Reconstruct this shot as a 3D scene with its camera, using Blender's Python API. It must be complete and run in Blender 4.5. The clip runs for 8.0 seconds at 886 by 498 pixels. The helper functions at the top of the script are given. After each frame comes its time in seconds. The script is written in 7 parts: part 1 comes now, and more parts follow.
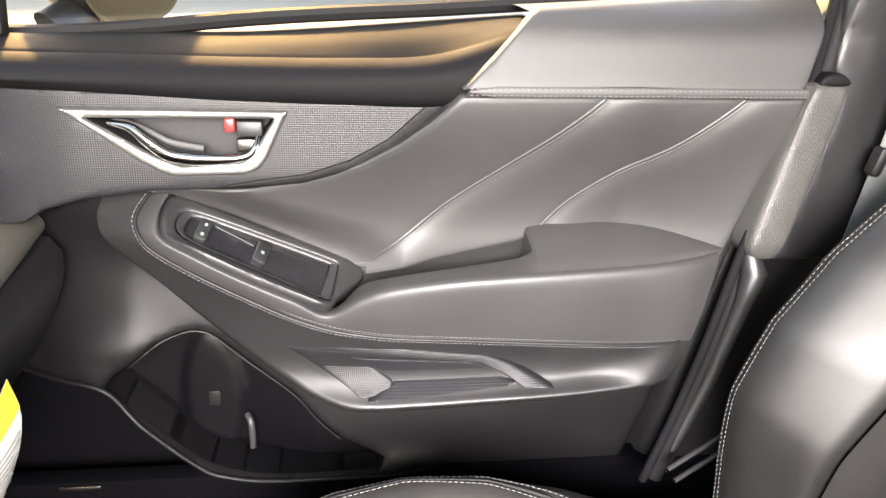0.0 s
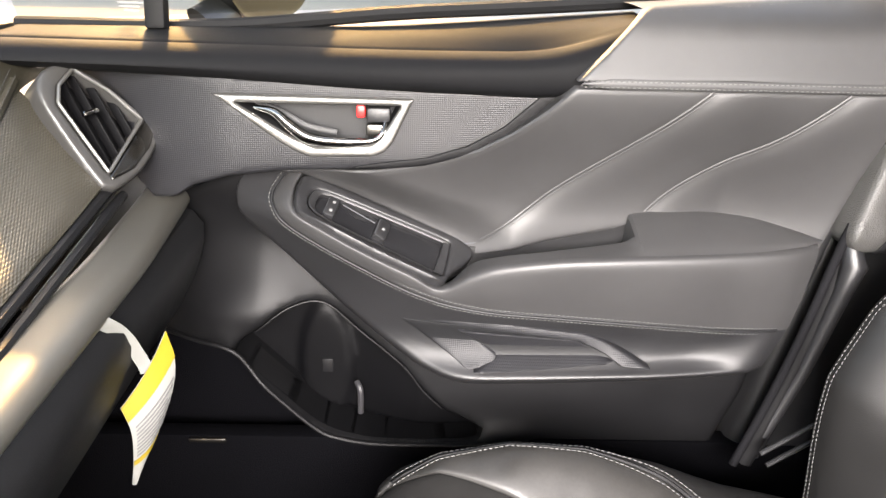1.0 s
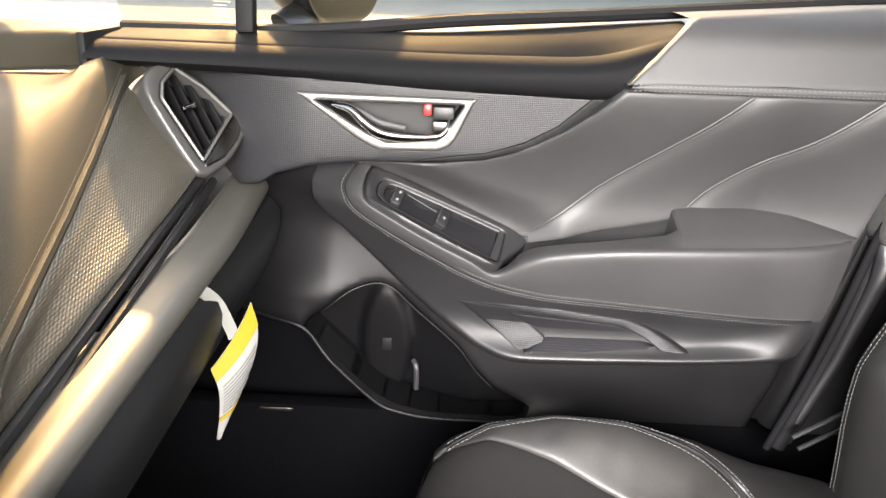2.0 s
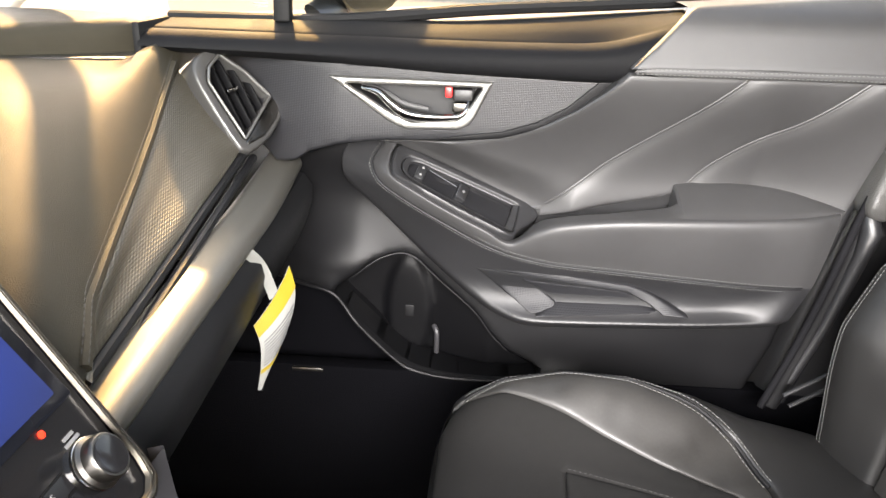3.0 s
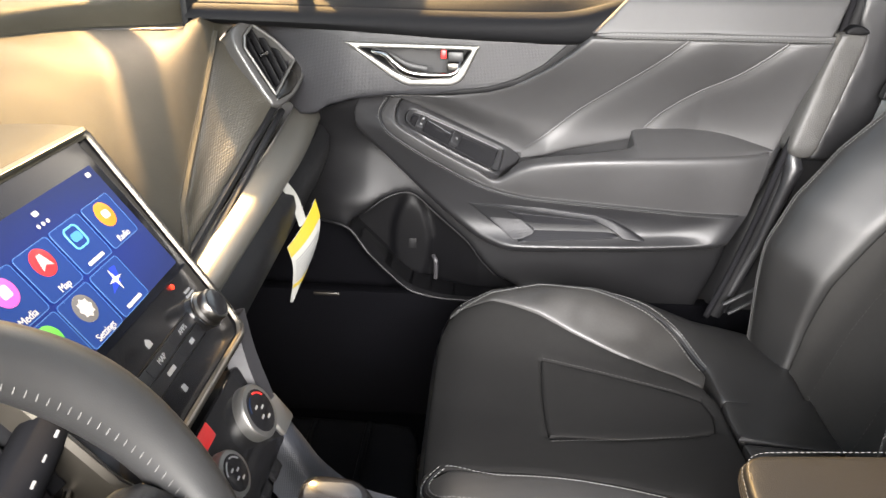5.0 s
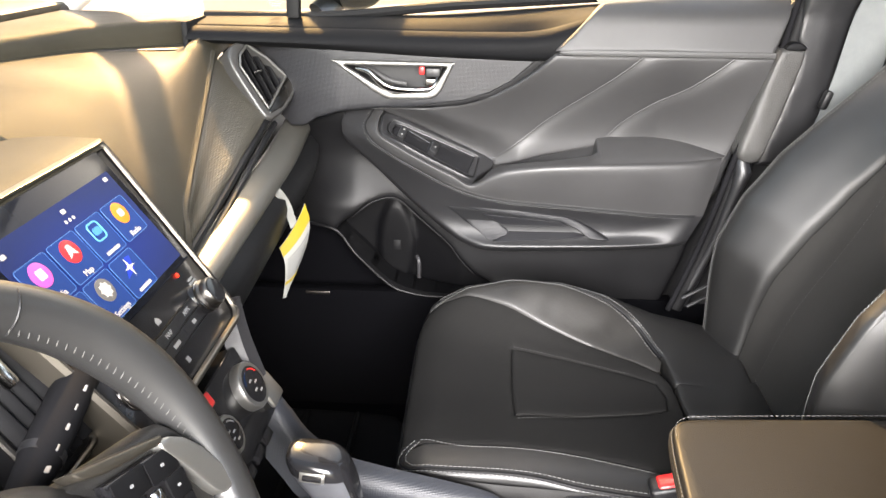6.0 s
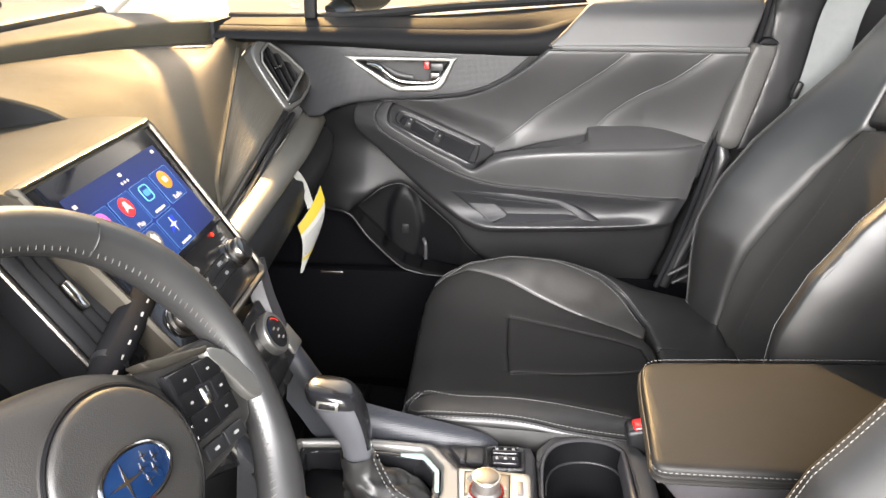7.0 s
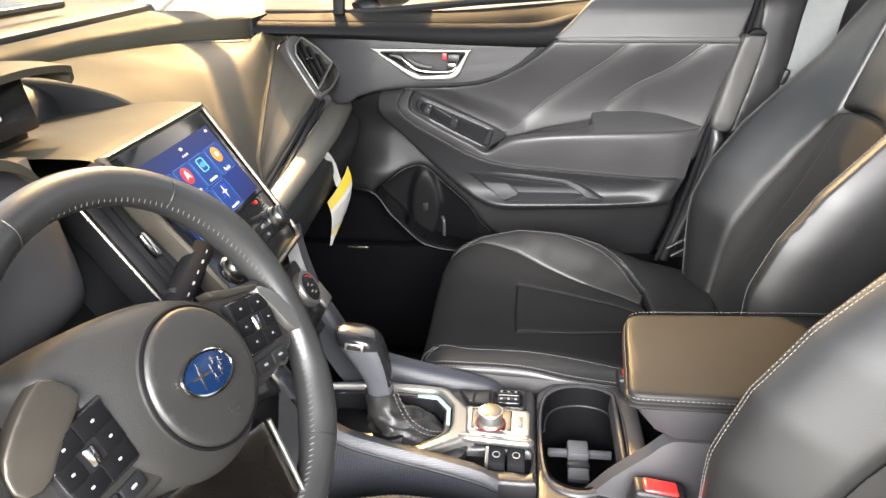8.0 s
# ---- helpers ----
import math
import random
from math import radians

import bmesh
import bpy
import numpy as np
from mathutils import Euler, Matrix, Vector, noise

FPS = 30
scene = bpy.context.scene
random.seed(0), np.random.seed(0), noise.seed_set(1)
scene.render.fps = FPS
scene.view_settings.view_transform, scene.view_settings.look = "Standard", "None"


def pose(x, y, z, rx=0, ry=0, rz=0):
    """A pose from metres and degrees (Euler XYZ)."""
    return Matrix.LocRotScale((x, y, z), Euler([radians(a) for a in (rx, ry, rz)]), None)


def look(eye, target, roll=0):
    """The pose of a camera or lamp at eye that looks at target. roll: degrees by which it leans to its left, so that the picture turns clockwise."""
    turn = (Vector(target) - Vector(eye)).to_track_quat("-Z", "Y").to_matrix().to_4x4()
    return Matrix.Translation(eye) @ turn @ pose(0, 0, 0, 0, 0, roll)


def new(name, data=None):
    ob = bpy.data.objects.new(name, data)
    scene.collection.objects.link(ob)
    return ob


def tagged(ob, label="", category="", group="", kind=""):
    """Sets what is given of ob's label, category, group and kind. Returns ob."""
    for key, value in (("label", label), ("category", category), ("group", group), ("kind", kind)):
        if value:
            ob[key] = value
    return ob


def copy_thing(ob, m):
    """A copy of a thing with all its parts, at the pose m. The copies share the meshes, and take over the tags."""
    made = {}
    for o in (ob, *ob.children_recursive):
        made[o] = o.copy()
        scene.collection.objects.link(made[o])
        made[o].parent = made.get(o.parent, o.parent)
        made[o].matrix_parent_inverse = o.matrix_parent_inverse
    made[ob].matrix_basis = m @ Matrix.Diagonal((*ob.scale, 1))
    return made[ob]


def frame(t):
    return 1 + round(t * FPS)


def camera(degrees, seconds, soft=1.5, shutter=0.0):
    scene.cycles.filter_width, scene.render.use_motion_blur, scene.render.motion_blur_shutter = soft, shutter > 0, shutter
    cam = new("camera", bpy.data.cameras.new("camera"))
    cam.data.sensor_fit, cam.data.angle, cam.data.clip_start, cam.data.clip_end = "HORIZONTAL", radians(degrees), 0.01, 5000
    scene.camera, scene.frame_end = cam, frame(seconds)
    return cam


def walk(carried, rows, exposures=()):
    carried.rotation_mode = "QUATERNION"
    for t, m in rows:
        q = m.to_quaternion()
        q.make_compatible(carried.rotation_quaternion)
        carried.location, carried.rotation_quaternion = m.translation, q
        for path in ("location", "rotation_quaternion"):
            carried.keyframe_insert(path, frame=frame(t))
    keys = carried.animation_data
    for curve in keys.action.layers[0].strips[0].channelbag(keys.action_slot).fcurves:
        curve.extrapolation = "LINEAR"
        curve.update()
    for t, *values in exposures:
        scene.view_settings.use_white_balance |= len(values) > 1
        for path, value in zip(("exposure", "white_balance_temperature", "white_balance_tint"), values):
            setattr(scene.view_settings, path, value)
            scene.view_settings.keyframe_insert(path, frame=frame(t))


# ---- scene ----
cam = camera(60.7, 8.0)
PATH = [
    (0, (0.0740, 0.1099, 0.8447), (0.3169, 1.9695, 0.1497), 1.80),
    (0.5, (0.0540, 0.0896, 0.8428), (0.2240, 1.9554, 0.1430), 1.96),
    (1, (0.0330, 0.0536, 0.8446), (0.0800, 1.9255, 0.1420), 1.66),
    (1.5, (0.0240, 0.0179, 0.8493), (-0.0010, 1.8899, 0.1457), 1.62),
    (2.8, (0.0080, -0.0920, 0.8659), (-0.0940, 1.7689, 0.1402), 1.86),
    (3, (0.0170, -0.1090, 0.8667), (-0.0900, 1.7468, 0.1287), 1.64),
    (3.5, (0.0210, -0.1637, 0.8724), (-0.0810, 1.6814, 0.1074), 1.66),
    (4, (0.0130, -0.2097, 0.8752), (-0.0860, 1.6237, 0.0822), 1.66),
    (4.5, (0.0160, -0.2646, 0.8881), (-0.0860, 1.5611, 0.0780), 1.35),
    (5, (0.0280, -0.3150, 0.8964), (-0.0660, 1.5089, 0.0812), 1.08),
    (6.5, (0.0790, -0.4714, 0.9299), (-0.0190, 1.3683, 0.1514), 0.47),
    (7, (0.0890, -0.5384, 0.9239), (-0.0380, 1.3008, 0.1483), 0.27),
    (7.5, (0.0970, -0.6092, 0.9293), (-0.0699, 1.2258, 0.1515), -0.17),
    (7.6, (0.0970, -0.6197, 0.9344), (-0.0681, 1.2107, 0.1455), -0.06),
    (8, (0.1190, -0.6751, 0.9433), (-0.0761, 1.1508, 0.1508), -0.47),
]
walk(cam, [(t, look(eye, target, roll)) for t, eye, target, roll in PATH], exposures=((0.0, 4.98, 9600, 19), (1.5, 4.68, 9500, 18), (4.0, 4.62, 9200, 16), (6.5, 4.50, 9150, 16), (8.0, 4.35, 8900, 15)))

# ---- light ----
SUN_AZ, SUN_EL = (-0.26, 0.966), 32.5
world = bpy.data.worlds.new("world")
scene.world = world
world.use_nodes = True
wn = world.node_tree.nodes
sky = wn.new("ShaderNodeTexSky")
sky.sky_type, sky.sun_disc = "NISHITA", False
sky.sun_elevation, sky.sun_rotation = radians(SUN_EL), math.atan2(SUN_AZ[0], SUN_AZ[1])
world.node_tree.links.new(sky.outputs[0], wn["Background"].inputs[0])
wn["Background"].inputs[1].default_value = 0.06
sun = new("sun", bpy.data.lights.new("sun", "SUN"))
sun.data.energy, sun.data.angle, sun.data.color = 0.64, radians(1.8), (1.0, 0.70, 0.36)
se = radians(SUN_EL)
sun.matrix_world = look((0, 0, 6), (-SUN_AZ[0] * math.cos(se), -SUN_AZ[1] * math.cos(se), 6 - math.sin(se)))

# area lamp added outside the open driver's doorway in place of skylight
doorway = new("doorway_fill_lamp", bpy.data.lights.new("doorway_fill_lamp", "AREA"))
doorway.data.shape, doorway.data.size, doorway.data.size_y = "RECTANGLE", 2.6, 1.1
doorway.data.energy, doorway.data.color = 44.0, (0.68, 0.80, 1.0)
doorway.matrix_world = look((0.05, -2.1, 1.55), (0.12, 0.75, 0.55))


# ---- materials ----
def mat(name, color, rough=0.5, metal=0.0, var=0.12, vscale=6.0, bump=0.0, bscale=400.0, kind="noise", coat=0.0, spec=0.5, rvar=0.1):
    """A procedural surface: colour varied at two scales, relief and gloss."""
    m = bpy.data.materials.new(name)
    m.use_nodes = True
    nt, nd = m.node_tree, m.node_tree.nodes
    b = nd["Principled BSDF"]
    co = nd.new("ShaderNodeTexCoord")
    n1, n2 = nd.new("ShaderNodeTexNoise"), nd.new("ShaderNodeTexNoise")
    n1.inputs["Scale"].default_value, n1.inputs["Detail"].default_value = vscale, 4
    n2.inputs["Scale"].default_value, n2.inputs["Detail"].default_value = vscale * 14, 3
    for n in (n1, n2):
        nt.links.new(co.outputs["Object"], n.inputs["Vector"])
    mx = nd.new("ShaderNodeMix")
    mx.inputs[0].default_value = 0.35
    nt.links.new(n1.outputs["Fac"], mx.inputs[2])
    nt.links.new(n2.outputs["Fac"], mx.inputs[3])
    rp = nd.new("ShaderNodeValToRGB")
    rp.color_ramp.elements[0].position, rp.color_ramp.elements[1].position = 0.3, 0.7
    rp.color_ramp.elements[0].color = [c * (1 - var) for c in color] + [1]
    rp.color_ramp.elements[1].color = [min(1, c * (1 + var)) for c in color] + [1]
    nt.links.new(mx.outputs[0], rp.inputs[0])
    nt.links.new(rp.outputs[0], b.inputs["Base Color"])
    mr = nd.new("ShaderNodeMapRange")
    mr.inputs[1].default_value, mr.inputs[2].default_value = 0.3, 0.7
    mr.inputs[3].default_value, mr.inputs[4].default_value = max(0.02, rough - rvar), min(1, rough + rvar)
    nt.links.new(n1.outputs["Fac"], mr.inputs[0])
    nt.links.new(mr.outputs[0], b.inputs["Roughness"])
    b.inputs["Metallic"].default_value = metal
    b.inputs["Specular IOR Level"].default_value = spec
    b.inputs["Coat Weight"].default_value = coat
    b.inputs["Coat Roughness"].default_value = 0.05
    if bump:
        bp = nd.new("ShaderNodeBump")
        bp.inputs["Strength"].default_value, bp.inputs["Distance"].default_value = bump, 0.0012
        if kind == "grain":
            t = nd.new("ShaderNodeTexVoronoi")
            t.inputs["Scale"].default_value = bscale
            nt.links.new(co.outputs["Object"], t.inputs["Vector"])
            nt.links.new(t.outputs["Distance"], bp.inputs["Height"])
        elif kind == "weave":
            # a diamond weave: two crossed waves laid over the surface
            hs = []
            for v in ((1, 0, 1), (1, 0, -1)):
                dt = nd.new("ShaderNodeVectorMath")
                dt.operation = "DOT_PRODUCT"
                dt.inputs[1].default_value = (v[0], 0.35, v[2])
                nt.links.new(co.outputs["Object"], dt.inputs[0])
                mu = nd.new("ShaderNodeMath")
                mu.operation = "MULTIPLY"
                mu.inputs[1].default_value = bscale
                nt.links.new(dt.outputs["Value"], mu.inputs[0])
                sn = nd.new("ShaderNodeMath")
                sn.operation = "SINE"
                nt.links.new(mu.outputs[0], sn.inputs[0])
                hs.append(sn)
            ad = nd.new("ShaderNodeMath")
            ad.operation = "MULTIPLY"
            nt.links.new(hs[0].outputs[0], ad.inputs[0])
            nt.links.new(hs[1].outputs[0], ad.inputs[1])
            nt.links.new(ad.outputs[0], bp.inputs["Height"])
        else:
            t = nd.new("ShaderNodeTexNoise")
            t.inputs["Scale"].default_value, t.inputs["Detail"].default_value = bscale, 4
            nt.links.new(co.outputs["Object"], t.inputs["Vector"])
            nt.links.new(t.outputs["Fac"], bp.inputs["Height"])
        nt.links.new(bp.outputs[0], b.inputs["Normal"])
    return m


LIT = 0.045


def glow(name, color, strength):
    m = bpy.data.materials.new(name)
    m.use_nodes = True
    b = m.node_tree.nodes["Principled BSDF"]
    b.inputs["Base Color"].default_value = (*[c * 0.2 for c in color], 1)
    b.inputs["Emission Color"].default_value = (*color, 1)
    b.inputs["Emission Strength"].default_value = strength * LIT
    b.inputs["Roughness"].default_value = 0.3
    b.inputs["Specular IOR Level"].default_value = 0.06
    return m


def glassy(name, color):
    """Thin tinted glazing: it passes tinted light and mirrors a little at a slant."""
    m = bpy.data.materials.new(name)
    m.use_nodes = True
    nt, nd = m.node_tree, m.node_tree.nodes
    tr, gl, mx, fr = nd.new("ShaderNodeBsdfTransparent"), nd.new("ShaderNodeBsdfGlossy"), nd.new("ShaderNodeMixShader"), nd.new("ShaderNodeLayerWeight")
    tr.inputs[0].default_value = (*color, 1)
    gl.inputs["Roughness"].default_value = 0.02
    fr.inputs[0].default_value = 0.5
    pw = nd.new("ShaderNodeMath")
    pw.operation = "POWER"
    pw.inputs[1].default_value = 4.5
    ma = nd.new("ShaderNodeMath")
    ma.operation = "MULTIPLY_ADD"
    ma.inputs[1].default_value, ma.inputs[2].default_value = 0.8, 0.04
    nt.links.new(fr.outputs["Facing"], pw.inputs[0])
    nt.links.new(pw.outputs[0], ma.inputs[0])
    nt.links.new(ma.outputs[0], mx.inputs[0])
    nt.links.new(tr.outputs[0], mx.inputs[1])
    nt.links.new(gl.outputs[0], mx.inputs[2])
    nt.links.new(mx.outputs[0], nd["Material Output"].inputs[0])
    return m


LEATHER = mat("black_leather", (0.0265, 0.0260, 0.0266), 0.54, spec=0.6, bump=0.05, bscale=800, kind="grain", vscale=5)
SEAT_LEATHER = mat("black_seat_leather", (0.010, 0.0098, 0.0096), 0.44, spec=0.5, bump=0.07, bscale=900, kind="grain", vscale=6, rvar=0.12)
LEATHER_LID = mat("grained_black_leather", (0.0095, 0.0090, 0.0084), 0.55, spec=0.22, bump=0.12, bscale=700, kind="grain", vscale=5)
LEATHER_CREASED = mat("creased_worn_leather", (0.017, 0.0160, 0.0148), 0.46, spec=0.48, bump=0.22, bscale=55, kind="noise", vscale=22, var=0.3, rvar=0.10)
LEATHER_WORN = mat("polished_black_leather", (0.015, 0.015, 0.015), 0.38, spec=0.5, bump=0.05, bscale=900, kind="grain", vscale=7, rvar=0.14)
VINYL = mat("soft_dash_vinyl", (0.029, 0.0255, 0.0185), 0.60, bump=0.24, bscale=900, kind="grain", vscale=4, spec=0.14)
PLASTIC = mat("black_moulded_plastic", (0.012, 0.012, 0.013), 0.43, spec=0.5, bump=0.10, bscale=1200, kind="grain", vscale=4)
PLASTIC_DARK = mat("dull_black_plastic", (0.007, 0.0072, 0.008), 0.5, spec=0.35, bump=0.2, bscale=900, vscale=5)
WEAVE = mat("woven_look_trim", (0.0105, 0.0106, 0.0122), 0.50, spec=0.36, bump=0.16, bscale=1500, kind="weave", vscale=5)
WEAVE_FINE = mat("fine_woven_look_pad", (0.048, 0.0420, 0.0310), 0.46, bump=0.25, bscale=1500, kind="weave", vscale=5, spec=0.6)
WEAVE_BLUE = mat("grey_woven_console_trim", (0.015, 0.0168, 0.021), 0.50, bump=0.2, bscale=1700, kind="weave", vscale=5)
FABRIC = mat("black_suede_cloth", (0.0118, 0.0115, 0.0112), 0.95, bump=0.35, bscale=1500, vscale=9, spec=0.05)
# black carpet, far darker than real: the footwells' deep shade is in the colour
CARPET = mat("shade_black_carpet", (0.0024, 0.0024, 0.003), 0.95, bump=0.8, bscale=700, vscale=12, spec=0.02)
RUBBER = mat("black_rubber", (0.006, 0.006, 0.0065), 0.6, bump=0.1, bscale=300, spec=0.14)
SILVER = mat("satin_silver_paint", (0.22, 0.215, 0.205), 0.40, metal=0.85, var=0.04, bump=0.04, bscale=900, rvar=0.05)
BRIGHT = mat("bright_satin_silver", (0.30, 0.295, 0.28), 0.34, metal=0.9, var=0.04, bump=0.03, bscale=900, rvar=0.05)
CHROME = mat("bright_chrome", (0.36, 0.355, 0.35), 0.14, metal=1.0, var=0.03, rvar=0.05)
DARK_CHROME = mat("dark_satin_metal", (0.12, 0.113, 0.105), 0.30, metal=1.0, var=0.06)
PIANO = mat("gloss_black_panel", (0.009, 0.009, 0.010), 0.14, spec=0.3, var=0.1, rvar=0.04)
SCREEN = mat("dark_screen_glass", (0.006, 0.007, 0.010), 0.10, spec=0.10, rvar=0.03)
WHEEL_PLASTIC = mat("soft_wheel_plastic", (0.0145, 0.0138, 0.0130), 0.50, spec=0.42, bump=0.12, bscale=900, kind="grain", vscale=5)
# base colour darkened to put the ledge's shade where the sun still falls
RAIL = mat("shade_dark_rail", (0.0050, 0.0051, 0.0057), 0.70, spec=0.08, bump=0.08, bscale=1200, kind="grain", vscale=4)
PLASTIC_LOW = mat("coarse_black_plastic", (0.0050, 0.0050, 0.0055), 0.50, spec=0.20, bump=0.12, bscale=1000, kind="grain", vscale=5)
# blacker than the door skin: the pocket's shade is put into its colour
POCKET = mat("shade_black_pocket_plastic", (0.0022, 0.0022, 0.0026), 0.42, spec=0.10, bump=0.1, bscale=1000, kind="grain", vscale=5)
MATT = mat("matt_black_plastic", (0.008, 0.008, 0.009), 0.85, spec=0.05, bump=0.1, bscale=900)
# black plastic, taken near black to carry the shade in wells and recesses
SOCKET = mat("black_plastic_and_shade", (0.0035, 0.0035, 0.004), 0.5, spec=0.12, bump=0.1, bscale=900)
GRIP = mat("grey_leather_grip", (0.048, 0.050, 0.056), 0.42, bump=0.1, bscale=700, kind="grain", spec=0.4)
MID_GREY = mat("grey_moulded_plastic", (0.024, 0.0232, 0.0252), 0.5, spec=0.45, bump=0.10, bscale=1100, kind="grain", vscale=5)
SATIN_GREY = mat("satin_grey_plastic", (0.06, 0.062, 0.067), 0.45, bump=0.05, bscale=900)
STRIP = mat("satin_dash_strip_paint", (0.105, 0.100, 0.088), 0.42, metal=0.5, var=0.05, bump=0.06, bscale=1200, rvar=0.06)
THREAD = mat("pale_grey_thread", (0.10, 0.10, 0.097), 0.75, var=0.15, vscale=60)
THREAD_PALE = mat("pale_seat_thread", (0.10, 0.10, 0.097), 0.75, var=0.15, vscale=60)
THREAD_GREY = mat("grey_wheel_thread", (0.060, 0.059, 0.056), 0.75, var=0.15, vscale=60)
THREAD_DARK = mat("dark_thread", (0.024, 0.0235, 0.022), 0.75)
PAPER = mat("white_tag_paper", (0.24, 0.24, 0.225), 0.7, var=0.04)
YELLOW = mat("yellow_print", (0.27, 0.19, 0.012), 0.6, var=0.05)
INK = mat("grey_print", (0.13, 0.13, 0.13), 0.7)
RED = mat("red_plastic", (0.62, 0.02, 0.02), 0.35, var=0.08)
BLUE = mat("deep_blue_enamel", (0.001, 0.010, 0.034), 0.25, spec=0.3, var=0.15)
WHITE = mat("white_marking", (0.17, 0.17, 0.17), 0.5, var=0.03)
PILLAR = mat("light_grey_trim", (0.55, 0.55, 0.53), 0.6, var=0.04, bump=0.1, bscale=900)
ROOFCLOTH = mat("grey_headliner_cloth", (0.42, 0.42, 0.40), 0.9, bump=0.3, bscale=900)
WEBBING = mat("grey_belt_webbing", (0.13, 0.14, 0.14), 0.6, bump=0.5, bscale=900)
PAINT = mat("silver_body_paint", (0.60, 0.61, 0.62), 0.3, metal=0.0, coat=0.8, var=0.03)
CONCRETE = mat("pale_concrete", (0.25, 0.235, 0.205), 0.9, var=0.15, vscale=0.8, bump=0.4, bscale=40)
GLASS = glassy("tinted_window_glass", (0.66, 0.68, 0.64))
MIRROR = mat("mirror_glass", (0.85, 0.86, 0.86), 0.03, metal=1.0, var=0.01, rvar=0.01)


# ---- mesh helpers ----
def part(name, bm, material, parent, label="", smooth=True, angle=40):
    me = bpy.data.meshes.new(name)
    bm.to_mesh(me)
    bm.free()
    me.materials.append(material)
    if smooth:
        me.shade_smooth()
        me.set_sharp_from_angle(angle=radians(angle))
    ob = new(name, me)
    if parent:
        ob.parent = parent
        ob.matrix_parent_inverse = parent.matrix_basis.inverted()
    if label:
        ob["label"] = label
    if "stitching" in name:
        ob["kind"] = "stuff"
    return ob


def thing(name, label, category, at=(0, 0, 0), kind="", group=""):
    ob = new(name)
    ob.location = at
    ob.empty_display_size = 0.05
    return tagged(ob, label, category, group, kind)


def spline(pts, n, closed=False):
    """n points evenly along a smooth curve through pts (any dimension)."""
    p = np.array(pts, float)
    k = len(p)
    idx = range(k if closed else k - 1)
    out = []
    for i in idx:
        if closed:
            a, b, c, d = p[(i - 1) % k], p[i], p[(i + 1) % k], p[(i + 2) % k]
        else:
            b, c = p[i], p[i + 1]
            a = p[i - 1] if i else 2 * b - c
            d = p[i + 2] if i + 2 < k else 2 * c - b
        for s in np.linspace(0, 1, 12, endpoint=False):
            out.append(0.5 * (2 * b + (c - a) * s + (2 * a - 5 * b + 4 * c - d) * s * s + (3 * b - a - 3 * c + d) * s ** 3))
    out.append(p[0] if closed else p[-1])
    out = np.array(out)
    run = np.concatenate([[0], np.cumsum(np.linalg.norm(np.diff(out, axis=0), axis=1))])
    at = np.linspace(0, run[-1], n, endpoint=not closed)
    return np.stack([np.interp(at, run, out[:, j]) for j in range(out.shape[1])], 1)


def chaikin(p, times=2, closed=False):
    p = np.array(p, float)
    for _ in range(times):
        q = []
        k = len(p)
        if not closed:
            q.append(p[0])
        for i in range(k if closed else k - 1):
            a, b = p[i], p[(i + 1) % k]
            q += [a * 0.75 + b * 0.25, a * 0.25 + b * 0.75]
        if not closed:
            q.append(p[-1])
        p = np.array(q)
    return p


def resample(p, n, closed=False):
    p = np.array(p, float)
    if closed:
        p = np.vstack([p, p[:1]])
    run = np.concatenate([[0], np.cumsum(np.linalg.norm(np.diff(p, axis=0), axis=1))])
    at = np.linspace(0, run[-1], n, endpoint=not closed)
    return np.stack([np.interp(at, run, p[:, j]) for j in range(p.shape[1])], 1)


def grid(P, back=None, wrap=False, caps=False, bm=None):
    """A surface from rows of points; back: a vector that gives it thickness; wrap: rows are rings."""
    bm = bm or bmesh.new()
    nu, nv = len(P), len(P[0])
    vs = [[bm.verts.new(Vector(p)) for p in row] for row in P]
    for i in range(nu - 1):
        for j in range(nv if wrap else nv - 1):
            bm.faces.new((vs[i][j], vs[i][(j + 1) % nv], vs[i + 1][(j + 1) % nv], vs[i + 1][j]))
    if caps and wrap:
        bm.faces.new(list(reversed(vs[0])))
        bm.faces.new(vs[-1])
    if back is not None:
        b = Vector(back)
        rim = [vs[0][j] for j in range(nv)] + [vs[i][-1] for i in range(1, nu)] + [vs[-1][j] for j in range(nv - 2, -1, -1)] + [vs[i][0] for i in range(nu - 2, 0, -1)]
        low = [bm.verts.new(v.co + b) for v in rim]
        for i in range(len(rim)):
            j = (i + 1) % len(rim)
            bm.faces.new((rim[j], rim[i], low[i], low[j]))
    bmesh.ops.recalc_face_normals(bm, faces=bm.faces)
    return bm


def loft(stations, n_along, n_around=24, rounds=2):
    """Stations: (x, section) with equal numbers of section points; smooth from station to station."""
    A = np.array(stations, float)
    rows = np.stack([spline(A[:, j], n_along) for j in range(A.shape[1])], 1)
    return [resample(chaikin(r, rounds), n_around) if n_around else chaikin(r, rounds) for r in rows]


def inside(poly, q):
    x, y = q[:, 0], q[:, 1]
    ok = np.zeros(len(q), bool)
    k = len(poly)
    for i in range(k):
        x0, y0 = poly[i]
        x1, y1 = poly[(i + 1) % k]
        c = (y0 > y) != (y1 > y)
        with np.errstate(divide="ignore", invalid="ignore"):
            ok ^= c & (x < (x1 - x0) * (y - y0) / (y1 - y0) + x0)
    return ok


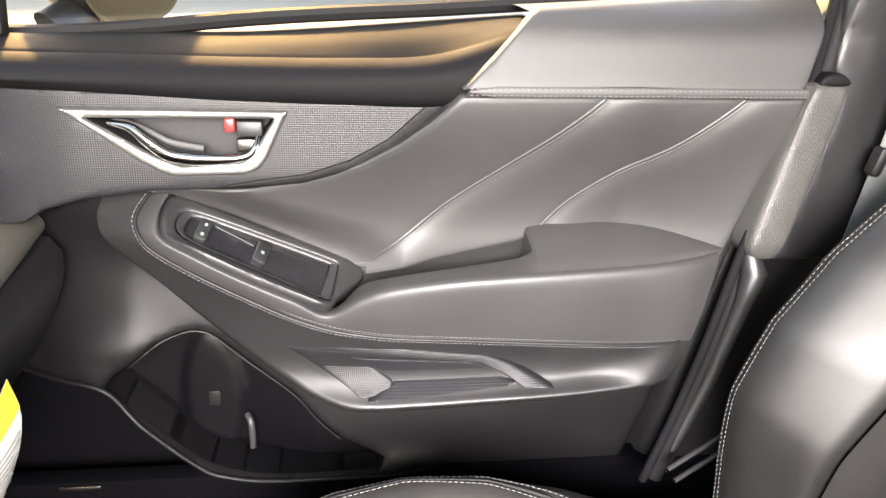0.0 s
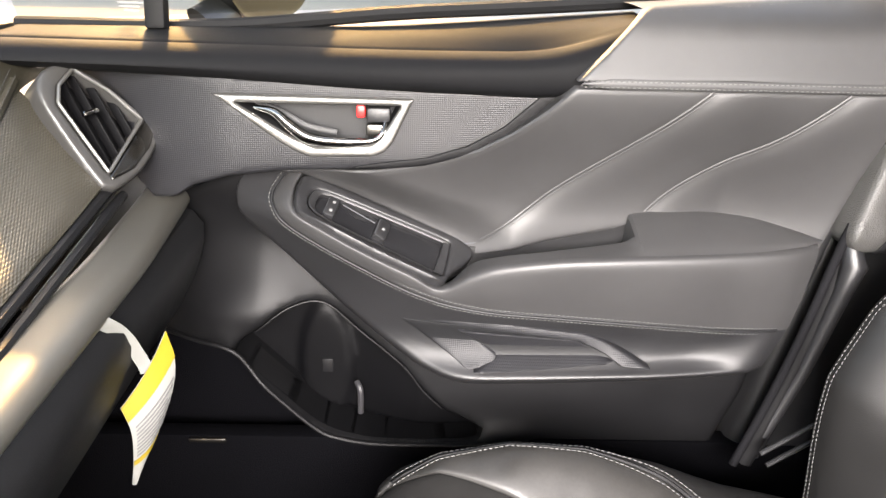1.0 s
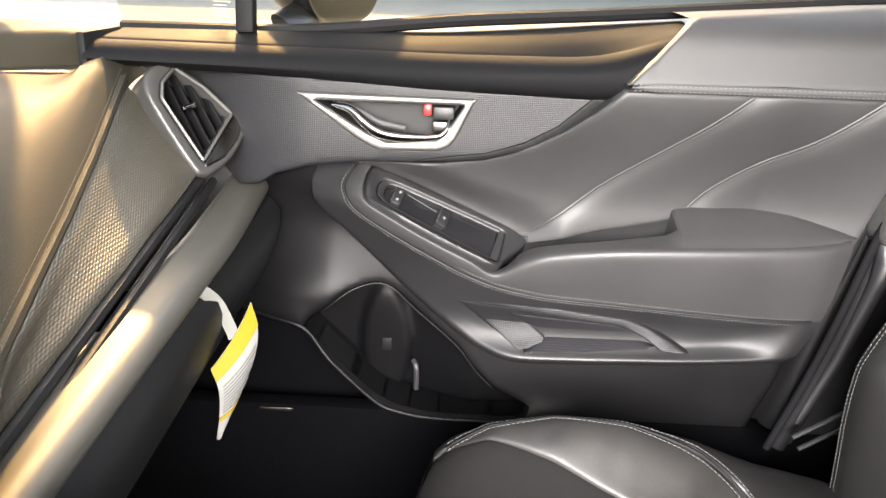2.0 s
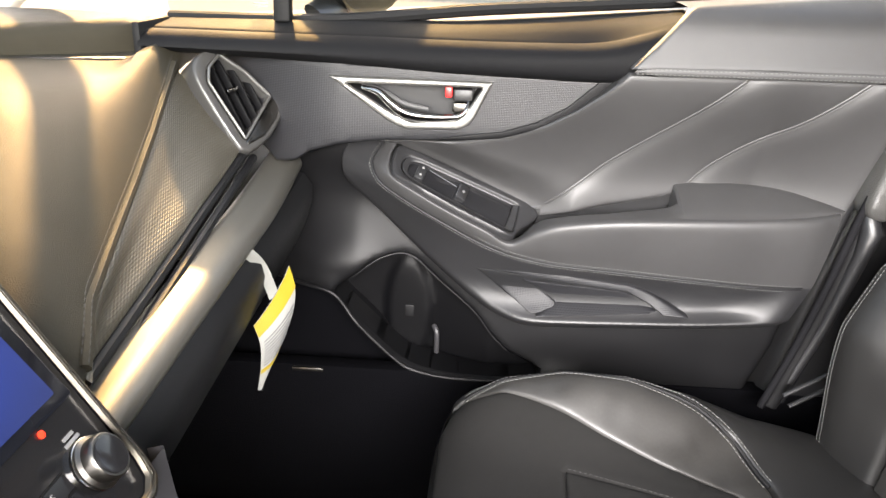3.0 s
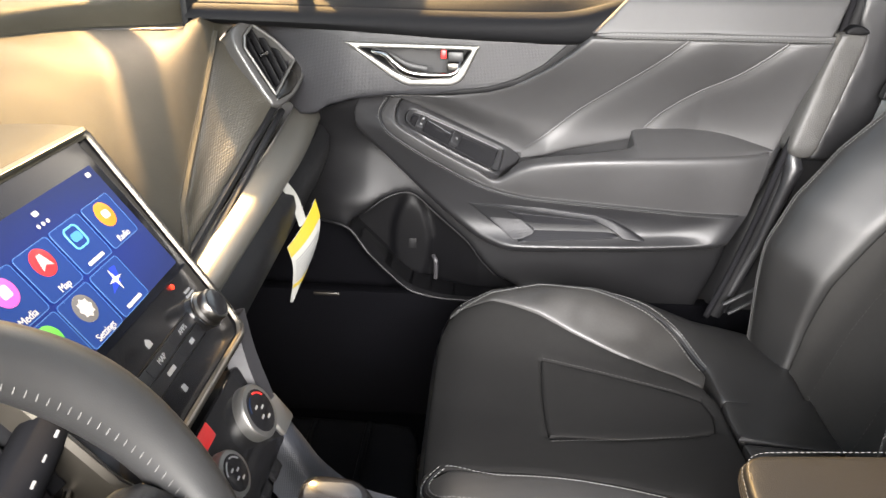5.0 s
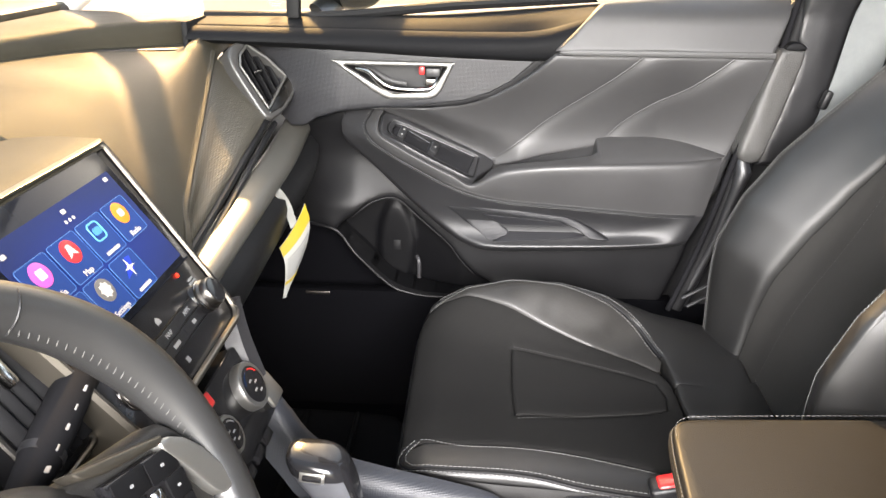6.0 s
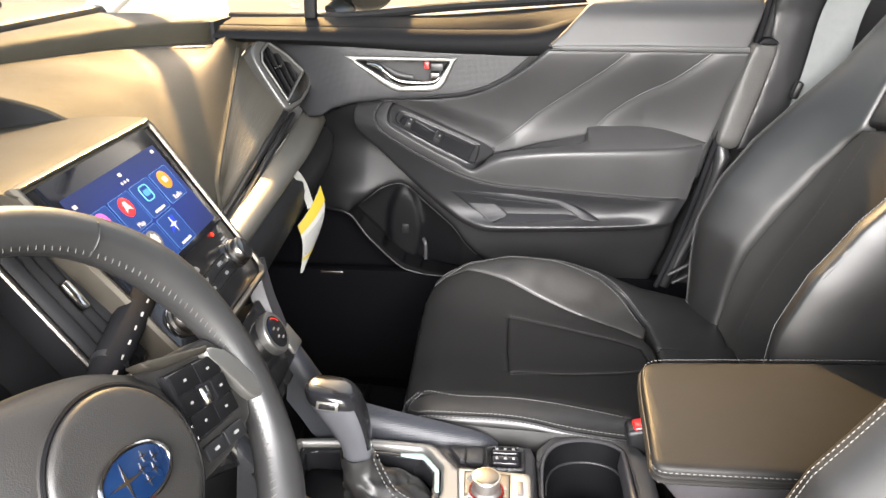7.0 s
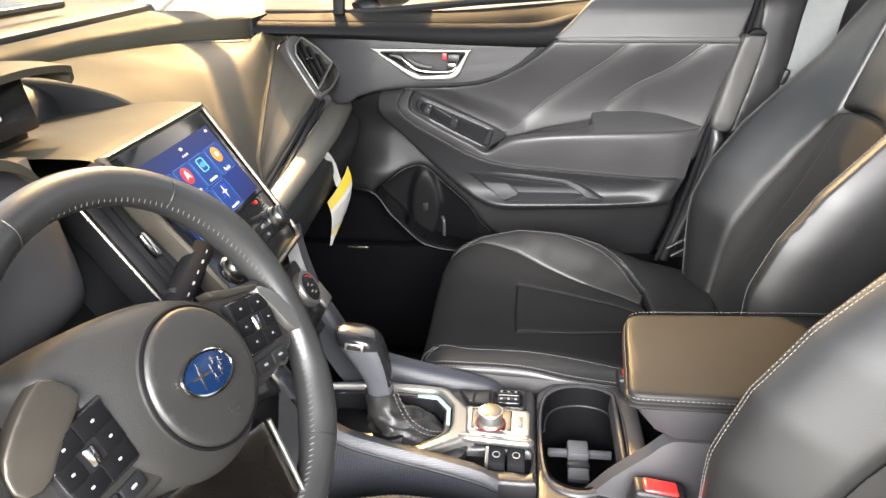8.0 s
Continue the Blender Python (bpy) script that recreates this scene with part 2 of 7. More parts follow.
def edge_distance(poly, q):
    d = np.full(len(q), 9.0)
    k = len(poly)
    for i in range(k):
        a, b = poly[i], poly[(i + 1) % k]
        ab = b - a
        s = np.clip(((q - a) @ ab) / max(ab @ ab, 1e-12), 0, 1)
        d = np.minimum(d, np.linalg.norm(q - a - s[:, None] * ab, axis=1))
    return d


def sheet(outline, place, step=0.008, edge=0.006, sink=0.006, thick=0.012, holes=()):
    """A padded sheet over a flat outline. place(u, v, lift) gives the point; its edges roll down by sink over edge."""
    from mathutils.geometry import delaunay_2d_cdt
    loops = []
    for o in (outline, *holes):
        o = np.array(o, float)
        length = np.linalg.norm(np.roll(o, -1, 0) - o, axis=1).sum()
        loops.append(resample(o, max(12, int(length / step)), True))
    main = loops[0]
    lo, hi = main.min(0), main.max(0)
    gx, gy = np.meshgrid(np.arange(lo[0], hi[0], step), np.arange(lo[1], hi[1], step))
    q = np.stack([gx.ravel(), gy.ravel()], 1)
    q = q + (np.random.rand(*q.shape) - 0.5) * step * 0.15
    keep = inside(main, q)
    for h in loops[1:]:
        keep &= ~inside(h, q)
    q = q[keep]
    inner = []
    if edge > 0:
        # a second loop just inside the rim, so that the rolled edge is crisp
        for frac in (0.35, 0.8):
            for h, sgn in zip(loops, [1] + [-1] * len(holes)):
                t = np.roll(h, -1, 0) - np.roll(h, 1, 0)
                t /= np.maximum(np.linalg.norm(t, axis=1), 1e-9)[:, None]
                area = 0.5 * np.sum(h[:, 0] * np.roll(h[:, 1], -1) - np.roll(h[:, 0], -1) * h[:, 1])
                nrm = np.stack([-t[:, 1], t[:, 0]], 1) * np.sign(area) * sgn
                inner.append(h + nrm * edge * frac)
        inner = np.vstack(inner)
        keep = inside(main, inner)
        for h in loops[1:]:
            keep &= ~inside(h, inner)
        inner = inner[keep]
    D = np.full(len(q), 9.0)
    for h in loops:
        D = np.minimum(D, edge_distance(h, q)) if len(q) else D
    q = q[D > max(step * 0.5, edge * 1.05)]
    rim = np.vstack(loops)
    allp = np.vstack([rim, q] + ([inner] if len(inner) else []))
    edges, base = [], 0
    for h in loops:
        k = len(h)
        edges += [(base + i, base + (i + 1) % k) for i in range(k)]
        base += k
    vo, eo, fo, ov, oe, of = delaunay_2d_cdt([Vector(p) for p in allp], edges, [], 0, 1e-6)
    V = np.array([tuple(v) for v in vo])
    D = np.full(len(V), 9.0)
    for h in loops:
        D = np.minimum(D, edge_distance(h, V))
    s = np.clip(D / edge, 0, 1) if edge > 0 else np.ones(len(V))
    lift = sink * (np.sqrt(1 - (1 - s) ** 2) - 1)
    bm = bmesh.new()
    vs = [bm.verts.new(Vector(place(V[i, 0], V[i, 1], lift[i]))) for i in range(len(V))]
    cen = np.array([np.mean(V[list(f)], axis=0) for f in fo])
    ok = inside(main, cen)
    for h in loops[1:]:
        ok &= ~inside(h, cen)
    used = set()
    for f, k in zip(fo, ok):
        if k and len(set(f)) == 3:
            try:
                bm.faces.new([vs[i] for i in f])
                used.update(f)
            except ValueError:
                pass
    # skirt behind every rim edge
    for e in [e for e in bm.edges if len(e.link_faces) == 1]:
        e.tag = True
    low = {}
    for e in [e for e in bm.edges if e.tag]:
        a, b = e.verts
        for v in (a, b):
            low[v] = None
    bm.verts.index_update()
    for v in list(low):
        i = v.index
        low[v] = bm.verts.new(Vector(place(V[i, 0], V[i, 1], lift[i] - thick)))
    for e in [e for e in bm.edges if e.tag]:
        a, b = e.verts
        bm.faces.new((a, b, low[b], low[a]))
    for v in [v for v in bm.verts if not v.link_faces]:
        bm.verts.remove(v)
    bmesh.ops.recalc_face_normals(bm, faces=bm.faces)
    return bm


def tube(path, r, n=8, closed=False, flat=1.0, bm=None, caps=True, up=None):
    """A round or flattened bar along a path; r: one radius or one for each point."""
    p = [Vector(q) for q in path]
    k = len(p)
    rr = [r] * k if not hasattr(r, "__len__") else r
    bm = bm or bmesh.new()
    rings = []
    last = None
    for i in range(k):
        t = (p[(i + 1) % k] - p[i - 1]) if closed else (p[min(i + 1, k - 1)] - p[max(i - 1, 0)])
        t.normalize()
        if up is not None:
            a = Vector(up) - t * t.dot(Vector(up))
        elif last is None:
            a = t.orthogonal()
        else:
            a = last - t * last.dot(t)
        a.normalize()
        last = a
        b = t.cross(a)
        rings.append([bm.verts.new(p[i] + (a * math.cos(w) * flat + b * math.sin(w)) * rr[i]) for w in (2 * math.pi * j / n for j in range(n))])
    for i in range(k if closed else k - 1):
        A, B = rings[i], rings[(i + 1) % k]
        for j in range(n):
            bm.faces.new((A[j], A[(j + 1) % n], B[(j + 1) % n], B[j]))
    if caps and not closed:
        bm.faces.new(list(reversed(rings[0])))
        bm.faces.new(rings[-1])
    return bm


def stitches(path, dash=0.0034, gap=0.0018, r=0.0005, bm=None):
    """Single thread dashes along a path."""
    bm = bm or bmesh.new()
    p = np.array([tuple(q) for q in path], float)
    run = np.concatenate([[0], np.cumsum(np.linalg.norm(np.diff(p, axis=0), axis=1))])
    s = 0.0
    while s + dash < run[-1]:
        a, b = [np.array([np.interp(w, run, p[:, j]) for j in range(3)]) for w in (s, s + dash)]
        tube([a, a * 0.75 + b * 0.25, a * 0.25 + b * 0.75, b], [r * 0.35, r, r, r * 0.35], 5, bm=bm)
        s += dash + gap
    return bm


def box(size, m=None, bevel=0.0, seg=2, bm=None):
    """A block with rounded edges, set by the matrix m."""
    b2 = bmesh.new()
    bmesh.ops.create_cube(b2, size=1, matrix=Matrix.Diagonal((*size, 1)))
    if bevel:
        bmesh.ops.bevel(b2, geom=b2.edges[:], offset=bevel, segments=seg, profile=0.5, affect="EDGES")
    if m is not None:
        bmesh.ops.transform(b2, matrix=m, verts=b2.verts)
    if bm is None:
        return b2
    me = bpy.data.meshes.new("tmp")
    b2.to_mesh(me)
    b2.free()
    bm.from_mesh(me)
    bpy.data.meshes.remove(me)
    return bm


def turned(profile, n=32, m=None, bm=None):
    """A turned body: (radius, height) pairs round the local z axis."""
    bm = bm or bmesh.new()
    rings = []
    for r, z in profile:
        rings.append([bm.verts.new(Vector((r * math.cos(w), r * math.sin(w), z))) for w in (2 * math.pi * j / n for j in range(n))])
    for A, B in zip(rings, rings[1:]):
        for j in range(n):
            bm.faces.new((A[j], A[(j + 1) % n], B[(j + 1) % n], B[j]))
    bm.faces.new(list(reversed(rings[0])))
    bm.faces.new(rings[-1])
    if m is not None:
        bmesh.ops.transform(bm, matrix=m, verts=[v for r in rings for v in r])
    return bm


def axes(o, u, v):
    """A frame at o with x along u, y towards v, z their normal."""
    u, v = Vector(u).normalized(), Vector(v)
    v = (v - u * v.dot(u)).normalized()
    w = u.cross(v)
    m = Matrix((u, v, w)).transposed().to_4x4()
    return Matrix.Translation(o) @ m


def word(name, text, size, m, material, parent):
    """Raised lettering in the built-in font, centred on m."""
    cu = bpy.data.curves.new("tmp", "FONT")
    cu.body, cu.size, cu.align_x, cu.align_y, cu.extrude = text, size, "CENTER", "CENTER", 0.0002
    ob = bpy.data.objects.new("tmp", cu)
    me = bpy.data.meshes.new_from_object(ob)
    bpy.data.objects.remove(ob)
    bm = bmesh.new()
    bm.from_mesh(me)
    bpy.data.meshes.remove(me)
    bmesh.ops.transform(bm, matrix=m, verts=bm.verts)
    return part(name, bm, material, parent, smooth=False)


def rounded(w, h, r, n=5):
    """A rounded rectangle about the origin."""
    out = []
    for cx, cy, a in ((w / 2 - r, h / 2 - r, 0), (-w / 2 + r, h / 2 - r, 90), (-w / 2 + r, -h / 2 + r, 180), (w / 2 - r, -h / 2 + r, 270)):
        for k in range(n + 1):
            w2 = radians(a + 90 * k / n)
            out.append((cx + r * math.cos(w2), cy + r * math.sin(w2)))
    return out


def prism(outline, m, depth, bevel=0.0, bm=None):
    """A flat outline in m's xy plane given depth along its z, its front edges rounded."""
    b2 = bmesh.new()
    o = np.array(outline, float)
    c = o.mean(0)
    ext = np.abs(o - c).max()
    layers = [(0, 0.0)] + ([(1, depth - bevel), (1, depth - bevel * 0.3), (1, depth)] if bevel else [(1, depth)])
    rings = []
    for i, (_, z) in enumerate(layers):
        k = 0.0
        if bevel and i == 2:
            k = 0.3 * bevel
        if bevel and i == 3:
            k = bevel
        rings.append([b2.verts.new(Vector((*(c + (q - c) * (1 - k / max(np.linalg.norm(q - c), 1e-6))), z))) for q in o])
    n = len(o)
    for A, B in zip(rings, rings[1:]):
        for j in range(n):
            b2.faces.new((A[j], A[(j + 1) % n], B[(j + 1) % n], B[j]))
    b2.faces.new(rings[0])
    b2.faces.new(rings[-1])
    bmesh.ops.recalc_face_normals(b2, faces=b2.faces)
    bmesh.ops.transform(b2, matrix=m, verts=b2.verts)
    if bm is None:
        return b2
    me = bpy.data.meshes.new("tmp")
    b2.to_mesh(me)
    b2.free()
    bm.from_mesh(me)
    bpy.data.meshes.remove(me)
    return bm


# ---- setting ----
def slab(name, size, at, material, label, category, kind="structure", bevel=0.004):
    ob = part(name, box(size, Matrix.Translation(at), bevel), material, None)
    return tagged(ob, label, category, kind=kind)


slab("ground", (120, 120, 0.2), (0, 0, -0.55), CONCRETE, "sunlit pale concrete yard around the car", "ground", bevel=0.0)
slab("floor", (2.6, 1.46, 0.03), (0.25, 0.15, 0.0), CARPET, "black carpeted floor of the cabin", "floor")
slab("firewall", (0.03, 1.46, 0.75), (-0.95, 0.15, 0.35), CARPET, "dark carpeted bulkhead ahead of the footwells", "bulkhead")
slab("rear_bulkhead", (0.03, 1.46, 1.2), (1.6, 0.15, 0.6), PLASTIC_DARK, "dark rear end of the cabin", "bulkhead")
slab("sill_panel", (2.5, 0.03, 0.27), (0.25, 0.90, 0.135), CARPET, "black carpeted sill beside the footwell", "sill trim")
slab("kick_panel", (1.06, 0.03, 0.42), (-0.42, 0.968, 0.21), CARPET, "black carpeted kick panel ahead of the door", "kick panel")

# roof with the windscreen header ahead of it
rows = [[(x, y, 1.31 - 0.10 * ((y - 0.15) / 0.62) ** 2 - 0.05 * max(0, 0.3 - x) ** 2) for y in np.linspace(-0.45, 0.75, 14)] for x in np.linspace(-0.05, 1.6, 14)]
tagged(part("ceiling", grid(rows, back=(0, 0, 0.03)), ROOFCLOTH, None), "pale grey cloth headliner of the cabin", "headliner", kind="structure")


# ---- passenger door ----
door = thing("passenger_door", "closed black front door trim with leather armrest and chrome handle", "car door", at=(0.1, 0.9, 0.0))


def lerp(x, xs, ys):
    return float(np.interp(x, xs, ys))


def span(stations, k, rounds=2, n_around=0):
    """Rows of points that glide from station to station, k steps between two; each row is rounded off."""
    A = np.array(stations, float)
    m = len(A)
    rows = []
    for i in range(m - 1):
        b, c = A[i], A[i + 1]
        a = A[i - 1] if i else 2 * b - c
        d = A[i + 2] if i + 2 < m else 2 * c - b
        for s in np.linspace(0, 1, k, endpoint=i == m - 2):
            rows.append(0.5 * (2 * b + (c - a) * s + (2 * a - 5 * b + 4 * c - d) * s * s + (3 * b - a - 3 * c + d) * s ** 3))
    rows = [chaikin(r, rounds) if rounds else r for r in rows]
    return [resample(r, n_around) for r in rows] if n_around else rows


# belt rail under the window: ledge, groove, rolled face, undercut; it ends on a slanted seam
rail = []
for x, zg, zr, zb in ((-0.412, 0.7725, 0.767, 0.744), (-0.32, 0.7735, 0.7665, 0.741), (-0.23, 0.7745, 0.766, 0.738), (-0.13, 0.7765, 0.7655, 0.733), (-0.037, 0.779, 0.7645, 0.728), (0.066, 0.786, 0.765, 0.725), (0.150, 0.793, 0.7685, 0.7235)):
    rail.append([(x, 0.934, zg), (x, 0.905, zg), (x, 0.868, zg * 0.6 + zr * 0.4), (x, 0.845, zr + 0.0012), (x, 0.841, zr - 0.0015), (x, 0.838, zr - 0.0022), (x, 0.833, zr), (x, 0.818, zr - 0.003), (x, 0.806, zr - 0.010),
                 (x, 0.801, zr - 0.020), (x, 0.804, zb + 0.006), (x, 0.817, zb - 0.002), (x, 0.842, zb - 0.006)])
rail.append([(0.259, 0.934, 0.802), (0.256, 0.905, 0.8015), (0.249, 0.865, 0.8005), (0.242, 0.840, 0.797), (0.238, 0.834, 0.794), (0.234, 0.829, 0.791), (0.229, 0.823, 0.787), (0.221, 0.815, 0.780), (0.211, 0.808, 0.770),
             (0.200, 0.803, 0.757), (0.186, 0.800, 0.742), (0.174, 0.804, 0.730), (0.164, 0.822, 0.7215)])
part("belt_rail", grid(span(rail, 9, 2)), RAIL, door, "moulded rail under the window, darkened for shade")


def pad_y(x, z):
    """The upper door skin."""
    return 0.782 + 0.05 * (x - 0.2) + max(0, z - 0.742) * 0.28 + max(0, z - 0.79) ** 2 * 30


pad = [(0.176, 0.744), (0.205, 0.771), (0.232, 0.800), (0.245, 0.812), (0.33, 0.818), (0.44, 0.826), (0.545, 0.832), (0.532, 0.80), (0.512, 0.747), (0.506, 0.742), (0.34, 0.746)]
part("upper_pad", sheet(pad, lambda u, v, l: (u, pad_y(u, v) - l, v), 0.010, 0.004, 0.002, 0.014), LEATHER, door, "smooth black leather pad")
topz = lambda x: lerp(x, (0.245, 0.33, 0.44, 0.545), (0.812, 0.818, 0.826, 0.832)) - 0.004
part("pad_top", grid([[(x, pad_y(x, topz(x)) * (1 - s) + 0.934 * s, topz(x) + 0.010 * s - 0.006 * s * s) for x in np.linspace(0.243, 0.548, 24)] for s in np.linspace(0, 1, 10)]), LEATHER, door, "leather pad top beside the glass")


def carbon_y(x, z):
    return 0.818 + 0.05 * max(0, (-0.17 - x) / 0.15) ** 1.5 + 0.05 * max(0, 0.66 - z)


carbon = [(0.172, 0.728), (0.10, 0.731), (-0.04, 0.733), (-0.20, 0.736), (-0.29, 0.748), (-0.345, 0.752), (-0.345, 0.70), (-0.30, 0.64), (-0.262, 0.600), (-0.235, 0.604),
          (-0.212, 0.620), (-0.175, 0.632), (-0.115, 0.640), (-0.041, 0.643), (0.030, 0.648), (0.075, 0.662), (0.11, 0.678), (0.14, 0.700)]
bez_in = [(-0.160, 0.711), (0.006, 0.711), (-0.012, 0.682), (-0.024, 0.671), (-0.080, 0.667), (-0.104, 0.677)]
bez_out = [(-0.182, 0.7195), (0.019, 0.7185), (0.012, 0.704), (-0.002, 0.674), (-0.010, 0.664), (-0.022, 0.659), (-0.086, 0.657), (-0.098, 0.661), (-0.116, 0.671)]
part("trim_panel", sheet(carbon, lambda u, v, l: (u, carbon_y(u, v) - l, v), 0.008, 0.006, 0.005, 0.05, holes=[bez_in]), WEAVE, door, "black woven-look trim panel")
# dark strip for the shade where the panel's rear point dips behind the leather
shade_edge = [(-0.045, 0.6445), (-0.006, 0.6455), (0.030, 0.649), (0.074, 0.6610), (0.110, 0.6790), (0.140, 0.7010), (0.170, 0.7265), (0.150, 0.7275), (0.138, 0.7165), (0.110, 0.6915), (0.074, 0.6715), (0.032, 0.6580), (-0.006, 0.6530), (-0.040, 0.6475)]
part("trim_shade", sheet(shade_edge, lambda u, v, l: (u, carbon_y(u, v) - 0.0015 - l, v), 0.005, 0.002, 0.0012, 0.006), SOCKET, door, "dark strip for the shade at the trim panel's edge")

bezel = part("handle_bezel", sheet(bez_out, lambda u, v, l: (u, 0.811 - l, v), 0.0028, 0.0035, 0.0035, 0.02, holes=[bez_in]), SILVER, door, "satin chrome handle surround")
cup = bmesh.new()
o = np.array(bez_in)
c0 = o.mean(0)
prism([tuple(p) for p in c0 + (o - c0) * 1.02], Matrix(((1, 0, 0, 0), (0, 0, 1, 0.845), (0, 1, 0, 0), (0, 0, 0, 1))), 0.004, bm=cup)
r1, r2 = resample(o, 60, True), resample(c0 + (o - c0) * 0.94, 60, True)
grid([[(p[0], 0.816, p[1]) for p in r1] , [(p[0], 0.83, p[1]) for p in (r1 + r2) / 2], [(p[0], 0.846, p[1]) for p in r2]], wrap=True, bm=cup)
part("handle_cup", cup, PLASTIC_DARK, bezel, "dark glossy recess")
lever = spline([(-0.142, 0.822, 0.7045), (-0.122, 0.817, 0.701), (-0.105, 0.813, 0.688), (-0.085, 0.811, 0.6765), (-0.055, 0.811, 0.6735), (-0.022, 0.812, 0.6755), (-0.012, 0.815, 0.684), (-0.009, 0.822, 0.694)], 40)
part("door_handle", tube(lever, [0.0040 + 0.0036 * math.sin(math.pi * min(1, i / 32)) for i in range(40)], 12, flat=0.8), CHROME, bezel, "chrome pull lever")
part("lever_face", tube(spline([(-0.138, 0.828, 0.706), (-0.112, 0.824, 0.697), (-0.090, 0.822, 0.686), (-0.06, 0.822, 0.680)], 20), 0.005, 10, flat=0.4, up=(0, 1, 0)), PLASTIC_DARK, bezel)
lock = part("lock_tab", box((0.024, 0.014, 0.015), Matrix.Translation((-0.017, 0.824, 0.7005)), 0.003), PLASTIC, bezel, "black lock tab")
part("lock_mark", box((0.009, 0.010, 0.013), Matrix.Translation((-0.035, 0.8245, 0.7035)), 0.002), RED, bezel, "red unlocked mark")
part("lock_base", box((0.026, 0.012, 0.013), Matrix.Translation((-0.017, 0.825, 0.6845)), 0.003), DARK_CHROME, bezel)


def swoosh_y(x, z):
    p = max(0, min(1.0, (0.738 - z) / 0.155))
    rear = max(0, min(1, (x - 0.36) / 0.13))
    zl = lerp(x, (-0.1, -0.07, -0.01, 0.045, 0.09, 0.16), (0.627, 0.615, 0.588, 0.565, 0.550, 0.540))
    q = max(0, min(1, (zl + 0.050 - z) / 0.050))
    back = lerp(x, (-0.1, 0.0, 0.07, 0.13), (0.032, 0.034, 0.022, 0.0)) * q * q * (3 - 2 * q)
    return back + 0.790 + 0.05 * (x - 0.2) + (0.066 - 0.036 * rear) * (p * p * (3 - 2 * p)) ** 0.85 - 0.012 * max(0, min(1, (0.15 - x) / 0.2))


PLEATS = [spline([(0.319, 0.737), (0.279, 0.701), (0.239, 0.669), (0.177, 0.620), (0.144, 0.590), (0.098, 0.552)], 60), spline([(0.459, 0.735), (0.398, 0.684), (0.346, 0.652), (0.307, 0.621), (0.286, 0.598), (0.268, 0.574)], 60)]


def pleat_h(x, z):
    """The leather swells behind each pleat and sinks into a narrow welt at it."""
    h = 0.0
    for c in PLEATS:
        d = c - np.array((x, z))
        i = int((d * d).sum(1).argmin())
        t = c[min(i + 1, len(c) - 1)] - c[max(i - 1, 0)]
        t /= np.linalg.norm(t)
        s = t[0] * (z - c[i][1]) - t[1] * (x - c[i][0])
        if s >= 0:
            h += 0.0048 * (1 - math.exp(-((s + 0.001) / 0.015) ** 1.6)) * math.exp(-s / 0.07)
        h -= 0.0012 * math.exp(-(s / 0.006) ** 2)
    return h


insert_o = [(0.176, 0.7375), (0.322, 0.7385), (0.459, 0.7375), (0.517, 0.737), (0.512, 0.70), (0.498, 0.65), (0.480, 0.575), (0.470, 0.548), (0.36, 0.572), (0.268, 0.574), (0.17, 0.556), (0.08, 0.532), (0.02, 0.566), (-0.045, 0.602), (-0.10, 0.628), (-0.13, 0.634), (-0.075, 0.639), (-0.016, 0.6435), (0.043, 0.6535), (0.086, 0.6685), (0.119, 0.688), (0.150, 0.712)]
for c in PLEATS:
    for off, rad in ((-0.0030, 0.0019), (0.0012, 0.0012)):
        t = np.gradient(c, axis=0)
        t /= np.linalg.norm(t, axis=1)[:, None]
        w = c + np.stack([-t[:, 1], t[:, 0]], 1) * off
        part("pleat", tube([(p[0], swoosh_y(*p) - pleat_h(*p) + 0.0008, p[1]) for p in w[1:]], rad, 8), LEATHER, door)
part("leather_insert", sheet(insert_o, lambda u, v, l: (u, swoosh_y(u, v) - pleat_h(u, v) - l, v), 0.0038, 0.006, 0.004, 0.03), LEATHER, door, "soft black leather insert with pleats")

# the seam band with two rows of pale thread between pad and insert
band = [(x, pad_y(x, 0.742) - 0.001, 0.7425 - 0.004 * (x - 0.2)) for x in np.linspace(0.181, 0.512, 40)]
part("seam_band", tube(band, [0.0005 + 0.0045 * min(1, i / 3) for i in range(40)], 8, flat=0.3, up=(0, 1, 0)), LEATHER, door)
st = stitches([(x, y - 0.0018, z + 0.0028) for x, y, z in band])
stitches([(x, y - 0.0018, z - 0.0028) for x, y, z in band], bm=st)
part("stitching", st, THREAD, door, "pale double stitching")

# armrest with the window switches let into its front; stations run from its front end to the rear
sw = axes((-0.010, 0.835, 0.5713), (0.8944, 0, -0.4472), (0.2248, 0.8645, 0.4495))


def on_sw(u, v, w=0.0):
    return tuple(sw @ Vector((u, v, w)))


HEM = [(-0.116, 0.864, 0.633), (-0.131, 0.845, 0.611), (-0.129, 0.831, 0.597), (-0.116, 0.822, 0.582), (-0.083, 0.815, 0.5625), (-0.048, 0.812, 0.5435), (0.005, 0.809, 0.5165), (0.038, 0.808, 0.503), (0.061, 0.808, 0.4960), (0.086, 0.808, 0.491), (0.119, 0.808, 0.4865), (0.18, 0.808, 0.4825),
       (0.239, 0.808, 0.4785), (0.30, 0.809, 0.474), (0.364, 0.811, 0.4695), (0.42, 0.818, 0.466), (0.450, 0.828, 0.464)]
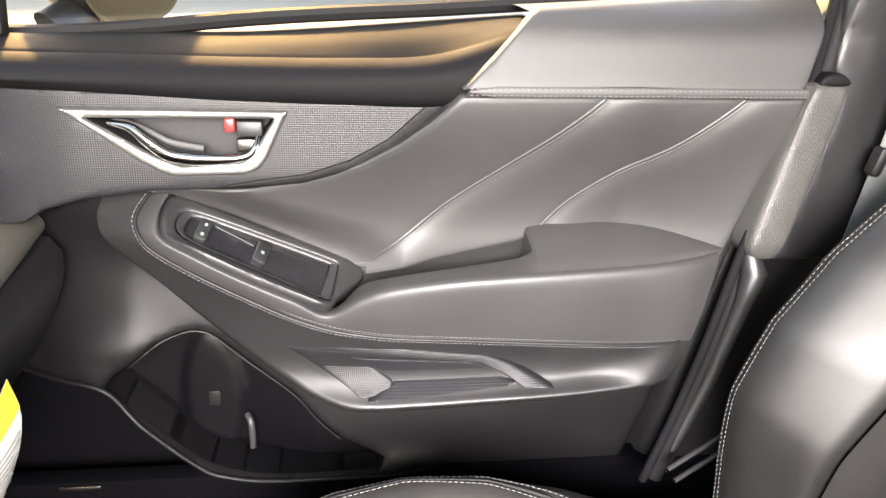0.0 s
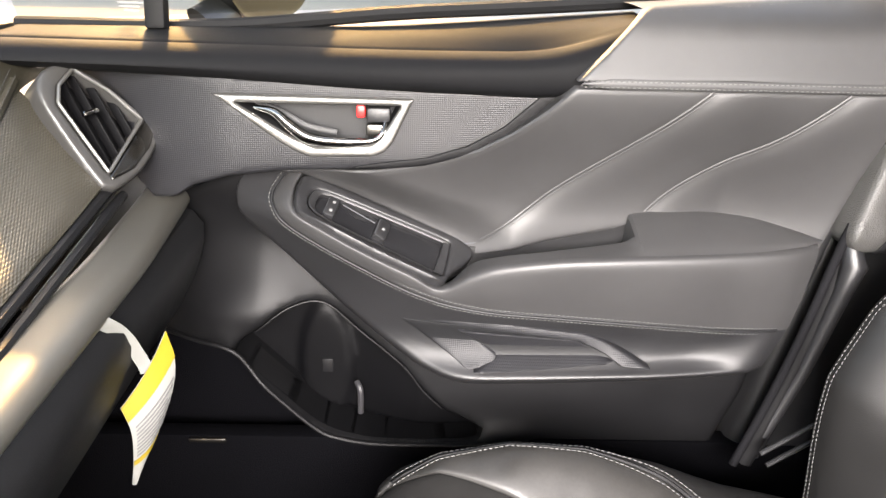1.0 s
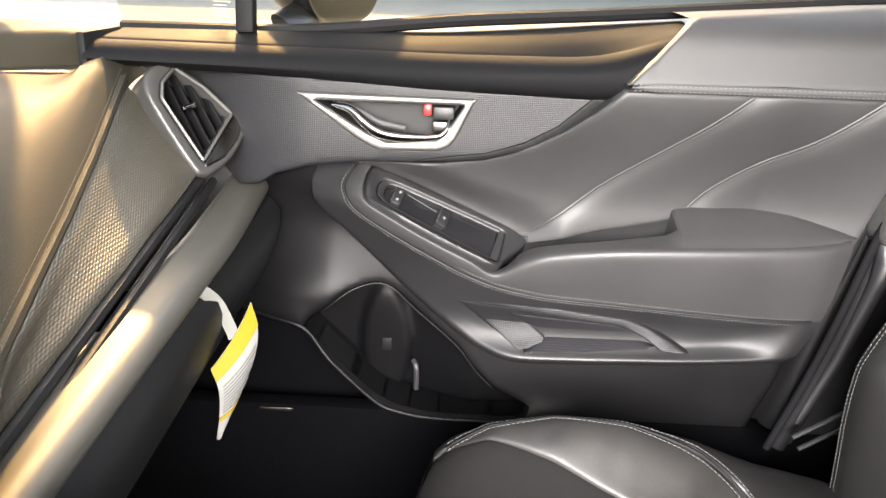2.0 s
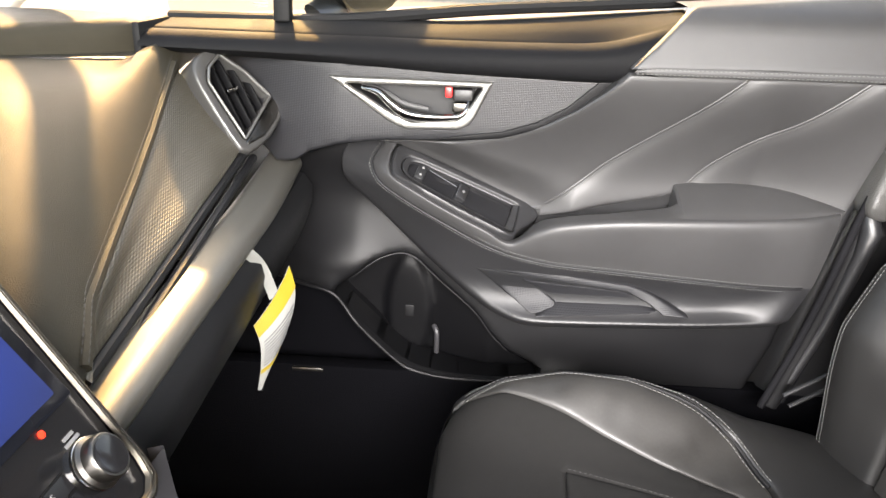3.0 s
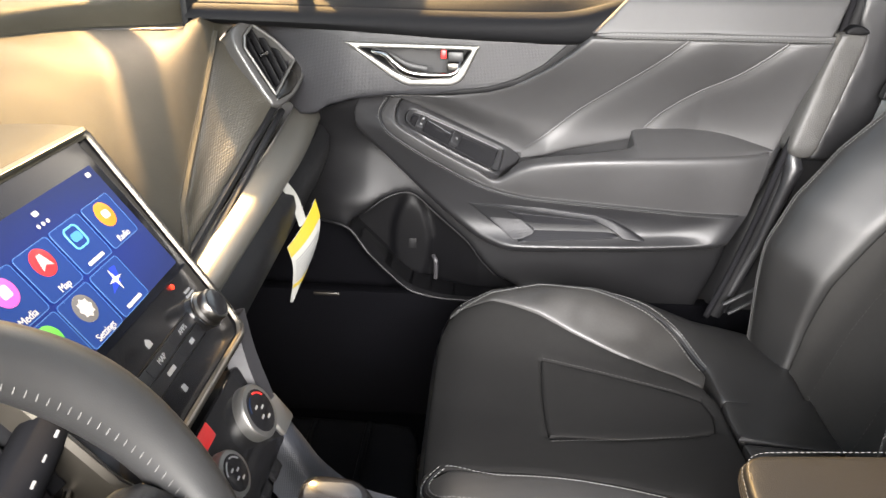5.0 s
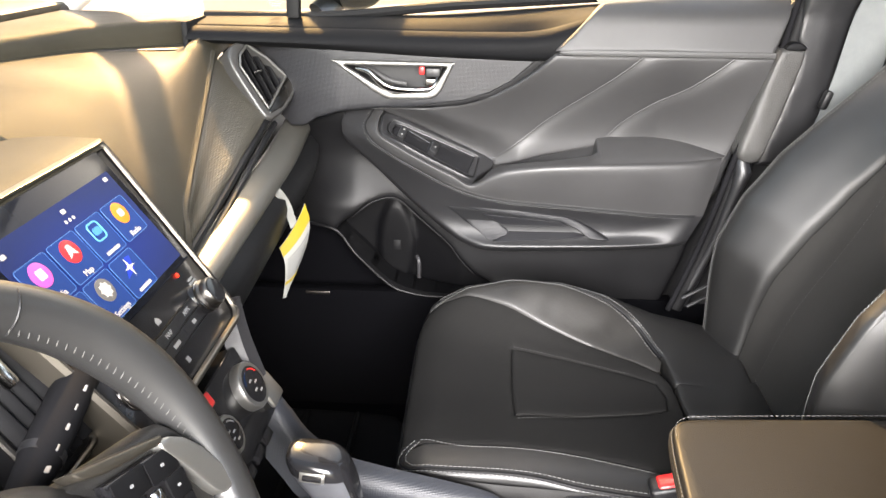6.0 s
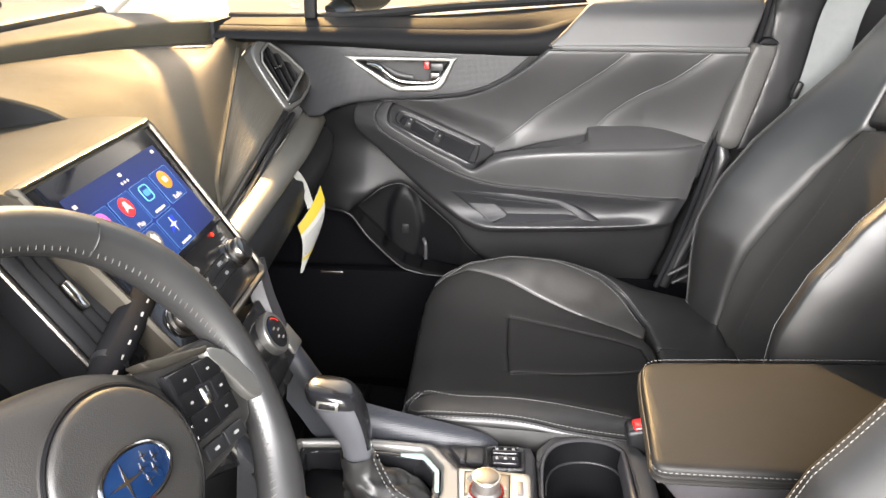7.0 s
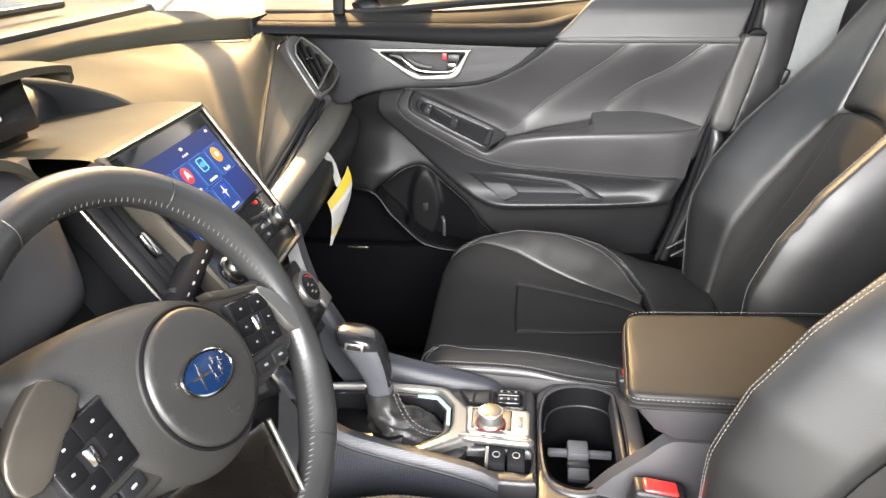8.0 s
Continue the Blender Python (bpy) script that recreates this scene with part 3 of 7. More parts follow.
CREST = [on_sw(-0.1065, 0.026), on_sw(-0.1080, -0.002), on_sw(-0.1015, -0.0265), on_sw(-0.0900, -0.036), on_sw(-0.0632, -0.0385), on_sw(-0.030, -0.0410), on_sw(0.010, -0.0415), on_sw(0.0428, -0.0405), on_sw(0.0780, -0.0385, -0.003), (0.082, 0.793, 0.536), (0.112, 0.786, 0.5485), (0.172, 0.783, 0.5575),
         (0.235, 0.783, 0.5615), (0.30, 0.786, 0.5635), (0.364, 0.793, 0.5645), (0.425, 0.805, 0.565), (0.466, 0.826, 0.566)]
OUT = [(-0.164, 0.874, 0.634), (-0.177, 0.870, 0.613), (-0.179, 0.867, 0.597), (-0.172, 0.864, 0.579), (-0.130, 0.860, 0.542), (-0.096, 0.855, 0.511), (-0.058, 0.850, 0.476), (-0.022, 0.844, 0.446), (0.008, 0.836, 0.4245), (0.036, 0.824, 0.4105), (0.078, 0.808, 0.4025), (0.15, 0.806, 0.4035),
       (0.212, 0.806, 0.4060), (0.28, 0.806, 0.4090), (0.34, 0.808, 0.4125), (0.40, 0.812, 0.4165), (0.428, 0.824, 0.4185)]
face, pad_low = [], []
for i, (h, c, o) in enumerate(zip(HEM, CREST, OUT)):
    h, c, o = np.array(h), np.array(c), np.array(o)
    out = np.array((0, -1.0, 0.25)) if i > 2 else np.array((-0.45, -0.8, 0.3))
    bul = 0.004 if i < 9 else 0.0055
    tuck = np.array(sw.to_3x3() @ Vector((0, 0.014, -0.010))) if i < 9 else np.array((0.0, 0.016, 0.0022))
    tuck2 = tuck * 1.4 + np.array((0, 0, -0.01)) if i < 9 else np.array((0.0, 0.030, 0.0018))
    face.append([h, h + (c - h) * 0.12 + out * 0.0022, h + (c - h) * 0.45 + out * bul, h + (c - h) * 0.80 + out * bul * 0.9, h + (c - h) * 0.97 + out * 0.0015, c + tuck * 0.35 + np.array((0, 0, 0.0012)), c + tuck, c + tuck2])
    rec = 0.016 * min(1, max(0, (o[0] + 0.03) / 0.09)) * min(1, max(0, (0.40 - o[0]) / 0.06))
    d = o - h
    ridge = np.array((0, 0.012, -0.011))
    pad_low.append([h, h + d * 0.10 + np.array((0, rec * 0.25, 0)), h + d * 0.40 + np.array((0, rec, 0)), h + d * 0.72 + np.array((0, rec * 1.1, 0)), o - d * 0.12 + np.array((0, rec * 0.55, 0)), o - d * 0.03, o + ridge * 0.25, o + ridge, o + np.array((0, 0.040, -0.022)), o + np.array((0, 0.075, -0.026))])
PF = span(face, 6, 2)
arm_face = part("armrest", grid(PF), LEATHER, door, "black leather armrest with a pull cup")
PLW = span(pad_low, 6, 2)
part("lower_pad", grid(PLW), PLASTIC, door, "black lower door pad with a ridge")
LOWPTS = np.array([p for r in PLW for p in r[2:26]])


def low_terms(x, z):
    x, z = np.asarray(x) - 0.13, (np.asarray(z) - 0.44) * 10
    return np.stack([x ** 0, x, x * x, x ** 3, z, z * z, z ** 3, x * z, x * z * z], -1)


near = LOWPTS[(LOWPTS[:, 0] > -0.05) & (LOWPTS[:, 0] < 0.32) & (LOWPTS[:, 2] > 0.408) & (LOWPTS[:, 2] < 0.486)]
LOWFIT = np.linalg.lstsq(low_terms(near[:, 0], near[:, 2]), near[:, 1], rcond=None)[0]


def on_low(x, z):
    """The lower pad's skin as a smooth surface."""
    return float(low_terms(x, z) @ LOWFIT) - 0.0005


# armrest top: to the cup's lip in front, to the door skin behind it
LIP = [(0.074, 0.822, 0.532), (0.112, 0.826, 0.5450), (0.172, 0.825, 0.5555), (0.230, 0.822, 0.5655), (0.250, 0.822, 0.5700), (0.264, 0.824, 0.5790)]
BACK = [(0.262, 0.862, 0.5905), (0.30, 0.862, 0.5935), (0.35, 0.860, 0.5935), (0.40, 0.855, 0.589), (0.445, 0.848, 0.578), (0.478, 0.842, 0.567)]
tops = []
for l in LIP:
    c = np.array([np.interp(l[0], [q[0] for q in CREST[8:]], [q[k] for q in CREST[8:]]) for k in range(3)])
    l = np.array(l)
    tops.append([c + np.array((0, 0.006, 0.0016)), c * 0.6 + l * 0.4 + np.array((0, 0, 0.002)), c * 0.15 + l * 0.85 + np.array((0, 0, 0.001)), l, l + np.array((0, 0.003, -0.004)), l + np.array((0, 0.004, -0.02))])
part("armrest_top", grid(span(tops, 8, 2)), LEATHER, door)
tops = []
for l in BACK:
    c = np.array([np.interp(l[0], [q[0] for q in CREST[8:]], [q[k] for q in CREST[8:]]) for k in range(3)])
    l = np.array(l)
    tops.append([c + np.array((0, 0.006, 0.0016)), c * 0.75 + l * 0.25 + np.array((0, 0, 0.003)), c * 0.4 + l * 0.6 + np.array((0, 0, 0.004)), c * 0.08 + l * 0.92 + np.array((0, 0, 0.0015)), l, l + np.array((0, 0.012, -0.006))])
PB = span(tops, 8, 2)
part("armrest_top", grid(PB), LEATHER, door)
end = PB[0]
part("cup_end", grid([[p for p in end], [p + np.array((-0.003, 0, -0.003)) for p in end], [p + np.array((-0.006, 0, -0.034)) for p in end]]), LEATHER, door)
cupline = spline([(0.070, 0.866, 0.5445), (0.12, 0.864, 0.5540), (0.18, 0.862, 0.5665), (0.266, 0.861, 0.5875)], 24)
liner = [[p + np.array((0, 0.006, 0.0005)), p, p + np.array((0, -0.004, -0.0045)), p + np.array((0, -0.003, -0.020)), p + np.array((0, -0.008, -0.040)), np.array((p[0], 0.835, p[2] - 0.050)), np.array((p[0], 0.827, p[2] - 0.030))] for p in cupline]
# darker plastic than the armrest, to give the cup's inner face its shadow
cupl = part("pull_cup", grid([resample(chaikin(r, 2), 18) for r in liner]), PLASTIC_LOW, door, "pull cup in the armrest, darkened for shadow")
part("cup_trim", tube(cupline + np.array((0, -0.002, 0.0012)), 0.0009, 6), SATIN_GREY, cupl)

# stitched hem: a dark welt between two rows of pale thread
hem = np.array([r[0] for r in PF])[2:-3]
nrm = []
for i in range(len(hem)):
    t = hem[min(i + 1, len(hem) - 1)] - hem[max(i - 1, 0)]
    n = np.cross(t, np.array((0, 1.0, 0.35)))
    nrm.append(n / np.linalg.norm(n))
nrm = np.array(nrm) * (1 if nrm[20][2] > 0 else -1)
lift = np.array((0, -1.0, 0.3))
for k in (-0.0016, 0.0016):
    part("hem_piping", tube(hem + nrm * k + lift * 0.0004, 0.0013, 6), PLASTIC_DARK, door)
st = stitches(hem + nrm * 0.0050 + lift * 0.0034, 0.0032, 0.0018, 0.00042)
stitches(hem - nrm * 0.0046 + lift * 0.0012, 0.0032, 0.0018, 0.00042, bm=st)
part("stitching", st, THREAD, door, "pale double stitching")


def place_m(m):
    return lambda u, v, l: m @ Vector((u, v, l))


# the switch panel: moulded bead, dark panel, sunk gloss plate with two rockers
outer = chaikin([(-0.108, 0.024), (-0.0727, 0.0270), (-0.0061, 0.0325), (0.0503, 0.0368), (0.0796, 0.0383), (0.0975, 0.0368), (0.1045, 0.026), (0.1005, 0.0120), (0.0825, -0.0150), (0.0810, -0.0350), (0.0428, -0.0370), (-0.0102, -0.0380), (-0.0632, -0.0355), (-0.088, -0.0335), (-0.1000, -0.0250), (-0.1065, -0.003)], 2, True)
bezel_o = chaikin([(-0.0900, -0.0112), (-0.0902, 0.0030), (-0.0852, 0.0100), (-0.0634, 0.0140), (-0.0022, 0.0195), (0.0700, 0.0262), (0.0735, 0.0240), (0.0766, -0.0200), (0.0735, -0.0236), (0.0605, -0.0240), (0.0112, -0.0243), (-0.0418, -0.0243), (-0.0678, -0.0236), (-0.0835, -0.0205)], 1, True)
inner_o = chaikin([(-0.0815, -0.0112), (-0.0817, 0.0030), (-0.077, 0.0075), (-0.0618, 0.0102), (0.0640, 0.0212), (0.0660, 0.0195), (0.0650, -0.0215), (0.0630, -0.0230), (0.0107, -0.0226), (-0.0551, -0.0228), (-0.0726, -0.0208), (-0.0790, -0.0170)], 1, True)


def panel_h(u, v, l):
    """Rises to a rounded bead along its front and sinks towards the plate."""
    f = math.exp(-((v + 0.0335) / 0.0050) ** 2) * min(1, max(0, (0.086 - u) / 0.012)) + 0.8 * math.exp(-((u + 0.1030) / 0.006) ** 2) * min(1, max(0, (0.022 - v) / 0.02))
    return sw @ Vector((u, v, 0.0015 + 0.0036 * min(1.0, f) + l))


sp = part("switch_panel", sheet(outer, panel_h, 0.0042, 0.0040, 0.0045, 0.022, holes=[bezel_o]), PLASTIC, door, "black window switch panel")
ring_o, ring_i = resample(bezel_o, 110, True), resample(inner_o, 110, True)
part("plate_edge", grid([[sw @ Vector((*p, 0.0006)) for p in ring_o], [sw @ Vector((*(p * 0.85 + q * 0.15), 0.0022)) for p, q in zip(ring_o, ring_i)], [sw @ Vector((*(p * 0.3 + q * 0.7), 0.0018)) for p, q in zip(ring_o, ring_i)], [sw @ Vector((*q, 0.0004)) for q in ring_i], [sw @ Vector((*q, -0.008)) for q in ring_i]], wrap=True), PLASTIC, sp, "satin black plate edge")
part("switch_plate", sheet(inner_o, lambda u, v, l: sw @ Vector((u, v, -0.0045 - 0.005 * math.exp(-((u + 0.036) / 0.016) ** 2))), 0.006, 0.0, 0.0, 0.004), PIANO, sp, "gloss black switch plate")
for u, v, w2, h2, tilt in ((-0.0640, -0.0045, 0.0125, 0.0265, -6), (-0.0045, -0.0020, 0.0145, 0.0255, 10)):
    bmx = sw @ Matrix.Translation((u, v, 0.0)) @ pose(0, 0, 0, 0, tilt, 0)
    b = part("switch_button", prism(rounded(w2, h2, 0.0028), bmx @ Matrix.Translation((0, 0, -0.006)), 0.0085, 0.0022), PLASTIC, sp, "black rocker switch")
    for dv in (-0.0062, 0.0062) if u < -0.03 else (0.0,):
        part("switch_mark", prism([(-0.0016, -0.0018), (0.0014, -0.0018), (0.0018, 0.0004), (0.0006, 0.0020), (-0.0014, 0.0014)] if u < -0.03 else rounded(0.0032, 0.0032, 0.0004), bmx @ Matrix.Translation((0.0005, dv, 0.0024)), 0.0003), WHITE, b, smooth=False)
    part("switch_edge", tube([bmx @ Vector((-w2 / 2 + 0.0006, h2 * k, 0.0014)) for k in (-0.42, 0.0, 0.42)], 0.0006, 6), SATIN_GREY, b)
part("scoop_edge", tube(spline([on_sw(-0.0540, 0.0085, -0.0030), on_sw(-0.034, 0.0080, -0.0042), on_sw(-0.014, 0.0045, -0.0022)], 12), 0.0007, 6), SATIN_GREY, sp)
part("plate_accent", box((0.0070, 0.0022, 0.0012), sw @ Matrix.Translation((0.0685, 0.0225, 0.0016)), 0.0005), CHROME, sp)

# angular woven decor let into the lower pad
def dec_sheet(name, outline, lift, tilt, material, label="", parent=None):
    z0 = np.mean([p[1] for p in outline])
    return part(name, sheet(outline, lambda u, v, l: (u, on_low(u, v) - lift - l - tilt * (z0 - v), v), 0.0045, 0.0028, 0.0022, 0.012), material, parent or door, label)


decor = dec_sheet("decor_panel", [(0.004, 0.470), (0.084, 0.4665), (0.208, 0.4520), (0.239, 0.4375), (0.258, 0.4250), (0.245, 0.4215), (0.085, 0.4120), (0.050, 0.434), (0.020, 0.458)], 0.0010, 0.0, PLASTIC_DARK, "woven-look angular decor panel")
dec_sheet("decor_band", [(-0.026, 0.4875), (0.038, 0.4795), (0.084, 0.4755), (0.154, 0.4668), (0.213, 0.4605), (0.238, 0.4515), (0.291, 0.4240), (0.257, 0.4260), (0.239, 0.4375), (0.208, 0.4515), (0.150, 0.4575), (0.084, 0.4645), (0.016, 0.4720)], 0.0052, 0.50, WEAVE, "", decor)
dec_sheet("decor_facet", [(0.012, 0.4675), (0.070, 0.4620), (0.118, 0.4290), (0.110, 0.4180), (0.083, 0.4140), (0.050, 0.4360)], 0.0030, 0.28, WEAVE, "", decor)
dec_sheet("decor_inset", [(0.072, 0.4605), (0.150, 0.4545), (0.208, 0.4490), (0.231, 0.4365), (0.215, 0.4330), (0.120, 0.4300)], 0.0022, -0.30, WEAVE, "", decor)
dec_sheet("decor_ledge", [(0.119, 0.4285), (0.215, 0.4315), (0.232, 0.4315), (0.252, 0.4252), (0.244, 0.4225), (0.090, 0.4135)], 0.0052, 0.95, WEAVE, "", decor)

# front lower plastic with the bottle pocket
SILL = spline([(-0.29, 0.412), (-0.243, 0.408), (-0.214, 0.406), (-0.192, 0.396), (-0.161, 0.354), (-0.104, 0.296), (-0.074, 0.280), (-0.022, 0.271), (0.07, 0.271), (0.16, 0.271)], 60)


def front_y(x, z):
    f = 0.05 * max(0, (-0.16 - x) / 0.15) ** 1.3
    d2 = float(((SILL - np.array((x, z))) ** 2).sum(1).min())
    bulge = math.exp(-((z - 0.440) / 0.034) ** 2 - ((x + 0.215) / 0.075) ** 2)
    return 0.886 + f - 0.016 * math.exp(-d2 / 0.0004) * min(1, max(0, (0.2 - x) / 0.08)) - 0.022 * bulge + 0.016 * math.exp(-((z - 0.535) / 0.045) ** 2) - 0.012 * math.exp(-((z - 0.615) / 0.03) ** 2) + 0.03 * max(0, 0.36 - z)


pocket = [(-0.199, 0.394), (-0.190, 0.410), (-0.170, 0.423), (-0.138, 0.448), (-0.112, 0.4585), (-0.095, 0.460), (-0.077, 0.452), (-0.048, 0.424), (0.007, 0.374), (0.033, 0.338), (0.060, 0.309), (0.11, 0.286), (0.10, 0.274), (0.01, 0.272), (-0.034, 0.274), (-0.076, 0.284), (-0.104, 0.300), (-0.160, 0.358)]
lowskin = [(-0.37, 0.50), (-0.31, 0.62), (-0.262, 0.595), (-0.235, 0.600), (-0.165, 0.634), (-0.125, 0.56), (-0.08, 0.50), (-0.016, 0.445), (0.06, 0.405), (0.17, 0.405), (0.40, 0.43), (0.462, 0.44), (0.440, 0.34), (0.41, 0.255),
           (0.12, 0.2625), (0.01, 0.2625), (-0.026, 0.2625), (-0.078, 0.272), (-0.110, 0.288), (-0.167, 0.347), (-0.196, 0.385), (-0.216, 0.396), (-0.245, 0.399), (-0.29, 0.404)]
part("door_skin", sheet(lowskin, lambda u, v, l: (u, front_y(u, v) - l, v), 0.008, 0.010, 0.010, 0.05, holes=[pocket]), PLASTIC_LOW, door, "dark moulded lower door skin")


def pocket_y(x, z):
    """The pocket's back: deep at its front, with an oval bottle rest, and nearer towards its rear."""
    e = ((x + 0.094) / 0.034) ** 2 + ((z - 0.345) / 0.088) ** 2
    return 0.945 - 0.030 * min(1, max(0, (x + 0.07) / 0.10)) - 0.010 / (1 + math.exp((e - 1.0) * 9)) + 0.03 * (z - 0.3)


# pocket back and walls take near-black colours for the shade inside
part("pocket_back", sheet([(p[0] * 1.06, p[1]) for p in pocket], lambda u, v, l: (u, pocket_y(u, v) - l, v), 0.006, 0.004, 0.004, 0.01), POCKET, door, "back of the bottle pocket with an oval rest, darkened for shade")
wall = resample(chaikin(pocket, 2, True), 140, True)
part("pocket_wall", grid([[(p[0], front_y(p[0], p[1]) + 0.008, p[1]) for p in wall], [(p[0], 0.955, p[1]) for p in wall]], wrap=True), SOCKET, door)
part("recess_mark", box((0.014, 0.003, 0.020), Matrix.Translation((-0.092, pocket_y(-0.092, 0.347) - 0.0008, 0.347)), 0.001), PLASTIC_LOW, door)
part("pocket_clip", tube(spline([(-0.053, 0.924, 0.329), (-0.048, 0.915, 0.322), (-0.048, 0.919, 0.286)], 12), 0.0040, 8), MID_GREY, door, "small grey clip")
part("pocket_lip", tube([(p[0], front_y(p[0], p[1]) + 0.004, p[1]) for p in spline([(-0.170, 0.423), (-0.138, 0.448), (-0.112, 0.4585), (-0.095, 0.460), (-0.077, 0.452), (-0.048, 0.424), (0.007, 0.374), (0.033, 0.338), (0.058, 0.311)], 40)], 0.0013, 8), PLASTIC_LOW, door)
rimc = np.array([(p[0], front_y(p[0], p[1]) - 0.0015, p[1] - 0.001) for p in SILL])
part("sill_rim", tube(rimc, 0.0028, 8), PLASTIC_LOW, door, "moulded lower rim of the door")

# rubber seals along the rear edge
for dx, dy, r, m2 in ((0.009, 0.012, 0.0050, MATT), (0.024, 0.020, 0.0115, RUBBER), (0.042, 0.030, 0.0060, MATT)):
    e = spline([(0.548 + dx, 0.838 + dy, 0.86), (0.533 + dx, 0.818 + dy, 0.809), (0.516 + dx, 0.806 + dy, 0.729), (0.496 + dx, 0.802 + dy, 0.651), (0.474 + dx, 0.80 + dy, 0.577), (0.452 + dx, 0.80 + dy, 0.472), (0.428 + dx, 0.80 + dy, 0.38), (0.400 + dx, 0.80 + dy, 0.29)], 50)
    part("door_seal", tube(e, r, 12), m2, door, "black rubber door seal")
# closing panel behind the trim
part("door_core", box((1.00, 0.03, 0.62), Matrix.Translation((0.09, 0.975, 0.46)), 0.006), PLASTIC_DARK, door, "dark inner door shell")
edge_o = [(0.525, 0.80), (0.552, 0.835), (0.545, 0.80), (0.528, 0.729), (0.508, 0.651), (0.488, 0.577), (0.466, 0.472), (0.442, 0.38), (0.412, 0.28), (0.372, 0.28), (0.400, 0.38), (0.428, 0.472), (0.455, 0.577), (0.478, 0.651), (0.498, 0.729)]
part("door_edge", sheet(edge_o, lambda u, v, l: (u, max(0.832, swoosh_y(u, v) + 0.004) + 0.07 * min(1, max(0, (0.50 - v) / 0.05)) - l, v), 0.010, 0.005, 0.005, 0.06), PLASTIC_DARK, door, "dark rear edge of the door")
# window sill strip, glass, quarter divider
part("window_seal", tube(spline([(-0.42, 0.925, 0.772), (-0.2, 0.925, 0.775), (0.0, 0.926, 0.794), (0.2, 0.927, 0.808), (0.55, 0.928, 0.836)], 30), 0.008, 8), RUBBER, door, "rubber window seal")
part("divider", box((0.022, 0.02, 0.42), Matrix.Translation((-0.257, 0.925, 0.98)) @ pose(0, 0, 0, -8, 0, 0), 0.004), RUBBER, door, "black quarter-window divider")
gl = grid([[(-0.42 + 1.0 * s, 0.93 - 0.16 * h, 0.775 + 0.06 * s + 0.42 * h) for s in np.linspace(0, 1, 8)] for h in np.linspace(0, 1, 6)])
for k in range(6):
    w = 0.016 + 0.006 * (k % 3)
    part("glass_print", box((w, 0.001, 0.0016), Matrix.Translation((-0.292 - 0.002 * (k % 2), 0.922 - 0.0012 * k, 0.789 + 0.0042 * k)), 0.0002), WHITE, door)
g = part("window_pane", gl, GLASS, door, "clear closed window glass")

# ---- pillars ----
def bar(name, pts, wid, dep, material, label, category):
    """A pillar: a flattened bar along pts."""
    p = spline(pts, 14)
    ob = part(name, tube(p, wid, 16, flat=dep / wid, up=(0, 1, 0)), material, None)
    return tagged(ob, label, category, kind="structure")


bar("pillar_front", [(-0.96, 1.0, 0.62), (-0.70, 0.99, 0.78), (-0.42, 0.93, 1.02), (-0.08, 0.77, 1.28)], 0.025, 0.034, PILLAR, "pale grey windscreen pillar trim", "pillar trim")
bar("pillar_front_far", [(-0.86, -0.65, 0.70), (-0.55, -0.60, 0.86), (-0.30, -0.53, 1.05), (-0.02, -0.42, 1.27)], 0.045, 0.035, PILLAR, "pale grey windscreen pillar trim", "pillar trim")
bpil = [(0.565, 0.80), (0.53, 0.66), (0.475, 0.45), (0.43, 0.25), (0.70, 0.25), (0.78, 0.80), (0.76, 1.24), (0.60, 1.24), (0.545, 0.86)]
ob = part("pillar_middle", sheet(bpil, lambda u, v, l: (u, 0.885 - l - 0.30 * max(0, v - 0.84), v), 0.02, 0.02, 0.015, 0.06), PLASTIC, None)
tagged(ob, "dark moulded middle pillar trim beside the seat", "pillar trim", kind="structure")


# ---- dashboard ----
dash = thing("dashboard", "black soft-touch dashboard with stitched woven-look pad and silver strip", "dashboard", at=(-0.5, 0.15, 0.0))


def seam_pt(y):
    """Where the stitched seam runs on the passenger side: x, z at y."""
    ys = (0.30, 0.33, 0.372, 0.463, 0.56, 0.659, 0.764, 0.80)
    return lerp(y, ys, (-0.237, -0.247, -0.265, -0.290, -0.314, -0.336, -0.357, -0.364)), lerp(y, ys, (0.585, 0.602, 0.617, 0.630, 0.648, 0.674, 0.712, 0.726))


# upper passenger side: from the windscreen over the brow down to the seam
up = []
for y in np.linspace(0.29, 0.905, 10):
    sx, sz = seam_pt(y)
    k = (y - 0.29) / 0.57
    up.append([(-0.95, y, 0.735), (-0.70, y, 0.752), (-0.55, y, 0.752 - 0.008 * k), (-0.46, y, 0.742 - 0.006 * k), (-0.40 - 0.01 * k, y, 0.722 + 0.012 * k), (sx - 0.045 + 0.015 * k, y, sz + 0.058 - 0.022 * k), (sx, y, sz)])
PU = loft(up, 50, 46, 2)
part("dash_top", grid(PU), VINYL, dash, "sunlit soft vinyl dash top")
# stitched woven pad below the seam
pp = []
for y in np.linspace(0.315, 0.80, 9):
    sx, sz = seam_pt(y)
    k = (y - 0.315) / 0.485
    bz = 0.570 + 0.062 * k
    bx = -0.262 - 0.022 * k
    pp.append([(sx - 0.004, y, sz - 0.002), (sx + 0.002, y, sz - 0.007), (sx + (bx - sx) * 0.45 - 0.004, y, sz + (bz - sz) * 0.5), (bx, y, bz + 0.004), (bx - 0.008, y, bz - 0.006)])
PP = loft(pp, 50, 24, 1)
part("dash_pad", grid(PP), WEAVE_FINE, dash, "fine woven-look dash pad")
sm = np.array([(seam_pt(y)[0], y, seam_pt(y)[1]) for y in np.linspace(0.318, 0.80, 60)])
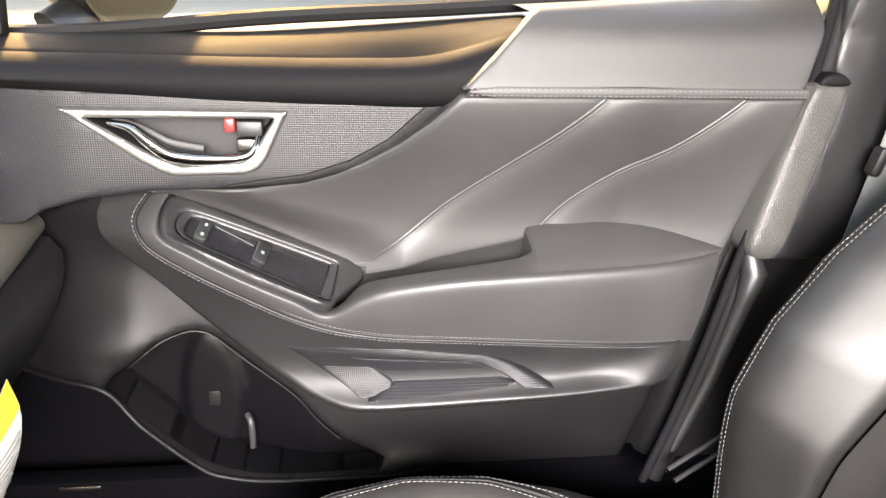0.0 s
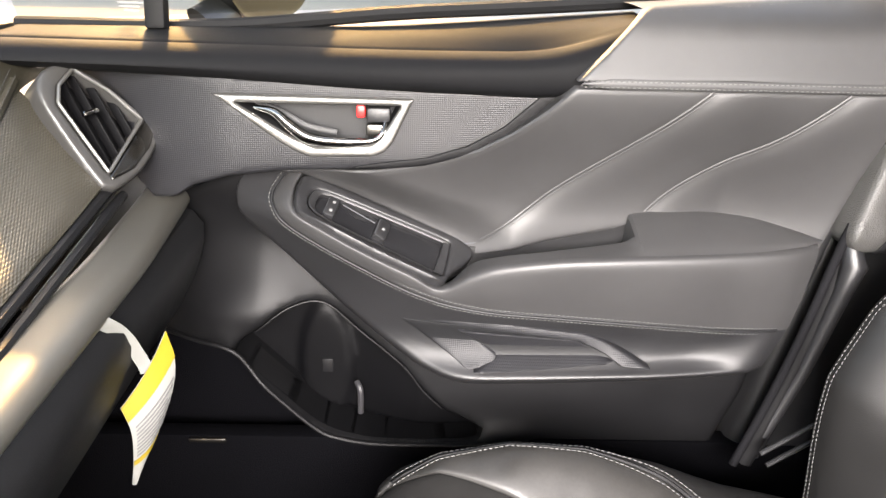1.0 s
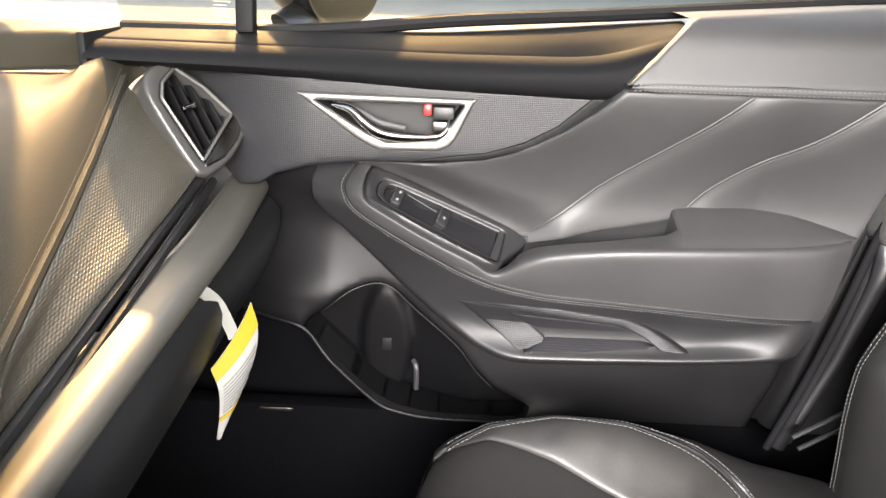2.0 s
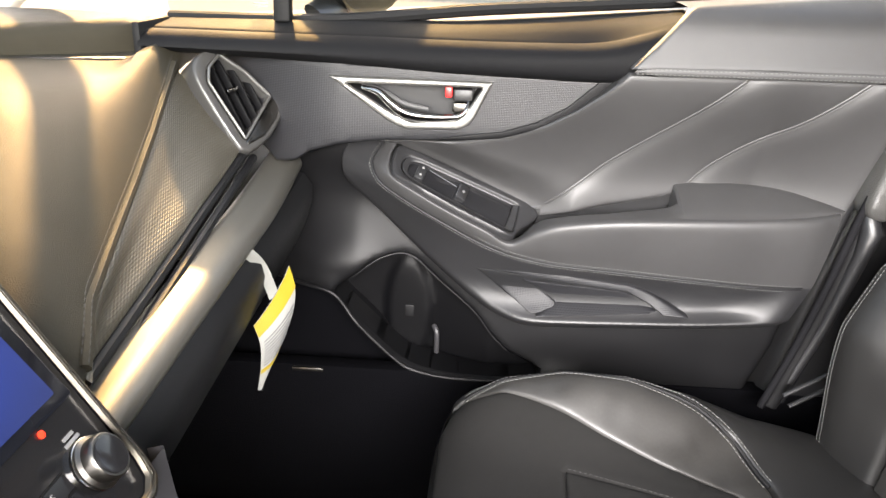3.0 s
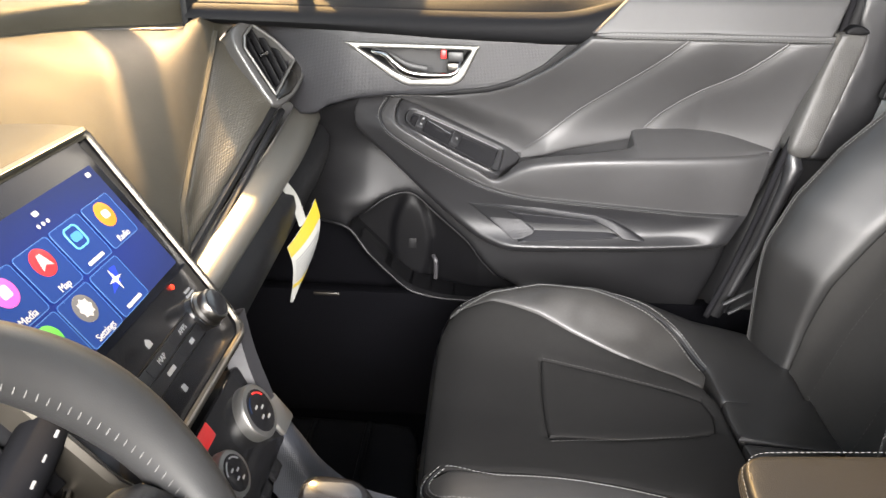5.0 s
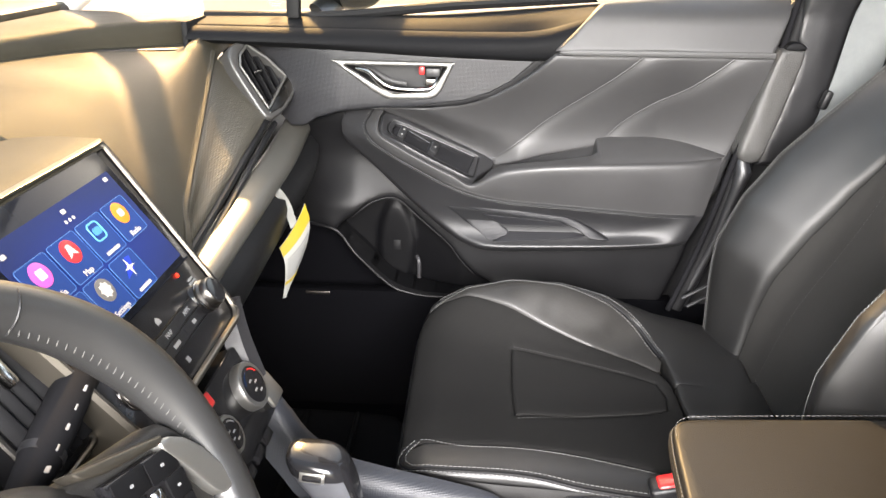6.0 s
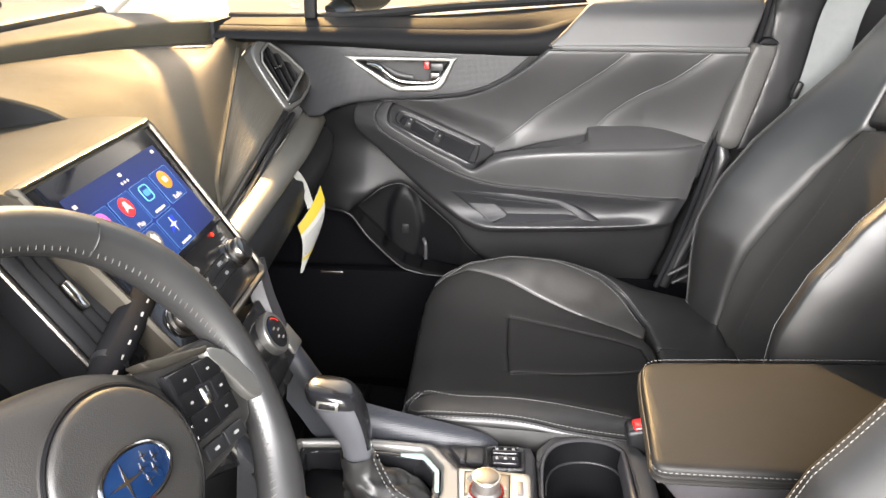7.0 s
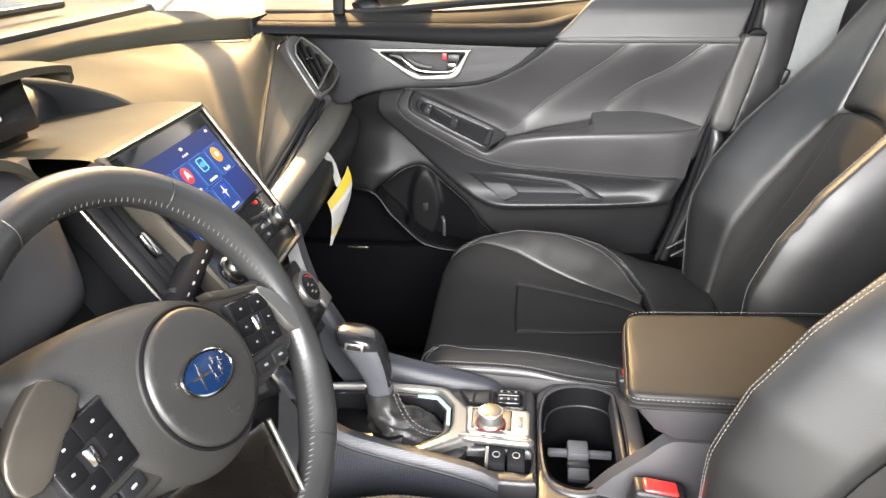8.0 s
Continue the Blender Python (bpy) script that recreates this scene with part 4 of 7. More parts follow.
part("seam_roll", tube(sm + np.array((-0.004, 0, 0.002)), 0.005, 8), VINYL, dash)
st = stitches(sm + np.array((0.002, -0.004, 0.009)), 0.005, 0.002)
stitches(sm + np.array((0.0, -0.001, 0.014)) + np.array((-0.004, 0, 0.0)), 0.005, 0.002, bm=st)
part("stitching", st, THREAD_DARK, dash, "dark stitching")

# grooves and the silver strip below the pad
def along(y0, y1, f, n=30):
    return [f(y) for y in np.linspace(y0, y1, n)]


for dz, dx, r in ((0.0, 0.0, 0.006), (-0.012, 0.008, 0.005)):
    part("dash_groove", tube(along(0.30, 0.81, lambda y: (-0.262 - 0.022 * (y - 0.315) / 0.485 + dx - 0.004, y, 0.562 + 0.062 * (y - 0.315) / 0.485 + dz)), r, 8), PLASTIC_DARK, dash)
ss = []
for y in np.linspace(0.26, 0.90, 8):
    k = (y - 0.26) / 0.64
    b = 0.012 * max(0, k - 0.75) / 0.25
    zt, zb = 0.5535 + 0.048 * k, 0.548 + 0.042 * k
    ss.append([(-0.285, y, zt - 0.012), (-0.272 - b, y, zt + 0.004), (-0.262 - b, y, zt + 0.003), (-0.238 - b, y, zb + 0.008), (-0.228 - b, y, zb - 0.004), (-0.231 - b, y, zb - 0.016), (-0.26, y, zb - 0.022)])
PS = loft(ss, 40, 26, 2)
part("silver_strip", grid(PS), STRIP, dash, "satin silver dash strip")
# glovebox and knee panel
gb = []
for y in np.linspace(0.255, 0.90, 6):
    k = (y - 0.255) / 0.645
    z0 = 0.526 + 0.042 * k
    gb.append([(-0.26, y, z0 + 0.006), (-0.236, y, z0 + 0.002), (-0.226, y, z0 - 0.010), (-0.230, y, z0 - 0.05), (-0.262, y, z0 - 0.12), (-0.31, y, z0 - 0.18), (-0.42, y, z0 - 0.21), (-0.7, y, z0 - 0.20)])
part("glovebox_lid", grid(loft(gb, 24, 30, 2)), PLASTIC_DARK, dash, "dark glovebox lid")
part("dash_underside", box((0.62, 1.40, 0.04), Matrix.Translation((-0.66, 0.17, 0.34)), 0.01), PLASTIC_DARK, dash)
part("dash_core", box((0.45, 1.36, 0.26), Matrix.Translation((-0.68, 0.17, 0.52)), 0.02), PLASTIC_DARK, dash)
# end piece between strip and door
part("dash_end", box((0.20, 0.05, 0.22), Matrix.Translation((-0.37, 0.925, 0.53)), 0.02, 3), PLASTIC, dash)
# defroster slit and the rear brow of the windscreen cowl
part("defroster_slit", box((0.14, 0.016, 0.005), Matrix.Translation((-0.476, 0.745, 0.7375)) @ pose(0, 0, 0, 0, 3, 38), 0.002), PLASTIC_DARK, dash, "dark defroster slot")
brow = []
for y in np.linspace(-0.50, 0.90, 22):
    c = lerp(y, (-0.5, 0.0, 0.33, 0.50, 0.65, 0.71, 0.79, 0.82, 0.90), (-0.60, -0.62, -0.615, -0.60, -0.55, -0.53, -0.475, -0.452, -0.412))
    brow.append([(c, y, 0.725), (c - 0.003, y, 0.768), (c - 0.020, y, 0.777), (min(c - 0.04, -0.655), y, 0.780), (min(c - 0.06, -0.675), y, 0.776)])
part("cowl_brow", grid(loft(brow, 40, 20, 1)), VINYL, dash, "raised dash brow under the windscreen")

# ---- passenger air vent ----
vent = thing("air_vent", "dark louvred air vent with a satin silver surround", "air vent", at=(-0.31, 0.81, 0.66))
vm = axes((-0.291, 0.820, 0.682), (0.643, 0.766, 0.0), (-0.383, 0.321, 0.866))
v_out = [(-0.056, 0.050), (-0.042, 0.066), (-0.017, 0.069), (0.014, 0.042), (0.042, 0.0), (0.048, -0.017), (0.038, -0.033), (0.010, -0.056), (-0.030, -0.070), (-0.041, -0.038), (-0.050, -0.004), (-0.058, 0.030)]
v_in = [(-0.017, 0.060), (0.010, 0.035), (0.033, 0.0), (-0.021, -0.049), (-0.031, -0.015), (-0.043, 0.027), (-0.036, 0.045)]
part("vent_surround", sheet(chaikin(v_out, 1, True), place_m(vm @ Matrix.Translation((0, 0, 0.008))), 0.005, 0.005, 0.005, 0.04, holes=[v_in]), mat("satin_vent_plastic", (0.032, 0.031, 0.03), 0.4, bump=0.06, bscale=900), vent, "black vent housing")
part("vent_ring", tube([vm @ Vector((*p, 0.009)) for p in resample(v_in, 90, True)], 0.0019, 8, closed=True), SILVER, vent, "satin silver ring")
part("vent_corner", sheet([(-0.022, -0.052), (0.036, -0.001), (0.043, -0.014), (0.032, -0.030), (0.006, -0.050), (-0.022, -0.058)], place_m(vm @ Matrix.Translation((0, 0, 0.0098))), 0.005, 0.003, 0.003, 0.01), DARK_CHROME, vent, "grey satin lower corner")
part("vent_back", sheet(v_in, place_m(vm @ Matrix.Translation((0, 0, -0.024))), 0.01, 0, 0, 0.004), SOCKET, vent)
c2 = np.mean(v_in, axis=0)
a2 = np.array(v_in[6])
ax2 = (np.array(v_in[3]) - a2) / np.linalg.norm(np.array(v_in[3]) - a2)
pp2 = np.array((-ax2[1], ax2[0]))
if (np.array(v_in[2]) - a2) @ pp2 < 0:
    pp2 = -pp2
ring2 = resample(v_in, 200, True)
for k in range(5):
    # each slat runs along the long side, clipped to the opening
    off = 0.010 + 0.013 * k
    s = (ring2 - a2) @ pp2
    close = ring2[np.abs(s - off) < 0.003]
    if len(close) < 2:
        continue
    w = (close - a2) @ ax2
    p0, p1 = a2 + pp2 * off + ax2 * w.min(), a2 + pp2 * off + ax2 * w.max()
    if np.linalg.norm(p1 - p0) < 0.01:
        continue
    mid = (p0 + p1) / 2
    rm = vm @ Matrix.Translation((*mid, -0.006)) @ Matrix.Rotation(math.atan2(ax2[1], ax2[0]), 4, "Z") @ Matrix.Rotation(radians(68), 4, "X")
    part("slat", box((np.linalg.norm(p1 - p0), 0.010, 0.0022), rm, 0.0008), SOCKET, vent)
part("vent_knob", box((0.018, 0.006, 0.008), vm @ Matrix.Translation((*c2, 0.006)) @ Matrix.Rotation(math.atan2(pp2[1], pp2[0]), 4, "Z"), 0.003), CHROME, vent, "bright vent adjuster")

# ---- centre screen unit ----
unit = thing("touchscreen_unit", "large lit touchscreen with knobs in a bright angular frame", "touchscreen", at=(-0.27, 0.13, 0.62))
SC = Vector((-0.2458, 0.158, 0.6398))
sv = Vector((-0.125, 0, 0.172))
sm4 = axes(SC, (0, 1, 0), sv)
Hh = 0.202
outl = [(-0.124, 0.101), (0.124, 0.101), (0.110, -0.090), (0.106, -0.103), (0.096, -0.109), (-0.096, -0.109), (-0.106, -0.103), (-0.110, -0.090)]
part("unit_body", prism(outl, sm4 @ Matrix.Translation((0, 0, -0.06)), 0.06, 0.002), PIANO, unit, "gloss black face")
fr = resample(outl, 160, True)
BRONZE = mat("bronze_satin_metal", (0.090, 0.080, 0.066), 0.46, metal=0.9, var=0.06)
ring_u = [[sm4 @ Vector((p[0] * a, p[1] * b, h)) for p in fr] for a, b, h in ((0.990, 0.990, 0.0005), (1.000, 1.000, 0.0030), (1.030, 1.028, 0.0036), (1.062, 1.056, 0.0005), (1.066, 1.060, -0.008), (1.060, 1.056, -0.05))]
part("unit_frame", grid(ring_u, wrap=True), BRONZE, unit, "bronze-tinted satin metal frame")
part("frame_edge", tube([sm4 @ Vector((p[0] * 1.016, p[1] * 1.014, 0.0034)) for p in fr], 0.0009, 6, closed=True), DARK_CHROME, unit)
disp = part("display", prism(rounded(0.214, 0.132, 0.003), sm4 @ Matrix.Translation((0.0, 0.032, 0.0)), 0.0020, 0.001), SCREEN, unit, "dark touch display")
DB = glow("screen_blue_haze", (0.012, 0.045, 0.26), 0.9)
_n = DB.node_tree.nodes
_co, _ds, _rp = _n.new("ShaderNodeTexCoord"), _n.new("ShaderNodeVectorMath"), _n.new("ShaderNodeValToRGB")
_ds.operation = "DISTANCE"
_ds.inputs[1].default_value = (0.5, 0.46, 0.36)
DB.node_tree.links.new(_co.outputs["Generated"], _ds.inputs[0])
DB.node_tree.links.new(_ds.outputs["Value"], _rp.inputs[0])
_rp.color_ramp.elements[0].position, _rp.color_ramp.elements[1].position = 0.12, 0.78
_rp.color_ramp.elements[0].color, _rp.color_ramp.elements[1].color = (0.008, 0.035, 0.33, 1), (0.022, 0.026, 0.045, 1)
DB.node_tree.links.new(_rp.outputs[0], _n["Principled BSDF"].inputs["Emission Color"])
part("display_image", prism(rounded(0.192, 0.104, 0.002), sm4 @ Matrix.Translation((0.0, 0.0255, 0.0022)), 0.0004), DB, disp, "dim blue home screen")
tile_m = glow("tile_blue", (0.012, 0.060, 0.30), 1.0)
tile_e = glow("tile_border", (0.06, 0.22, 0.62), 1.0)
icons = [(0.0645, 0.034, (0.95, 0.32, 0.06), "Radio"), (0.0190, 0.034, (0.05, 0.35, 0.85), ""), (-0.0255, 0.034, (0.85, 0.06, 0.08), "Map"), (-0.0705, 0.034, (0.85, 0.15, 0.65), "Media"),
         (0.0180, -0.007, (0.03, 0.10, 0.60), ""), (-0.0270, -0.007, (0.17, 0.18, 0.20), "Settings"), (-0.0705, -0.007, (0.10, 0.65, 0.12), "Phone")]
wm = glow("screen_white", (0.7, 0.72, 0.75), 1.1)
def star_shape(n, r0, r1):
    return [((r0 if k % 2 == 0 else r1) * math.sin(math.pi * k / n), (r0 if k % 2 == 0 else r1) * math.cos(math.pi * k / n)) for k in range(2 * n)]


GLYPHS = [rounded(0.009, 0.007, 0.0025), rounded(0.012, 0.007, 0.003), [(-0.006, -0.005), (-0.004, 0.001), (-0.002, 0.006), (0.002, 0.006), (0.004, 0.001), (0.006, -0.005), (0.0, -0.002)],
          rounded(0.009, 0.009, 0.002), star_shape(4, 0.009, 0.0022), star_shape(8, 0.0075, 0.0058), [(-0.006, 0.004), (-0.003, 0.006), (0.006, -0.003), (0.004, -0.006), (-0.002, -0.001)]]
for i, (u, v, col, name) in enumerate(icons):
    t = part("tile", prism(rounded(0.0415, 0.0385, 0.003), sm4 @ Matrix.Translation((u, v, 0.0032)), 0.0006), tile_m, disp)
    part("tile_edge", tube([sm4 @ Vector((u + p[0], v + p[1], 0.0037)) for p in rounded(0.0410, 0.0380, 0.003)], 0.0004, 5, closed=True), tile_e, t)
    im = glow("icon_colour", col, 1.3)
    if i == 1:
        part("icon", tube([sm4 @ Vector((u + p[0], v + 0.006 + p[1], 0.0042)) for p in rounded(0.017, 0.017, 0.004)], 0.0008, 5, closed=True), glow("icon_cyan", (0.10, 0.55, 0.90), 1.2), t)
    elif i != 4:
        part("icon", turned([(0.0108, 0), (0.0108, 0.0005), (0.0104, 0.0007)], 24, sm4 @ Matrix.Translation((u, v + 0.006, 0.0038))), im, t)
    else:
        part("icon", prism([(-0.011, -0.007), (-0.002, 0.002), (0.004, 0.009), (0.011, 0.008), (0.004, -0.004)], sm4 @ Matrix.Translation((u, v + 0.006, 0.0038)), 0.0004), glow("icon_blue", (0.01, 0.06, 0.75), 1.2), t)
    part("icon_mark", prism(GLYPHS[i], sm4 @ Matrix.Translation((u, v + 0.006, 0.0046)), 0.0004), wm if i != 1 else im, t, smooth=False)
    if name:
        word("caption", name, 0.0078, sm4 @ Matrix.Translation((u, v - 0.015, 0.0040)), wm, t)
    else:
        part("caption_bar", prism(rounded(0.022, 0.003, 0.001), sm4 @ Matrix.Translation((u, v - 0.015, 0.0039)), 0.0004), wm, t)
for u in (-0.006, 0.0, 0.006):
    part("page_dot", turned([(0.0016, 0), (0.0016, 0.0005), (0.001, 0.0006)], 12, sm4 @ Matrix.Translation((u + 0.004, 0.0605, 0.0027))), wm, disp)
for u, v in ((0.084, 0.0715), (0.004, 0.069), (-0.086, 0.066)):
    part("status_icon", prism(rounded(0.006, 0.004, 0.001), sm4 @ Matrix.Translation((u, v, 0.0032)), 0.0004), wm, disp)
for s in (-1, 1):
    km = sm4 @ Matrix.Translation((s * 0.083, -0.072, -0.001))
    kn = part("tuning_knob", turned([(0.0165, 0), (0.0165, 0.005), (0.0145, 0.007), (0.0145, 0.013), (0.0132, 0.0150)], 36, km), DARK_CHROME, unit, "round metal-edged knob")
    part("knob_face", turned([(0.0118, 0.0147), (0.0118, 0.0157), (0.0105, 0.0161)], 32, km), PIANO, kn)
    part("knob_ring", turned([(0.0172, 0.0), (0.0172, 0.003), (0.016, 0.004)], 36, km), CHROME, kn)
for u, v, w2, mk, text in ((0.041, -0.0660, 0.042, 0.010, "APPS"), (-0.0015, -0.0668, 0.042, 0.009, "MAP"), (-0.043, -0.0665, 0.040, 0.013, ""), (0.040, -0.0778, 0.042, 0.007, ""), (-0.0025, -0.0782, 0.042, 0.013, ""), (-0.043, -0.0778, 0.040, 0.008, "")):
    bt = part("hard_button", prism(rounded(w2, 0.0100, 0.001), sm4 @ Matrix.Translation((u, v, 0.0)), 0.0008, 0.0003), PIANO, unit, "gloss black button", smooth=False)
    if text:
        word("button_text", text, 0.0062, sm4 @ Matrix.Translation((u, v, 0.0010)), WHITE, bt)
    else:
        part("button_mark", prism(rounded(mk, 0.0036, 0.0006), sm4 @ Matrix.Translation((u, v, 0.0008)), 0.0003), WHITE, bt, smooth=False)
for v in (-0.0605, -0.0722, -0.0838):
    part("key_gap", box((0.128, 0.0012, 0.0006), sm4 @ Matrix.Translation((-0.002, v, 0.0004)), 0.0002), SOCKET, unit)
part("home_mark", prism([(-0.0035, -0.003), (0.0035, -0.003), (0.0035, 0.001), (0.0, 0.004), (-0.0035, 0.001)], sm4 @ Matrix.Translation((0.0, -0.0518, 0.0)), 0.0006), WHITE, unit, smooth=False)
part("lower_mark", prism(rounded(0.0055, 0.0055, 0.0008), sm4 @ Matrix.Translation((-0.0045, -0.0945, 0.0)), 0.0006), INK, unit)
LED = glow("red_led", (1.0, 0.05, 0.03), 2.5)
for u in (0.0705, -0.0705):
    part("indicator", turned([(0.0024, 0), (0.0024, 0.001), (0.0015, 0.0015)], 12, sm4 @ Matrix.Translation((u, -0.0378, 0.0))), LED, unit, "small red lit indicator")
for k, w in enumerate((0.010, 0.014)):
    part("unit_label", prism(rounded(w, 0.0022, 0.0004), sm4 @ Matrix.Translation((0.083, -0.0495 - 0.0036 * k, 0.0)), 0.0006), INK, unit)
# hood above the screen
hd = []
top_c = sm4 @ Vector((0, Hh / 2, 0))
for y in np.linspace(0.022, 0.294, 6):
    hd.append([(top_c.x + 0.004, y, top_c.z - 0.002), (top_c.x - 0.002, y, top_c.z + 0.004), (top_c.x - 0.08, y, top_c.z + 0.004), (top_c.x - 0.18, y, top_c.z - 0.012), (top_c.x - 0.30, y, top_c.z - 0.03)])
part("screen_hood", grid(loft(hd, 24, 20, 1)), VINYL, dash, "soft hood above the screen")
# overhanging lip of the upper dash, above a dark sheet for the recess's shadow
lip2 = np.array([p for p in PU[0] if -0.58 < p[0] < -0.255])
part("recess_shadow_panel", grid([[(p[0], p[1] - 0.001, p[2] - 0.001) for p in lip2], [(p[0], p[1] + 0.006, min(p[2] - 0.01, 0.64)) for p in lip2]]), PLASTIC_DARK, dash, "dark sheet for the shadow under the dash lip")
part("recess_lip", tube(lip2, 0.0028, 8), VINYL, dash)
part("end_gap", box((0.010, 0.095, 0.052), Matrix.Translation((-0.413, 0.852, 0.750)), 0.003), RUBBER, dash, "black gap between dash and door")
# upper information display with its visor
info = thing("information_display", "small dark display under a curved visor on the dash", "display", at=(-0.42, 0.08, 0.74))
vz = []
for x, h in ((-0.60, 0.775), (-0.52, 0.795), (-0.44, 0.801), (-0.395, 0.797)):
    vz.append([(x, 0.160 + 0.25 * (-0.45 - x), h - 0.012), (x, 0.172 + 0.25 * (-0.45 - x), h - 0.006), (x, 0.150, h + 0.002), (x, 0.06, h + 0.012), (x, -0.04, h + 0.006), (x, -0.06, h - 0.008), (x, -0.055, h - 0.03)])
part("visor", grid(loft(vz, 20, 30, 2), back=(0, 0, -0.008)), VINYL, info, "soft dark visor")
part("panel", box((0.015, 0.19, 0.062), Matrix.Translation((-0.455, 0.05, 0.755)) @ pose(0, 0, 0, 0, -12, 0), 0.004), PIANO, info, "gloss black information screen")
part("display_pedestal", box((0.16, 0.20, 0.10), Matrix.Translation((-0.54, 0.05, 0.735)), 0.01), PLASTIC_DARK, info)
for k in range(3):
    part("readout", box((0.002, 0.016, 0.007), Matrix.Translation((-0.4445, 0.03 + 0.022 * k, 0.752 + 0.008 * (k % 2))) @ pose(0, 0, 0, 0, -12, 0), 0.0005), wm, info)
# driver side of the dash: cluster hood and panel
cl = thing("instrument_cluster", "dark instrument cluster under a curved hood", "instrument cluster", at=(-0.42, -0.2, 0.7))
ch = []
for x, h in ((-0.58, 0.765), (-0.48, 0.780), (-0.38, 0.784), (-0.315, 0.772)):
    ch.append([(x, -0.42, h - 0.10), (x, -0.40, h - 0.03), (x, -0.33, h), (x, -0.22, h + 0.008), (x, -0.11, h - 0.002), (x, -0.055, h - 0.035), (x, -0.045, h - 0.09)])
part("cluster_hood", grid(loft(ch, 24, 30, 2), back=(0, 0, -0.01)), VINYL, cl, "soft hood over the dials")
part("cluster_face", box((0.02, 0.34, 0.13), Matrix.Translation((-0.44, -0.23, 0.70)) @ pose(0, 0, 0, 0, -15, 0), 0.005), PIANO, cl, "dark dial face")
shell = []
for v in np.linspace(-1, 1, 18):
    z = 0.668 + 0.072 * v
    row = []
    for u in np.linspace(-1, 1, 30):
        f = (1 - abs(u) ** 5) * (1 - abs(v) ** 4)
        row.append((-0.326 - 0.30 * (z - 0.66) + 0.042 * f, -0.195 + (0.165 + 0.008 * v) * u, z))
    shell.append(row)
part("cluster_surround", grid(shell, back=(-0.02, 0, 0)), MID_GREY, cl, "satin dark grey rounded surround below the dials")
dl = []
for y in np.linspace(-0.52, -0.03, 7):
    dl.append([(-0.60, y, 0.76), (-0.46, y, 0.748), (-0.36, y, 0.70), (-0.31, y, 0.62), (-0.30, y, 0.54), (-0.31, y, 0.42), (-0.40, y, 0.33), (-0.6, y, 0.32)])
part("driver_panel", grid(loft(dl, 30, 30, 2)), PLASTIC_DARK, dash, "dark dash panel behind the wheel")
mid = []
for y in np.linspace(-0.05, 0.30, 4):
    mid.append([(-0.60, y, 0.755), (-0.52, y, 0.745), (-0.50, y, 0.69), (-0.36, y, 0.66), (-0.30, y, 0.60), (-0.25, y, 0.50), (-0.20, y, 0.40), (-0.20, y, 0.30)])
part("centre_panel", grid(loft(mid, 12, 30, 1)), PLASTIC_DARK, dash)
# tall centre vent beside the wheel
cv = thing("centre_air_vent", "tall dark centre air vent with slanted slats", "air vent", at=(-0.28, -0.03, 0.62))
cm = axes((-0.270, 0.012, 0.632), (0.12, 0, -0.172), (0, 1, 0))
if (cm.to_3x3() @ Vector((0, 0, 1))).x < 0:
    cm = cm @ Matrix.Diagonal((1, 1, -1, 1))
part("vent_housing", prism(rounded(0.17, 0.058, 0.008), cm @ Matrix.Translation((0, 0, -0.03)), 0.03, 0.003), SOCKET, cv, "black vent housing")
part("vent_edge", tube([cm @ Vector((*p, 0.0)) for p in resample(rounded(0.175, 0.062, 0.008), 80, True)], 0.0028, 8, closed=True), DARK_CHROME, cv, "thin satin silver edge")
for k in range(4):
    part("slat", box((0.158, 0.012, 0.003), cm @ Matrix.Translation((0, -0.020 + 0.0135 * k, 0.003)) @ pose(0, 0, 0, 40, 0, 0), 0.001), SOCKET, cv)
part("vent_knob", box((0.03, 0.010, 0.010), cm @ Matrix.Translation((0.0, 0.0, 0.010)), 0.003), CHROME, cv, "bright vent adjuster")

# ---- hanging paper tag ----
tag = thing("hang_tag", "white paper warning tag with yellow bands hanging from the glovebox", "paper tag", at=(-0.215, 0.66, 0.55))
strap = spline([(-0.246, 0.592, 0.566), (-0.240, 0.600, 0.572), (-0.232, 0.622, 0.559), (-0.229, 0.652, 0.532), (-0.227, 0.678, 0.492), (-0.226, 0.684, 0.478)], 20)
ribbon = []
for i, p in enumerate(strap):
    t = strap[min(i + 1, 19)] - strap[max(i - 1, 0)]
    w = np.cross(t, np.array((0.25, -0.88, 0.40)))
    w *= 0.0062 / np.linalg.norm(w)
    ribbon.append([p - w, p + np.array((0.0004, -0.0006, 0)), p + w])
part("strap", grid(ribbon, back=(-0.0004, 0.0005, 0)), PAPER, tag, "thin white paper strap")

# the tag's curled sheet: a yellow band on top, print, and a thin yellow band
TAG_R = spline([(-0.211, 0.700, 0.514), (-0.205, 0.700, 0.477), (-0.216, 0.694, 0.430), (-0.248, 0.676, 0.362)], 40)
TAG_L = spline([(-0.246, 0.662, 0.452), (-0.240, 0.664, 0.425), (-0.243, 0.668, 0.392), (-0.2505, 0.674, 0.357)], 40)


def tag_pt(u, v):
    """u across, v down the tag: it hangs twisted and curls at its foot."""
    k = min(39, max(0, v * 39))
    i = min(38, int(k))
    f = k - i
    a, b = TAG_L[i] * (1 - f) + TAG_L[i + 1] * f, TAG_R[i] * (1 - f) + TAG_R[i + 1] * f
    w = (u + 1) / 2
    return Vector(a * (1 - w) + b * w) + Vector((0.004, -0.003, 0)) * (1 - u * u)


def tag_strip(v0, v1, u0, u1, lift):
    return grid([[tag_pt(u, v) + Vector((lift, -lift, 0)) for u in np.linspace(u0, u1, 8)] for v in np.linspace(v0, v1, 14)], back=(-0.0005, 0.0005, 0))


